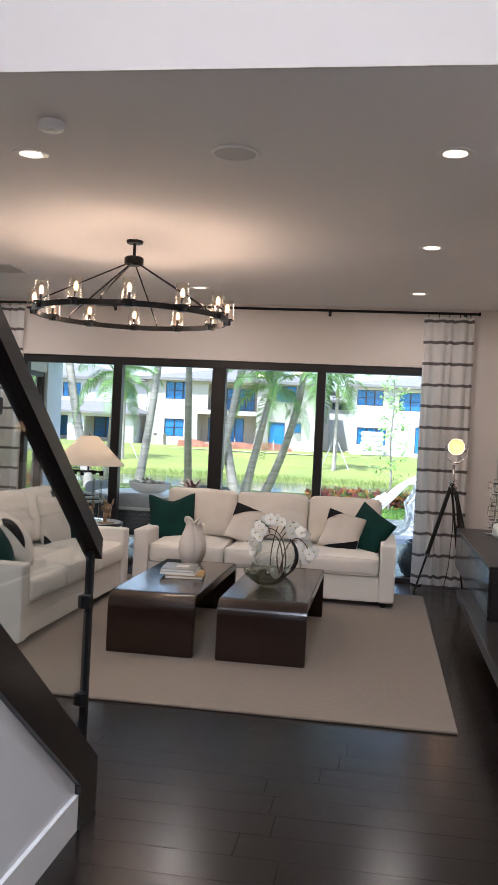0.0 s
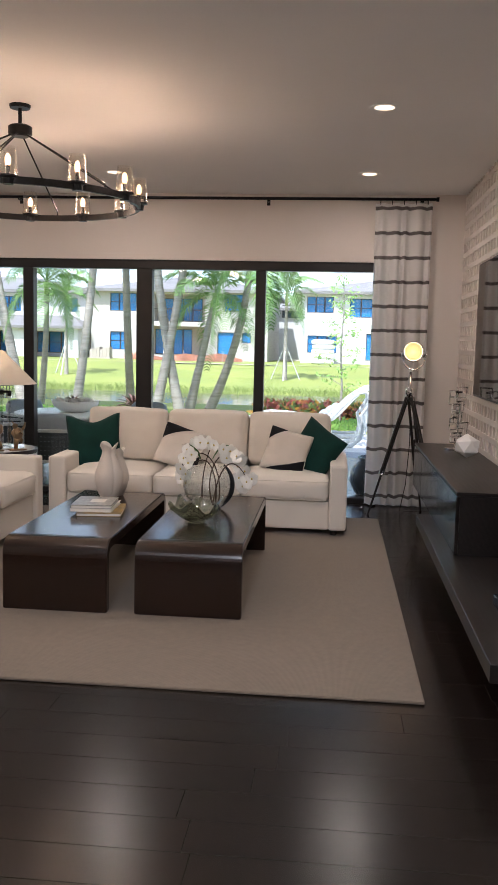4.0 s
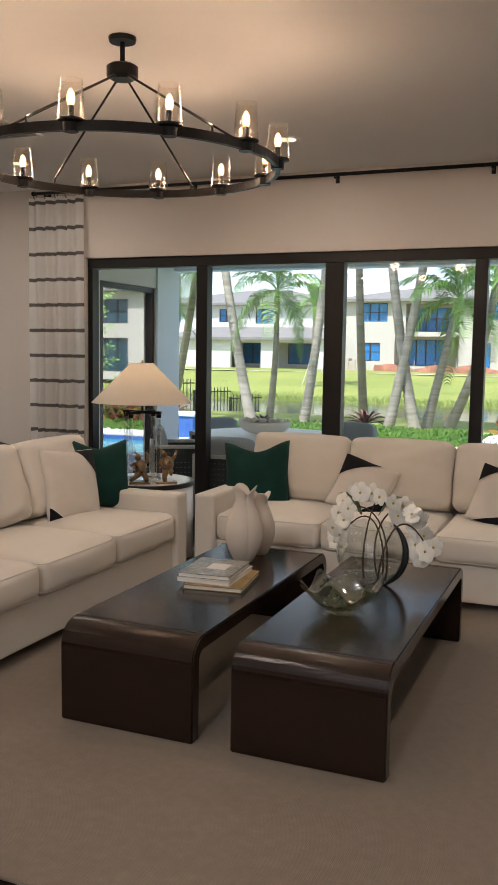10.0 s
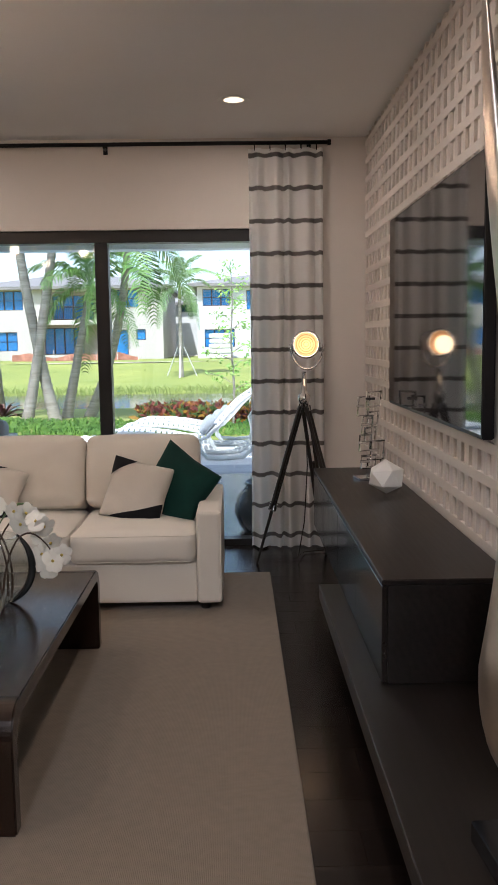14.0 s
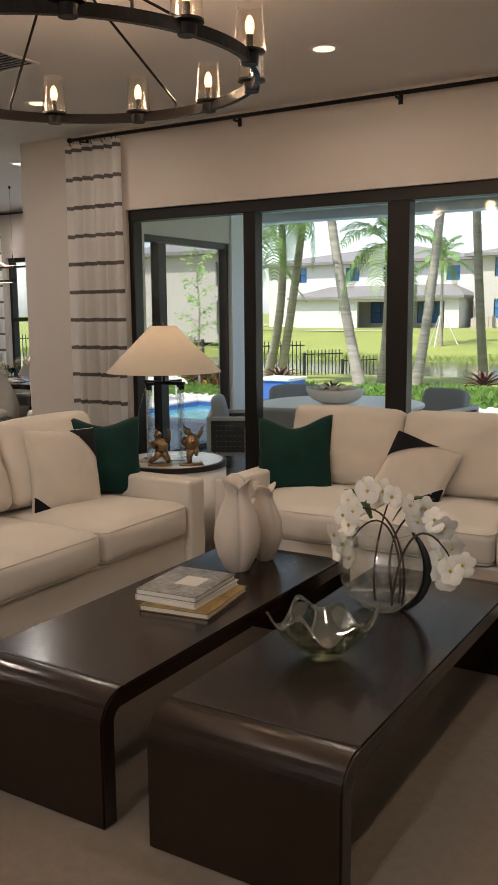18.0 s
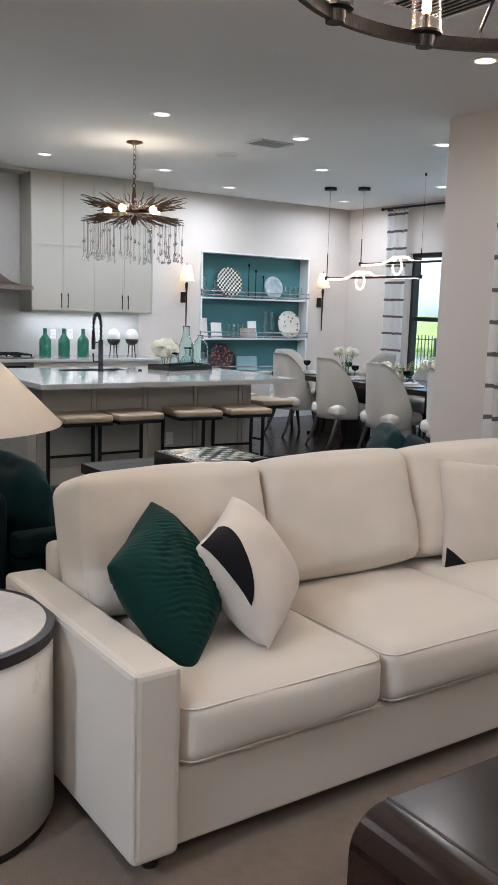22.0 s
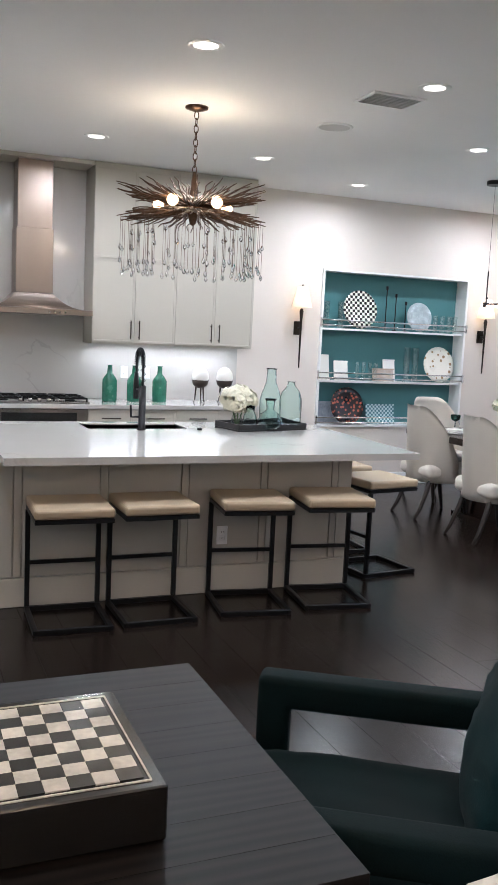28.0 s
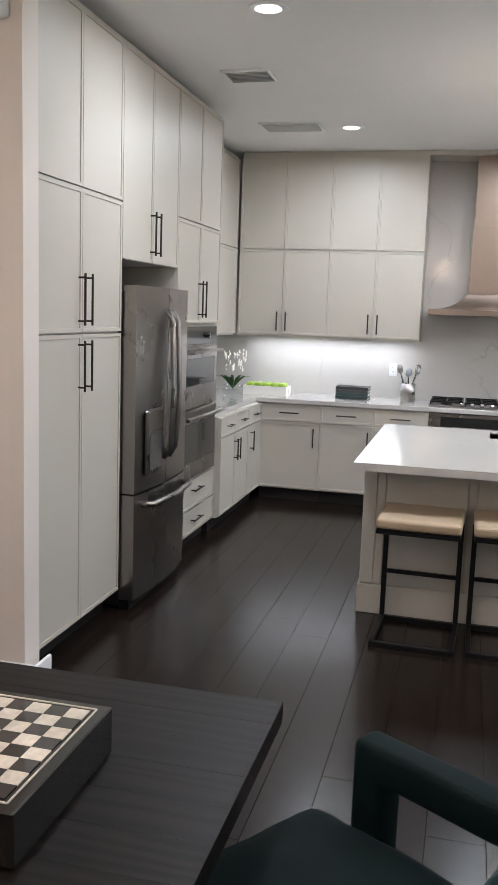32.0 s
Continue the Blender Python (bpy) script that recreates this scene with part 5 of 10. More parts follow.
wall_plate("light_switch", "white four-gang light switch on the lattice wall", pose(TX - 0.024, 3.666, 1.179, 0, 0, -90), 4)
wall_plate("power_outlet", "white power outlet on the lattice wall", pose(TX - 0.024, 3.888, 0.385, 0, 0, -90), 1, False)
wall_plate("light_switch", "white three-gang light switch by the pantry", pose(-5.70, 5.345, 1.225, 0, 0, 90), 3)
ch = thing("door_chime", "white rounded door chime box high on the wall", "door chime", pose(-5.70, 5.36, 2.81, 0, 0, 90))
part("case", bx(-0.13, 0.13, -0.045, 0, -0.085, 0.085, 0.02, 3), TRIM, ch, smooth=True)


# ---------------------------------------------------------------- ring chandelier
def ring_chandelier(x, y, r=0.75, zr=2.447):
    c = thing("chandelier", "black iron ring chandelier with twelve glass candle lights", "chandelier", pose(x, y, 0))
    part("canopy", lathe(B(), [(0, CZ - 0.022), (0.062, CZ - 0.022), (0.066, CZ - 0.01), (0.066, CZ), (0, CZ)], 32), BLACK, c)
    part("stem", lathe(B(), [(0, 2.90), (0.012, 2.90), (0.012, CZ - 0.02), (0, CZ - 0.02)], 14), BLACK, c)
    part("hub", lathe(B(), [(0, 2.845), (0.05, 2.845), (0.075, 2.86), (0.075, 2.905), (0.06, 2.915), (0, 2.915)], 32), BLACK, c)
    n = 96
    bm = B()
    prof = [(r - 0.011, zr - 0.02), (r + 0.011, zr - 0.02), (r + 0.011, zr + 0.02), (r - 0.011, zr + 0.02), (r - 0.011, zr - 0.02)]
    lathe(bm, prof, n)
    bmesh.ops.remove_doubles(bm, verts=list(bm.verts), dist=1e-5)
    part("ring", bm, IRON, c, "hammered dark iron ring")
    for k in range(6):
        a = radians(60 * k + 30)
        part("rod", tube(B(), [(0.055 * math.cos(a), 0.055 * math.sin(a), 2.855), (r * math.cos(a), r * math.sin(a), zr + 0.045), (r * math.cos(a), r * math.sin(a), zr + 0.015)], 0.0055, 8), BLACK, c)
    for k in range(12):
        a = radians(30 * k + 15)
        px, py = (r + 0.0) * math.cos(a), r * math.sin(a)
        arm = part("candle_arm", lathe(B(), [(0, zr - 0.024), (0.030, zr - 0.024), (0.034, zr + 0.010), (0.056, zr + 0.016), (0.056, zr + 0.024), (0, zr + 0.024)], 20, (px, py, 0)), BLACK, c)
        part("candle", lathe(B(), [(0, zr + 0.028), (0.012, zr + 0.028), (0.012, zr + 0.078), (0, zr + 0.078)], 14, (px, py, 0)), DKFOOT, arm)
        part("bulb", lathe(B(), [(0, zr + 0.077), (0.012, zr + 0.080), (0.017, zr + 0.10), (0.015, zr + 0.122), (0.008, zr + 0.138), (0, zr + 0.144)], 14, (px, py, 0)), BULB, arm, smooth=True)
        g = part("glass_shade", lathe(B(), [(0.054, zr + 0.022), (0.055, zr + 0.032), (0.0455, zr + 0.178), (0.0435, zr + 0.178), (0.053, zr + 0.032), (0.052, zr + 0.022)], 24, (px, py, 0)), SHGL, arm, smooth=True)
        g.visible_shadow = False
    return c


IRON = mat("hammered_iron", (0.020, 0.018, 0.017), 0.38, 0.8, 0.3, 14, 70, 0.5, 0.004)
SHGL = glass("shade_glass", (1.0, 0.985, 0.96), clear=True, mirror=0.07)
ring_chandelier(-1.893, 6.276)


# ---------------------------------------------------------------- ceiling fittings
def downlight(x, y, warm=True):
    d = thing("downlight", "round recessed white ceiling downlight, lit", "downlight", pose(x, y, CZ), "recessed downlights")
    part("trim_ring", lathe(B(), [(0.062, -0.004), (0.092, -0.004), (0.096, 0.0), (0.066, 0.0), (0.062, -0.004)], 32), TRIM, d)
    part("lens", lathe(B(), [(0, -0.003), (0.064, -0.003), (0.064, -0.001), (0, -0.001)], 32), DISC if warm else DISCK, d)
    return d


LIV = [(-1.862, 4.173), (-4.122, 8.454), (0.392, 6.352), (0.384, 8.437), (-1.824, 8.39), (0.39, 4.17), (-4.12, 4.17), (-4.12, 6.31)]
KIT = [(-6.733, 7.702), (-6.756, 9.098), (-7.945, 10.304), (-9.84, 10.347), (-6.655, 6.27), (-9.211, 9.087), (-9.26, 6.312), (-9.203, 7.691), (-9.812, 12.198), (-6.094, 10.192), (-7.901, 12.093), (-8.0, 4.95)]
for x, y in LIV:
    downlight(x, y)
for x, y in KIT[:-1]:
    downlight(x, y, False)


def air_vent(label, x, y, w=0.36, d=0.25, n=9, turn=0):
    v = thing("air_vent", label, "air vent", pose(x, y, CZ, 0, 0, turn), "ceiling vents")
    part("backing", bx(-w / 2 + 0.02, w / 2 - 0.02, -d / 2 + 0.02, d / 2 - 0.02, -0.004, -0.001), BLACK, v)
    fr = B()
    for b in ((-w / 2, w / 2, -d / 2, -d / 2 + 0.022), (-w / 2, w / 2, d / 2 - 0.022, d / 2), (-w / 2, -w / 2 + 0.022, -d / 2 + 0.022, d / 2 - 0.022), (w / 2 - 0.022, w / 2, -d / 2 + 0.022, d / 2 - 0.022)):
        box(fr, *b, -0.012, 0.0, 0.002)
    part("frame", fr, TRIM, v)
    for k in range(n):
        y0_ = -d / 2 + 0.03 + k * (d - 0.06) / (n - 1)
        s = part("slat", bx(-w / 2 + 0.022, w / 2 - 0.022, -0.010, 0.010, -0.001, 0.001), TRIM, v)
        s.matrix_basis = pose(0, y0_, -0.010, 38, 0, 0)
    return v


air_vent("white slatted ceiling vent over the sitting area", -3.58, 7.52, 0.40, 0.40, 10)
air_vent("white slatted ceiling vent near the kitchen island", -7.114, 9.018, 0.36, 0.26, 8, 90)
air_vent("white slatted ceiling vent by the tall cabinets", -7.766, 5.904, 0.30, 0.26, 8, 90)
air_vent("white slatted return vent in the kitchen ceiling", -9.19, 5.872, 0.46, 0.30, 14, 90)
for x, y in ((-0.732, 4.159), (-7.911, 9.065)):
    s = thing("ceiling_speaker", "round white flush ceiling speaker grille", "speaker", pose(x, y, CZ), "ceiling speakers")
    part("grille", lathe(B(), [(0, -0.004), (0.105, -0.004), (0.112, -0.006), (0.122, -0.006), (0.126, 0), (0, 0)], 40), mat("grille", (0.62, 0.61, 0.6), 0.7, 0, 0.1, 5, 500, 0.6, 0.002) if x > -1 else bpy.data.materials["grille"], s)
    part("trim_ring", lathe(B(), [(0.108, -0.0062), (0.112, -0.010), (0.124, -0.009), (0.130, -0.001), (0.1285, 0.0), (0.108, -0.0055)], 40), TRIM, s, "white trim ring", smooth=True)
s = thing("smoke_detector", "white round smoke detector on the ceiling", "smoke detector", pose(-1.56, 3.70, CZ))
part("body", lathe(B(), [(0, -0.045), (0.045, -0.045), (0.06, -0.035), (0.066, -0.012), (0.066, 0), (0, 0)], 32), TRIM, s, smooth=True)
part("button", lathe(B(), [(0, -0.049), (0.012, -0.048), (0.014, -0.044), (0, -0.044)], 16, (0.02, -0.02, 0)), WHITEP, s)

# ================================================================ KITCHEN
STEEL = mat("brushed_steel", (0.30, 0.28, 0.265), 0.28, 1.0, 0.04, 2, 120, 0.0, rvar=0.04)
STEELD = mat("dark_steel", (0.20, 0.19, 0.185), 0.3, 1.0, 0.1, 3, 120, 0.05, 0.001)
OVENG = mat("oven_glass", (0.012, 0.012, 0.013), 0.06, 0, 0.1, 3, 50, 0, spec=0.8, rvar=0.02)
BRONZE = mat("bronze_pull", (0.045, 0.036, 0.030), 0.35, 0.9, 0.15, 12, 150, 0.04)
KICK = mat("toe_kick", (0.012, 0.010, 0.009), 0.6, 0, 0.2, 6, 80, 0.1)
SEATL = mat("stool_leather", (0.42, 0.33, 0.22), 0.5, 0, 0.08, 9, 220, 0.25, 0.001)
SINKS = mat("sink_steel", (0.30, 0.30, 0.30), 0.3, 1.0, 0.1, 4, 100, 0.05)


def marble(name):
    m = mat(name, (0.80, 0.79, 0.77), 0.1, 0, 0.03, 2, 40, 0.0, coat=0.3)
    t = m.node_tree
    N, L = t.nodes, t.links
    co = N.new("ShaderNodeTexCoord")
    n1 = N.new("ShaderNodeTexNoise")
    n1.inputs["Scale"].default_value, n1.inputs["Detail"].default_value, n1.inputs["Distortion"].default_value = 0.75, 8.0, 0.5
    L.new(co.outputs["Object"], n1.inputs["Vector"])
    sub = N.new("ShaderNodeMath")
    sub.operation = "SUBTRACT"
    sub.inputs[1].default_value = 0.5
    ab = N.new("ShaderNodeMath")
    ab.operation = "ABSOLUTE"
    L.new(n1.outputs["Fac"], sub.inputs[0]), L.new(sub.outputs[0], ab.inputs[0])
    n2 = N.new("ShaderNodeTexNoise")
    n2.inputs["Scale"].default_value = 2.4
    L.new(co.outputs["Object"], n2.inputs["Vector"])
    rg = N.new("ShaderNodeMapRange")
    rg.inputs["From Min"].default_value, rg.inputs["From Max"].default_value = 0.0, 0.006
    L.new(ab.outputs[0], rg.inputs["Value"])
    gate = N.new("ShaderNodeMapRange")
    gate.inputs["From Min"].default_value, gate.inputs["From Max"].default_value = 0.45, 0.62
    gate.inputs["To Min"].default_value, gate.inputs["To Max"].default_value = 0.0, 0.38
    L.new(n2.outputs["Fac"], gate.inputs["Value"])
    inv = N.new("ShaderNodeMath")
    inv.operation = "SUBTRACT"
    inv.inputs[0].default_value = 1.0
    L.new(rg.outputs[0], inv.inputs[1])
    fac = N.new("ShaderNodeMath")
    fac.operation = "MULTIPLY"
    L.new(inv.outputs[0], fac.inputs[0]), L.new(gate.outputs[0], fac.inputs[1])
    mx = N.new("ShaderNodeMix")
    mx.data_type = "RGBA"
    mx.inputs[6].default_value, mx.inputs[7].default_value = (0.53, 0.512, 0.485, 1), (0.31, 0.29, 0.27, 1)
    L.new(fac.outputs[0], mx.inputs[0])
    L.new(mx.outputs[2], N["Principled BSDF"].inputs["Base Color"])
    return m


MARB = marble("veined_quartz")


def pull(parent, x, y, z, length, upright=True):
    """A bar pull on a face that looks to -y."""
    d = 0.034
    if upright:
        h = part("handle", tube(B(), [(x, y - d, z - length / 2), (x, y - d, z + length / 2)], 0.0058, 8), BRONZE, parent, "dark bronze bar pull")
        ends = ((x, z - length / 2 + 0.02), (x, z + length / 2 - 0.02))
    else:
        h = part("handle", tube(B(), [(x - length / 2, y - d, z), (x + length / 2, y - d, z)], 0.0058, 8), BRONZE, parent, "dark bronze bar pull")
        ends = ((x - length / 2 + 0.02, z), (x + length / 2 - 0.02, z))
    for ex, ez in ends:
        tube_ob = part("standoff", tube(B(), [(ex, y - d, ez), (ex, y, ez)], 0.005, 6), BRONZE, parent)
    return h


def front(parent, name, x0, x1, z0, z1, y=0.0):
    """A slim-shaker door or drawer front, proud of the carcass, on a face that looks to -y."""
    g, t, lip, deep = 0.0022, 0.019, 0.018, 0.005
    bm = B()
    a, b, c, d = x0 + g, x1 - g, z0 + g, z1 - g
    loops = []
    for q, yy in ((0, y), (0, y - t), (lip, y - t), (lip + 0.001, y - t + deep)):
        loops.append([bm.verts.new(p) for p in ((a + q, yy, c + q), (b - q, yy, c + q), (b - q, yy, d - q), (a + q, yy, d - q))])
    for lo, hi in zip(loops, loops[1:]):
        for i in range(4):
            j = (i + 1) % 4
            bm.faces.new((lo[i], lo[j], hi[j], hi[i]))
    bm.faces.new(loops[-1]), bm.faces.new(loops[0][::-1])
    return part(name, bm, CAB, parent)


def cabinet(label, m, w, d, z0, z1, fronts, group, kick=False):
    """A cabinet unit: its face lies in y=0 of its frame, x along, depth to +y. fronts: (name, x0, x1, z0, z1, pull) with pull as (x, z, length, upright) or None."""
    c = thing("cabinet", label, "cabinet", m, group)
    part("body", bx(0.001, w - 0.001, 0.001, d, z0, z1), CAB, c)
    if kick:
        part("toe_kick", bx(0.001, w - 0.001, 0.07, d, 0, z0 - 0.001), KICK, c)
    for name, x0, x1, a, b, pl in fronts:
        f = front(c, name, x0, x1, a, b)
        if pl:
            pull(f, pl[0], -0.019, pl[1], pl[2], pl[3])
    return c


def pairdoors(w, z0, z1, pz, plen=0.17, handle=True):
    return [("door", 0, w / 2, z0, z1, (w / 2 - 0.04, pz, plen, True) if handle else None), ("door", w / 2, w, z0, z1, (w / 2 + 0.04, pz, plen, True) if handle else None)]


# hood wall: the frame of a unit that looks to +x is turned by 90 degrees; x of the unit runs along +y of the room
def on_west(x, y):
    return pose(x, y, 0, 0, 0, 90)


UX = -10.18   # face of the upper cabinets
BX = -9.93    # face of the base cabinets
for y0, label in ((5.236, "greige upper cabinet with four doors beside the corner"), (6.046, "greige upper cabinet with doors beside the hood"), (7.90, "greige upper cabinet beside the hood over the counter"), (8.68, "greige upper cabinet at the end of the counter")):
    w = 0.81 if y0 < 7 else 0.78
    cabinet(label, on_west(UX, y0), w, -(KX - UX), 1.44, CZ - 0.004, pairdoors(w, 1.455, 2.20, 1.575) + pairdoors(w, 2.205, 3.0, 0, 0, False), "wall cabinets")
for y0, y1, kind in ((5.53, 6.07, "a"), (6.07, 6.99, "b"), (7.83, 8.64, "b"), (8.64, 9.46, "b")):
    w = y1 - y0
    if kind == "a":
        fr = [("drawer_front", 0, w, 0.715, 0.865, (w / 2, 0.79, 0.17, False)), ("door", 0, w, 0.12, 0.71, (w - 0.05, 0.58, 0.17, True))]
    else:
        fr = [("drawer_front", 0, w / 2, 0.715, 0.865, (w / 4, 0.79, 0.17, False)), ("drawer_front", w / 2, w, 0.715, 0.865, (3 * w / 4, 0.79, 0.17, False))] + pairdoors(w, 0.12, 0.71, 0.58)
    cabinet("greige base cabinet with drawers and doors below the counter", on_west(BX, y0), w, BX - KX, 0.11, 0.869, fr, "base cabinets", True)
ov = thing("wall_oven", "steel under-counter oven below the cooktop", "oven", on_west(BX, 6.99))
part("casing", bx(0.001, 0.839, 0.0, 0.6, 0.11, 0.869), STEELD, ov)
part("door", bx(0.005, 0.835, -0.02, -0.001, 0.13, 0.73, 0.003), OVENG, ov, "black glass oven door")
part("control_panel", bx(0.005, 0.835, -0.024, -0.001, 0.735, 0.865, 0.003), STEEL, ov)
part("display", bx(0.10, 0.74, -0.026, -0.0245, 0.755, 0.835), OVENG, ov)
part("handle", tube(B(), [(0.08, -0.06, 0.69), (0.76, -0.06, 0.69)], 0.011, 10), STEEL, ov)
ct = thing("countertop", "white quartz counter with a slim edge along the walls", "countertop")
part("slab", bx(KX, BX + 0.03, 5.50, 9.47, 0.871, 0.91, 0.003), MARB, ct)
part("slab", bx(KX, -8.625, 4.85, 5.498, 0.871, 0.91, 0.003), MARB, ct)
for y0, y1, z1 in ((4.87, 6.85, 1.44), (6.85, 7.898, CZ - 0.004), (7.898, 9.46, 1.44)):
    tagged(part("backsplash", bx(KX, KX + 0.018, y0, y1, 0.911, z1), MARB), "white veined quartz backsplash behind the cooktop", "backsplash", "", "structure")
bs2 = tagged(part("backsplash", bx(KX + 0.02, -8.62, 4.85, 4.866, 0.911, 1.44), MARB), "white veined quartz backsplash behind the corner counter", "backsplash", "", "structure")

# hood
# Steel tinted brown: the warm reflections on the hood are put into its colour.
HOODS = mat("steel_brown_reflection", (0.31, 0.255, 0.215), 0.34, 1.0, 0.04, 2, 120, 0.0, rvar=0.04)
hd = thing("range_hood", "stainless steel chimney range hood above the cooktop", "range hood", pose(KX + 0.018, 7.40, 0))
bm = B()
lo = [(0, -0.475), (0.50, -0.475), (0.50, 0.475), (0, 0.475)]
hi = [(0, -0.165), (0.29, -0.165), (0.29, 0.165), (0, 0.165)]
za, zb, zc = 1.68, 1.725, 1.80
v0 = [bm.verts.new((x, y, za)) for x, y in lo]
v1 = [bm.verts.new((x, y, zb)) for x, y in lo]
bm.faces.new(v0[::-1])
steps = [v1]
for k in range(1, 7):
    f = k / 6
    e = f ** 0.6
    steps.append([bm.verts.new((a[0] + (b[0] - a[0]) * e, a[1] + (b[1] - a[1]) * e, zb + (1.86 - zb) * f ** 1.6)) for a, b in zip(lo, hi)])
for a, b in zip([v0] + steps, steps):
    for i in range(4):
        j = (i + 1) % 4
        bm.faces.new((a[i], a[j], b[j], b[i]))
bm.faces.new(steps[-1])
part("canopy", bm, HOODS, hd)
part("chimney", bx(0, 0.285, -0.16, 0.16, 1.862, 2.42, 0.002), HOODS, hd)
part("chimney_upper", bx(0, 0.275, -0.15, 0.15, 2.421, CZ - 0.005, 0.002), HOODS, hd)
for k in range(4):
    part("button", tube(B(), [(0.50, 0.10 + 0.045 * k, 1.70), (0.507, 0.10 + 0.045 * k, 1.70)], 0.009, 10), CHROME, hd)
part("filter", bx(0.05, 0.45, -0.40, 0.40, 1.674, 1.679), STEELD, hd)
part("valance", bx(0.0, 0.345, -0.545, 0.495, 3.0, CZ - 0.004), CAB, thing("cabinet_valance", "greige filler board above the range hood", "panel", pose(KX + 0.018, 7.40, 0)))

# cooktop
ck = thing("cooktop", "black gas cooktop with iron grates on a steel tray", "cooktop", pose(-10.22, 7.42, 0.911))
part("tray", bx(-0.25, 0.25, -0.44, 0.44, 0, 0.012, 0.004), STEEL, ck)
for k in range(3):
    gr = B()
    y0, y1 = -0.43 + 0.29 * k, -0.43 + 0.29 * k + 0.275
    for x in (-0.23, -0.08, 0.08, 0.20):
        box(gr, x - 0.006, x + 0.006, y0, y1, 0.034, 0.048)
    for y in (y0, (y0 + y1) / 2 - 0.006, y1 - 0.012):
        box(gr, -0.236, 0.206, y, y + 0.012, 0.030, 0.044)
    for x, y in ((-0.23, y0), (0.19, y0), (-0.23, y1 - 0.012), (0.19, y1 - 0.012)):
        box(gr, x, x + 0.012, y, y + 0.012, 0.012, 0.032)
    g = part("grate", gr, BLACK, ck, "black iron grate")
    for x in ((-0.12, 0.10) if k != 1 else (0.0,)):
        part("burner", lathe(B(), [(0, 0.012), (0.045, 0.012), (0.045, 0.022), (0.03, 0.028), (0, 0.028)], 20, (x, (y0 + y1) / 2, 0)), BLACK, ck)
for k in range(5):
    part("knob", lathe(B(), [(0, 0.012), (0.02, 0.012), (0.017, 0.04), (0, 0.04)], 16, (0.215, -0.16 + 0.08 * k, 0)), CHROME, ck, smooth=True)

# south run: pantry, fridge, ovens, corner units; unit frames look to +y, x of the unit runs to -x of the room
def on_south(x, y=5.49):
    return pose(x, y, 0, 0, 0, 180)


SD = 0.62
w = 0.955
cabinet("tall greige pantry cabinet with paired doors", on_south(-5.83), w, SD, 0.115, 2.99,
        pairdoors(w, 0.12, 1.52, 1.37, 0.24) + pairdoors(w, 1.525, 2.185, 1.68, 0.24) + pairdoors(w, 2.19, 2.965, 0, 0, False), "tall cabinets", True)
w2 = 0.885
cabinet("greige cabinet above the refrigerator", on_south(-6.788), w2, SD, 1.90, 2.99, pairdoors(w2, 1.90, 2.965, 2.06, 0.24), "tall cabinets")
w3 = 0.93
ot = cabinet("tall greige oven cabinet with doors and drawers", on_south(-7.676), w3, SD, 0.115, 2.99,
             pairdoors(w3, 1.56, 2.205, 1.72, 0.24) + pairdoors(w3, 2.21, 2.965, 0, 0, False) + [("drawer_front", 0, w3, 0.30, 0.50, (w3 / 2, 0.43, 0.2, False)), ("drawer_front", 0, w3, 0.12, 0.295, (w3 / 2, 0.22, 0.2, False))], "tall cabinets", True)
bo = thing("double_oven", "stainless double wall oven with microwave above", "oven", pose(-7.70, 5.491, 0, 0, 0, 180))
part("microwave_panel", bx(0.02, 0.86, -0.02, 0.0, 1.42, 1.54, 0.003), OVENG, bo)
part("knob", tube(B(), [(0.62, -0.02, 1.48), (0.62, -0.045, 1.48)], 0.018, 14), CHROME, bo)
mwd = part("microwave_door", bx(0.02, 0.86, -0.028, 0.0, 1.00, 1.405, 0.004), STEEL, bo)
part("window", bx(0.09, 0.79, -0.030, -0.0285, 1.15, 1.33, 0.002), OVENG, mwd)
part("handle", tube(B(), [(0.06, -0.075, 1.375), (0.82, -0.075, 1.375)], 0.012, 10), STEEL, mwd)
ovd = part("oven_door", bx(0.02, 0.86, -0.03, 0.0, 0.52, 0.99, 0.004), STEEL, bo)
part("window", bx(0.06, 0.82, -0.032, -0.0305, 0.63, 0.90, 0.002), OVENG, ovd)
part("handle", tube(B(), [(0.05, -0.08, 0.945), (0.44, -0.092, 0.945), (0.83, -0.08, 0.945)], 0.013, 10), STEEL, ovd)

fg = thing("refrigerator", "stainless french-door refrigerator with a water dispenser", "refrigerator", pose(-6.80, 5.50, 0, 0, 0, 180))
FW = 0.86
part("case", bx(0.012, FW - 0.012, 0.0, 0.62, 0.02, 1.76, 0.004), STEELD, fg)


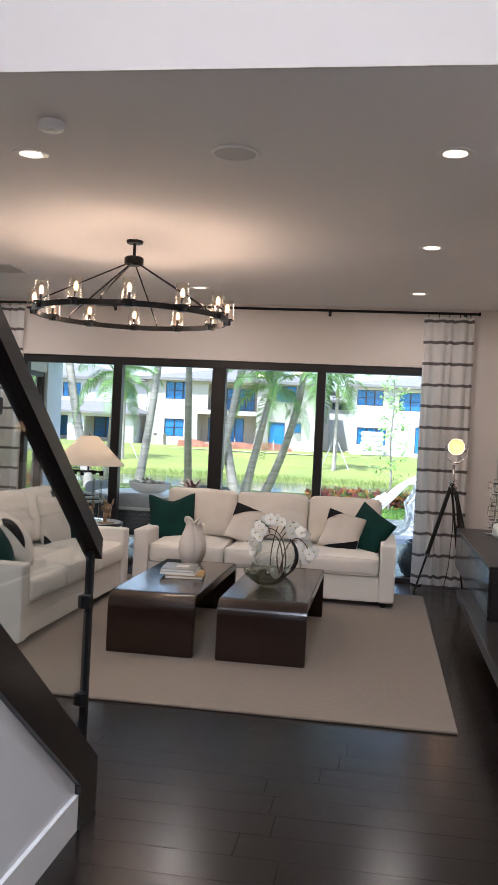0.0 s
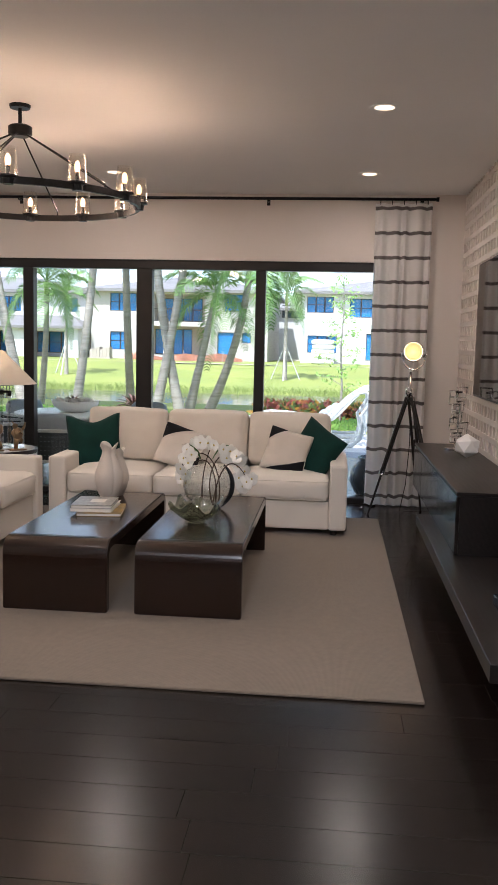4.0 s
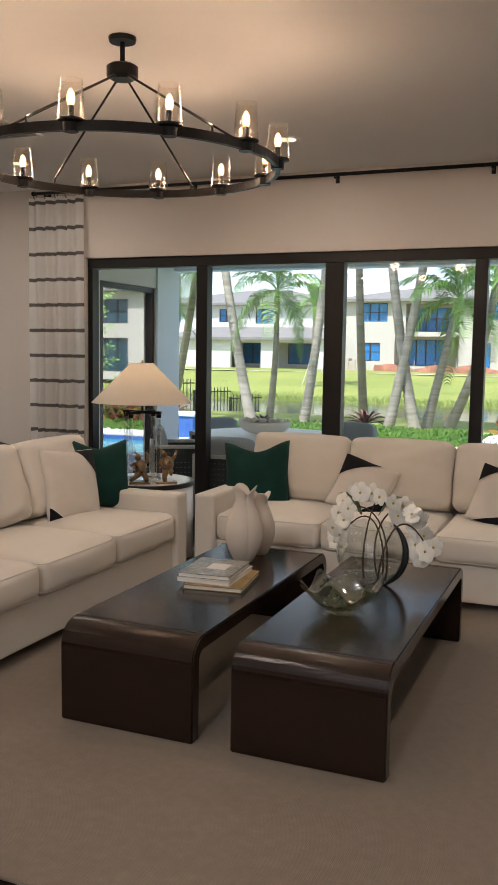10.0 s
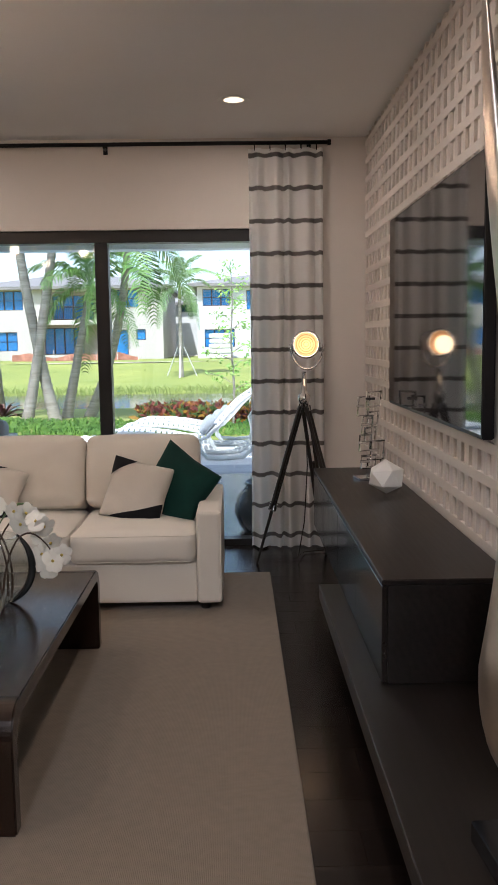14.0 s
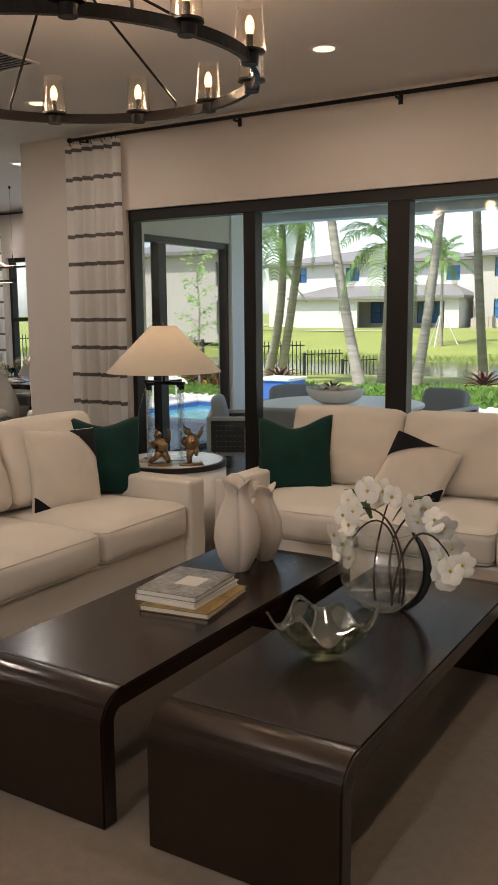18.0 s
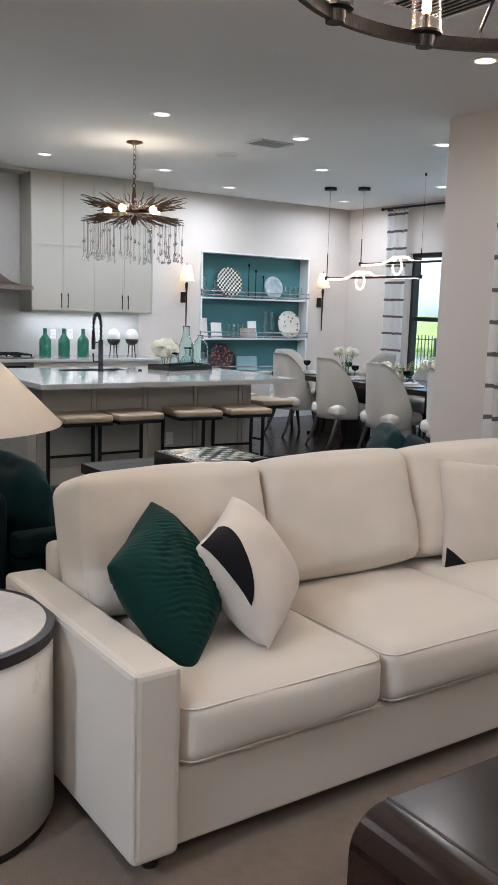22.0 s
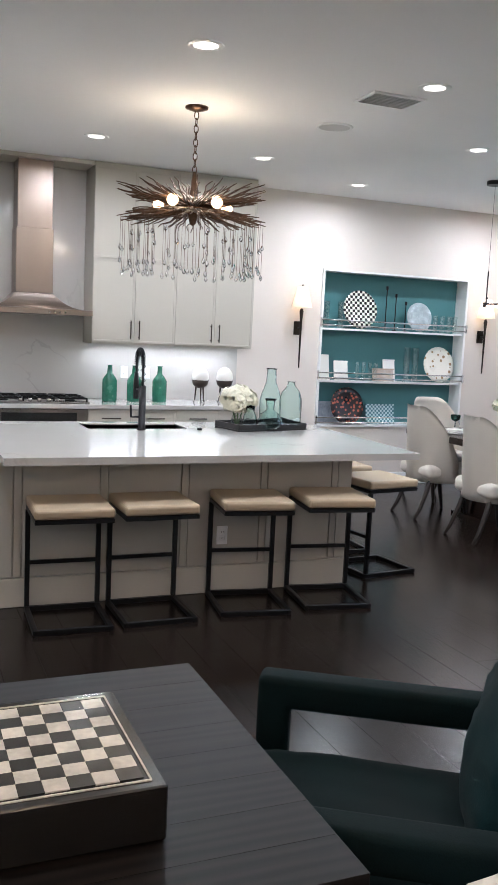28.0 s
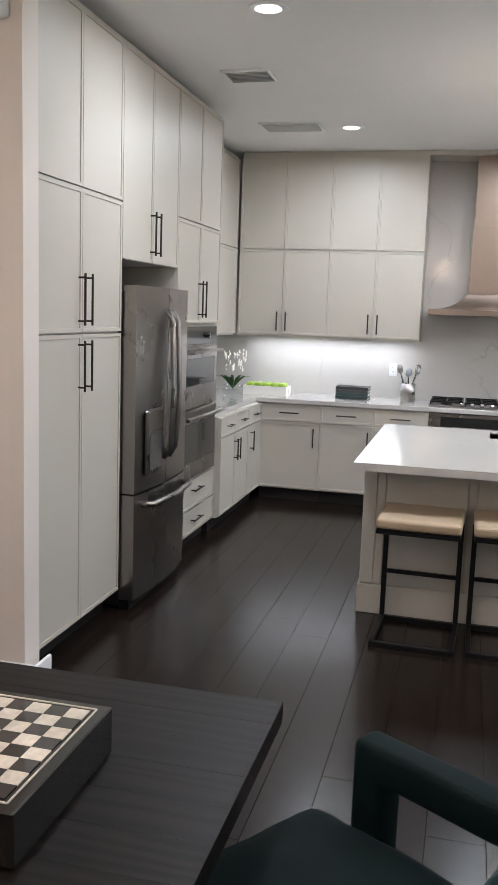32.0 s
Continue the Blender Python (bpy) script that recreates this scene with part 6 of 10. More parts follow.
def bowed(x0, x1, z0, z1):
    """A fridge door with a slightly bowed face."""
    bm = B()

    def at(u, v):
        x = x0 + (x1 - x0) * u
        f = (x / FW) * 2 - 1
        return (x, -0.085 - 0.028 * (1 - f * f), z0 + (z1 - z0) * v)
    n = 14
    vs = [[bm.verts.new(at(i / n, j)) for j in (0, 1)] for i in range(n + 1)]
    bk = [[bm.verts.new((x0 + (x1 - x0) * i / n, -0.003, z0 + (z1 - z0) * j)) for j in (0, 1)] for i in range(n + 1)]
    for i in range(n):
        bm.faces.new((vs[i][0], vs[i + 1][0], vs[i + 1][1], vs[i][1]))
        bm.faces.new((vs[i][1], vs[i + 1][1], bk[i + 1][1], bk[i][1]))
        bm.faces.new((vs[i + 1][0], vs[i][0], bk[i][0], bk[i + 1][0]))
    bm.faces.new((vs[0][0], vs[0][1], bk[0][1], bk[0][0]))
    bm.faces.new((vs[n][1], vs[n][0], bk[n][0], bk[n][1]))
    bmesh.ops.recalc_face_normals(bm, faces=list(bm.faces))
    return bm


dl_ = part("door", bowed(0.004, FW / 2 - 0.003, 0.655, 1.765), STEEL, fg)
dr_ = part("door", bowed(FW / 2 + 0.003, FW - 0.004, 0.655, 1.765), STEEL, fg)
fz = part("freezer_drawer", bowed(0.004, FW - 0.004, 0.06, 0.645), STEEL, fg)
for dd, sx in ((dl_, -1), (dr_, 1)):
    part("handle", tube(B(), [(FW / 2 + sx * 0.045, -0.115, 0.80), (FW / 2 + sx * 0.045, -0.155, 0.86), (FW / 2 + sx * 0.05, -0.172, 1.2), (FW / 2 + sx * 0.045, -0.155, 1.58), (FW / 2 + sx * 0.045, -0.115, 1.64)], 0.016, 10), STEEL, dd, smooth=True)
part("handle", tube(B(), [(0.08, -0.10, 0.585), (0.12, -0.155, 0.585), (FW / 2, -0.18, 0.585), (FW - 0.12, -0.155, 0.585), (FW - 0.08, -0.10, 0.585)], 0.017, 10), STEEL, fz, smooth=True)
disp = part("dispenser", bx(0.10, 0.33, -0.125, -0.10, 0.74, 1.10, 0.008), STEELD, dl_)
part("control_pad", bx(0.105, 0.325, -0.130, -0.1255, 0.99, 1.095, 0.003), STEEL, disp)
part("recess", bx(0.125, 0.305, -0.129, -0.1255, 0.77, 0.97, 0.004), SINKS, disp)
part("kick_grille", bx(0.01, FW - 0.01, -0.06, 0.0, 0.0, 0.055), BLACK, fg)

w4 = 1.30
cabinet("greige base cabinet with three drawers in the corner", on_south(-8.625, 5.53), w4, 0.66, 0.11, 0.869,
        [("drawer_front", 0, 0.42, 0.715, 0.865, (0.21, 0.79, 0.13, False)), ("drawer_front", 0.42, 0.84, 0.715, 0.865, (0.63, 0.79, 0.13, False)), ("drawer_front", 0.84, 1.28, 0.715, 0.865, (1.06, 0.79, 0.13, False)),
         ("door", 0, 0.42, 0.12, 0.71, (0.38, 0.58, 0.17, True)), ("door", 0.42, 0.84, 0.12, 0.71, (0.46, 0.58, 0.17, True)), ("door", 0.84, 1.28, 0.12, 0.71, (0.90, 0.58, 0.17, True))], "base cabinets", True)
w5 = 1.55
cabinet("greige corner wall cabinet above the counter", on_south(-8.61, 5.20), w5, 0.35, 1.44, 2.99,
        [("door", 0, 0.78, 1.455, 2.20, (0.72, 1.575, 0.17, True)), ("door", 0.78, 1.55, 1.455, 2.20, None), ("door", 0, 0.78, 2.205, 2.965, None), ("door", 0.78, 1.55, 2.205, 2.965, None)], "wall cabinets")

# ---------------------------------------------------------------- island
IX0, IX1, IY0, IY1 = -8.50, -7.235, 6.77, 8.99
isl = thing("kitchen_island", "greige panelled kitchen island with a white quartz top", "kitchen island")
part("body", bx(IX0 + 0.012, IX1 - 0.012, IY0 + 0.012, IY1 - 0.012, 0, 0.868), CAB, isl)
seams = [IY0, 6.87, 7.357, 7.85, 8.367, 8.864, IY1]
for a, b in zip(seams, seams[1:]):
    part("panel", bx(IX1 - 0.012, IX1, a + (0.027 if a > IY0 else 0.002), b - (0.027 if b < IY1 else 0.002), 0.175, 0.868, 0.002), CAB, isl)
for y in seams[1:-1]:
    part("batten", bx(IX1 - 0.012, IX1 + 0.003, y - 0.021, y + 0.021, 0.175, 0.868, 0.002), CAB, isl)
for k in range(3):
    a, b = IX0 + k * (IX1 - IX0) / 3, IX0 + (k + 1) * (IX1 - IX0) / 3
    part("panel", bx(a + 0.002, b - 0.002, IY0, IY0 + 0.012, 0.17, 0.868, 0.002), CAB, isl)
    part("panel", bx(a + 0.002, b - 0.002, IY1 - 0.012, IY1, 0.17, 0.868, 0.002), CAB, isl)
part("plinth", bx(IX0 - 0.003, IX1 + 0.010, IY0 - 0.010, IY1 + 0.010, 0.0, 0.168, 0.004), CAB, isl)
tops = B()
TX0, TX1, TY0, TY1 = -8.576, -6.872, 6.748, 9.254
SK = (-8.47, -8.14, 7.45, 8.16)
for b in ((TX0, SK[0], TY0, TY1), (SK[1], TX1, TY0, TY1), (SK[0], SK[1], TY0, SK[2]), (SK[0], SK[1], SK[3], TY1)):
    box(tops, b[0], b[1], b[2], b[3], 0.869, 0.91)
part("worktop", tops, MARB, isl, "white quartz worktop")
sk = part("sink", box(box(box(box(box(B(), SK[0] - 0.01, SK[0], SK[2], SK[3], 0.70, 0.90), SK[1], SK[1] + 0.01, SK[2], SK[3], 0.70, 0.90), SK[0], SK[1], SK[2] - 0.01, SK[2], 0.70, 0.90), SK[0], SK[1], SK[3], SK[3] + 0.01, 0.70, 0.90), SK[0], SK[1], SK[2], SK[3], 0.69, 0.70), SINKS, isl, "undermount steel sink")
wall_plate("power_outlet", "white power outlet on the island front", pose(IX1, 8.10, 0.36, 0, 0, 90), 1, False)
wall_plate("power_outlet", "white power outlet on the island end", pose(-7.42, IY0, 0.70, 0, 0, 0), 1, False)
for yy in (6.62, 8.30, 8.52):
    wall_plate("power_outlet", "white power outlet on the backsplash", pose(KX + 0.018, yy, 1.17, 0, 0, 90), 1, False)
wall_plate("power_outlet", "white power outlet below the niche", pose(KX, 11.62, 0.42, 0, 0, 90), 1, False)

fc = thing("faucet", "black spring-neck kitchen faucet on the island", "faucet", pose(-8.06, 7.80, 0.911))
part("base", lathe(B(), [(0, 0), (0.03, 0), (0.03, 0.01), (0.024, 0.016), (0.024, 0.30), (0, 0.30)], 20), BLACK, fc, smooth=True)
part("lever", tube(B(), [(0.0, -0.02, 0.09), (0.0, -0.075, 0.09), (0.0, -0.08, 0.17)], 0.008, 8), BLACK, fc)
arc = [(-0.085 + 0.085 * math.cos(a), 0, 0.44 + 0.10 * math.sin(a)) for a in [math.pi * k / 16 for k in range(17)]]
part("neck", tube(B(), [(0, 0, 0.28)] + arc + [(-0.17, 0, 0.36)], 0.009, 8), BLACK, fc, smooth=True)
coil = []
full = [Vector((0, 0, 0.30)), Vector((0, 0, 0.36))] + [Vector(p) for p in arc] + [Vector((-0.17, 0, 0.38))]
n = 300
for k in range(n):
    f = k / (n - 1) * (len(full) - 1)
    i = min(int(f), len(full) - 2)
    p = full[i].lerp(full[i + 1], f - i)
    d = (full[i + 1] - full[i]).normalized()
    u = Vector((0, 1, 0))
    a = k * 0.62
    coil.append(p + (u * math.cos(a) + d.cross(u) * math.sin(a)) * 0.016)
part("spring", tube(B(), coil, 0.003, 5), BLACK, fc, smooth=True)
part("spray_head", lathe(B(), [(0, 0.20), (0.019, 0.20), (0.02, 0.30), (0.014, 0.38), (0, 0.38)], 16, (-0.17, 0, 0)), BLACK, fc, smooth=True)
part("holder", tube(B(), [(0, 0, 0.27), (-0.16, 0, 0.27)], 0.007, 8), BLACK, fc)
part("air_switch", lathe(B(), [(0, 0.0), (0.018, 0), (0.018, 0.014), (0, 0.014)], 16, (0.0, 0.42, 0)), BLACK, fc)


# ---------------------------------------------------------------- stools
def stool():
    """A cantilever counter stool: square tube frame, low crossbar, flat foot plate, padded seat. Faces +x."""
    s = thing("counter_stool", "counter stool with tan leather seat and black frame", "stool", pose(0, 0, 0), "counter stools")
    t, w, d = 0.013, 0.21, 0.21
    seat = B()
    box(seat, -d, d, -w, w, 0.605, 0.66, 0.018, 3)
    part("seat", seat, SEATL, s, "tan leather seat pad", smooth=False)
    part("seat_frame", bx(-d + 0.004, d - 0.004, -w + 0.004, w - 0.004, 0.58, 0.603, 0.002), BLACK, s)
    for sy in (-1, 1):
        part("leg", bx(d - 2 * t - 0.004, d - 0.004, sy * (w - t) - t, sy * (w - t) + t, 0.03, 0.58, 0.002), BLACK, s)
        part("foot_bar", bx(-d - 0.02, d - 0.004, sy * (w - t) - t, sy * (w - t) + t, 0.0, 0.028, 0.002), BLACK, s)
    part("crossbar", bx(d - 2 * t - 0.002, d - 0.008, -w + 2 * t, w - 2 * t, 0.27, 0.292, 0.002), BLACK, s)
    part("foot_bar", bx(-d - 0.02, -d - 0.02 + 2 * t, -w + 2 * t, w - 2 * t, 0.0, 0.028, 0.002), BLACK, s)
    part("foot_bar", bx(d - 2 * t - 0.004, d - 0.004, -w + 2 * t, w - 2 * t, 0.0, 0.028, 0.002), BLACK, s)
    return s


s0 = stool()
s0.matrix_basis = pose(-6.95, 7.105, 0, 0, 0, 178)
for x, y, r in ((-6.96, 7.575, 180), (-6.97, 8.175, 172), (-6.96, 8.70, 172)):
    copy_thing(s0, pose(x, y, 0, 0, 0, r))
copy_thing(s0, pose(-7.50, 9.33, 0, 0, 0, -82))
copy_thing(s0, pose(-8.10, 9.33, 0, 0, 0, -90))


# ---------------------------------------------------------------- things on the island
TRAYM = mat("black_tray", (0.014, 0.013, 0.013), 0.35, 0, 0.2, 8, 100, 0.05)
AQUA = glass("aqua_glass", (0.86, 0.975, 0.955), ior=1.36)
tr = thing("tray", "black lacquer rectangular tray on the island", "tray", pose(-8.16, 8.73, 0.911, 0, 0, 12))
part("bottom", bx(-0.16, 0.16, -0.30, 0.30, 0, 0.01), TRAYM, tr)
for b in ((-0.16, -0.148, -0.30, 0.30), (0.148, 0.16, -0.30, 0.30), (-0.148, 0.148, -0.30, -0.288), (-0.148, 0.148, 0.288, 0.30)):
    part("side", bx(*b, 0.01, 0.048, 0.002), TRAYM, tr)


def bottle(label, m, prof, group="aqua bottles"):
    b = thing("glass_bottle", label, "bottle", m, group)
    out = list(prof)
    inn = [(max(0.0, r - 0.004), z + (0.006 if k == 0 else 0.0)) for k, (r, z) in enumerate(prof)][::-1]
    part("glass", lathe(B(), [(0, prof[0][1])] + out + inn + [(0, prof[0][1] + 0.006)], 28), AQUA, b, smooth=True)
    return b


bottle("tall aqua glass bottle with a long neck", pose(-8.17, 8.80, 0.921), [(0.075, 0), (0.08, 0.02), (0.08, 0.20), (0.065, 0.26), (0.038, 0.33), (0.034, 0.42), (0.042, 0.43)])
bottle("aqua glass bottle with round shoulders", pose(-8.12, 8.94, 0.921), [(0.07, 0), (0.082, 0.02), (0.084, 0.20), (0.07, 0.26), (0.03, 0.31), (0.026, 0.335), (0.036, 0.34)])
bottle("low round aqua glass flask with a narrow neck", pose(-8.03, 8.74, 0.921), [(0.055, 0), (0.082, 0.03), (0.085, 0.07), (0.06, 0.115), (0.028, 0.14), (0.032, 0.20), (0.045, 0.22)])
bottle("small clear glass bud vase on the tray", pose(-8.02, 8.58, 0.921), [(0.045, 0), (0.05, 0.03), (0.048, 0.09), (0.03, 0.13), (0.036, 0.17)])


def bouquet(label, m, heads, spread, size, z, seed, vase=True):
    """Round blossoms made of many small petals, over a glass vase."""
    f = thing("flower_arrangement", label, "flowers", m)
    rg = random.Random(seed)
    if vase:
        part("vase", lathe(B(), [(0, 0), (0.035, 0), (0.05, 0.04), (0.03, 0.10), (0.05, 0.16), (0.046, 0.16), (0.026, 0.10), (0.045, 0.045), (0, 0.01)], 24), CLEAR, f, smooth=True)
    for k in range(heads):
        a, q = 2.4 * k, math.sqrt((k + 0.5) / heads)
        c = Vector((math.cos(a) * q * spread, math.sin(a) * q * spread, z + 0.05 * (1 - q)))
        part("stem", tube(B(), [(0.01 * math.cos(a), 0.01 * math.sin(a), 0.02), c], 0.003, 5), LEAF, f)
        bm = B()
        for _ in range(110):
            d = Vector((rg.gauss(0, 1), rg.gauss(0, 1), rg.gauss(0.25, 1))).normalized()
            p = c + d * size * rg.uniform(0.8, 1.05)
            x = d.orthogonal().normalized()
            y = d.cross(x)
            s = size * rg.uniform(0.20, 0.30)
            t = rg.random() * 6.28
            u, v = x * math.cos(t) + y * math.sin(t), y * math.cos(t) - x * math.sin(t)
            vs = [bm.verts.new(p + o) for o in (u * s + d * s * 0.3, v * s, -u * s + d * s * 0.3, -v * s)]
            bm.faces.new(vs)
        part("blossom", bm, HYDR, f)
    return f


HYDR = mat("hydrangea", (0.78, 0.74, 0.58), 0.6, 0, 0.12, 25, 90, 0.1)
bouquet("cream hydrangeas in a clear glass vase on the tray", pose(-8.12, 8.52, 0.921), 7, 0.085, 0.085, 0.19, 4)

# ---------------------------------------------------------------- things on the counters
GREENV = mat("green_ceramic", (0.035, 0.16, 0.10), 0.25, 0, 0.3, 12, 80, 0.1)


def ribbed_bottle(y):
    v = thing("ceramic_bottle", "green ribbed ceramic bottle vase on the counter", "vase", pose(-10.27, y, 0.911), "green bottles")
    bm = B()
    lathe(bm, [(0, 0), (0.062, 0), (0.066, 0.01), (0.066, 0.195), (0.055, 0.22), (0.025, 0.26), (0.021, 0.33), (0.026, 0.335), (0.018, 0.335), (0.014, 0.3), (0, 0.3)], 48, wob=lambda f, z: 1 + (0.035 * math.cos(2 * math.pi * 16 * f) if 0.005 < z < 0.2 else 0))
    part("body", bm, GREENV, v, smooth=True)


for y in (8.10, 8.335, 8.58):
    ribbed_bottle(y)


def footed_egg(y, h):
    v = thing("footed_egg", "white egg sculpture on a dark three-legged stand", "ornament", pose(-10.28, y, 0.911), "footed eggs")
    part("egg", lathe(B(), [(0, 0.15), (0.04, 0.16), (0.07, 0.19), (0.082, 0.235), (0.076, 0.285), (0.05, 0.325), (0.02, 0.34), (0, 0.342)], 28), WHITEP, v, smooth=True)
    part("cup", lathe(B(), [(0, 0.135), (0.04, 0.14), (0.072, 0.17), (0.084, 0.215), (0.080, 0.215), (0.066, 0.178), (0, 0.148)], 28), BRONZE, v, smooth=True)
    for k in range(3):
        a = 2 * math.pi * k / 3 + 0.5
        part("leg", tube(B(), [(0.04 * math.cos(a), 0.04 * math.sin(a), 0.15), (0.05 * math.cos(a), 0.05 * math.sin(a), 0.02), (0.065 * math.cos(a), 0.065 * math.sin(a), 0.004)], [0.009, 0.006, 0.008], 8), BRONZE, v)


footed_egg(8.99, 0.34), footed_egg(9.24, 0.34)
ut = thing("utensil_crock", "steel utensil holder filled with kitchen tools", "utensil holder", pose(-10.30, 6.78, 0.911))
part("crock", lathe(B(), [(0, 0), (0.065, 0), (0.065, 0.16), (0.060, 0.16), (0.060, 0.006), (0, 0.006)], 28), STEEL, ut, smooth=True)
rg = random.Random(2)
for k in range(6):
    a = k * 1.05
    tip = Vector((0.08 * math.cos(a), 0.09 * math.sin(a), 0.25 + 0.02 * (k % 3)))
    u = part("utensil", tube(B(), [(0.02 * math.cos(a + 2), 0.02 * math.sin(a + 2), 0.01), tip], 0.005, 6), STEEL if k % 2 else BLACK, ut)
    part("utensil_head", lathe(B(), [(0, -0.03), (0.02, -0.02), (0.026, 0.0), (0.02, 0.03), (0, 0.04)], 12, tip), STEEL if k % 3 else mat("grey_silicone", (0.25, 0.28, 0.3), 0.5) if k == 0 else bpy.data.materials["grey_silicone"], u, smooth=True)
for k in range(4):
    bxo = thing("book", "dark green clothbound book in a counter stack", "book", pose(-10.28, 6.30, 0.911 + 0.028 * k), "counter books")
    part("page_block", bx(-0.094, 0.094, -0.143, 0.14, 0.004, 0.022), PETAL, bxo, "cream paper pages")
    part("cover", box(box(box(B(), -0.10, 0.10, -0.15 + 0.006 * (k % 2), 0.15 - 0.008 * (k % 3), 0, 0.0038), -0.10, 0.10, -0.15 + 0.006 * (k % 2), 0.15 - 0.008 * (k % 3), 0.0222, 0.026), 0.095, 0.10, -0.145, 0.14, 0.0038, 0.0222), mat("dark_book%d" % k, ((0.02, 0.03, 0.03), (0.03, 0.06, 0.06), (0.05, 0.05, 0.05), (0.02, 0.02, 0.025))[k], 0.5), bxo)
fb = thing("fruit_bowl", "white oblong bowl filled with green apples", "bowl", pose(-10.22, 5.52, 0.911))
part("bowl", box(box(box(box(box(B(), -0.10, 0.10, -0.20, 0.20, 0, 0.012), -0.10, -0.09, -0.2, 0.2, 0.012, 0.08), 0.09, 0.10, -0.2, 0.2, 0.012, 0.08), -0.09, 0.09, -0.2, -0.19, 0.012, 0.08), -0.09, 0.09, 0.19, 0.2, 0.012, 0.08), WHITEP, fb)
APPLE = mat("green_apple", (0.30, 0.45, 0.03), 0.3, 0, 0.25, 20, 100, 0)
for k in range(10):
    part("apple", lathe(B(), [(0, -0.03), (0.025, -0.028), (0.038, 0.0), (0.03, 0.026), (0.012, 0.03), (0, 0.024)], 16, (-0.04 + 0.08 * (k % 2), -0.15 + 0.075 * (k // 2), 0.08)), APPLE, fb, smooth=True)
ob = thing("orchid_bowl", "white orchids in a low glass bowl on the counter", "flowers", pose(-10.13, 5.22, 0.911))
part("bowl", lathe(B(), [(0, 0), (0.07, 0), (0.10, 0.04), (0.09, 0.08), (0.086, 0.08), (0.095, 0.04), (0, 0.006)], 24), CLEAR, ob, smooth=True)
rg = random.Random(6)
for k in range(9):
    a = k * 0.7
    part("leaf", grid(B(), 6, 2, lambda u, v, a=a: (u * 0.16 * math.cos(a), u * 0.16 * math.sin(a) + (v - 0.5) * 0.03 * math.sin(math.pi * u), 0.04 + 0.12 * math.sin(2 * u)), 0.001), LEAF, ob)
for k in range(26):
    p = Vector((rg.uniform(-0.10, 0.12), rg.uniform(-0.10, 0.10), rg.uniform(0.2, 0.38)))
    bm = B()
    for q in range(5):
        a = q * 1.2566 + rg.random()
        d, e = Vector((math.cos(a), 0.3, math.sin(a))), Vector((-math.sin(a), 0.1, math.cos(a)))
        vs = [bm.verts.new(p + o) for o in (d * 0.004, d * 0.02 + e * 0.012, d * 0.034, d * 0.02 - e * 0.012)]
        bm.faces.new(vs)
    part("blossom", bm, PETAL, ob)


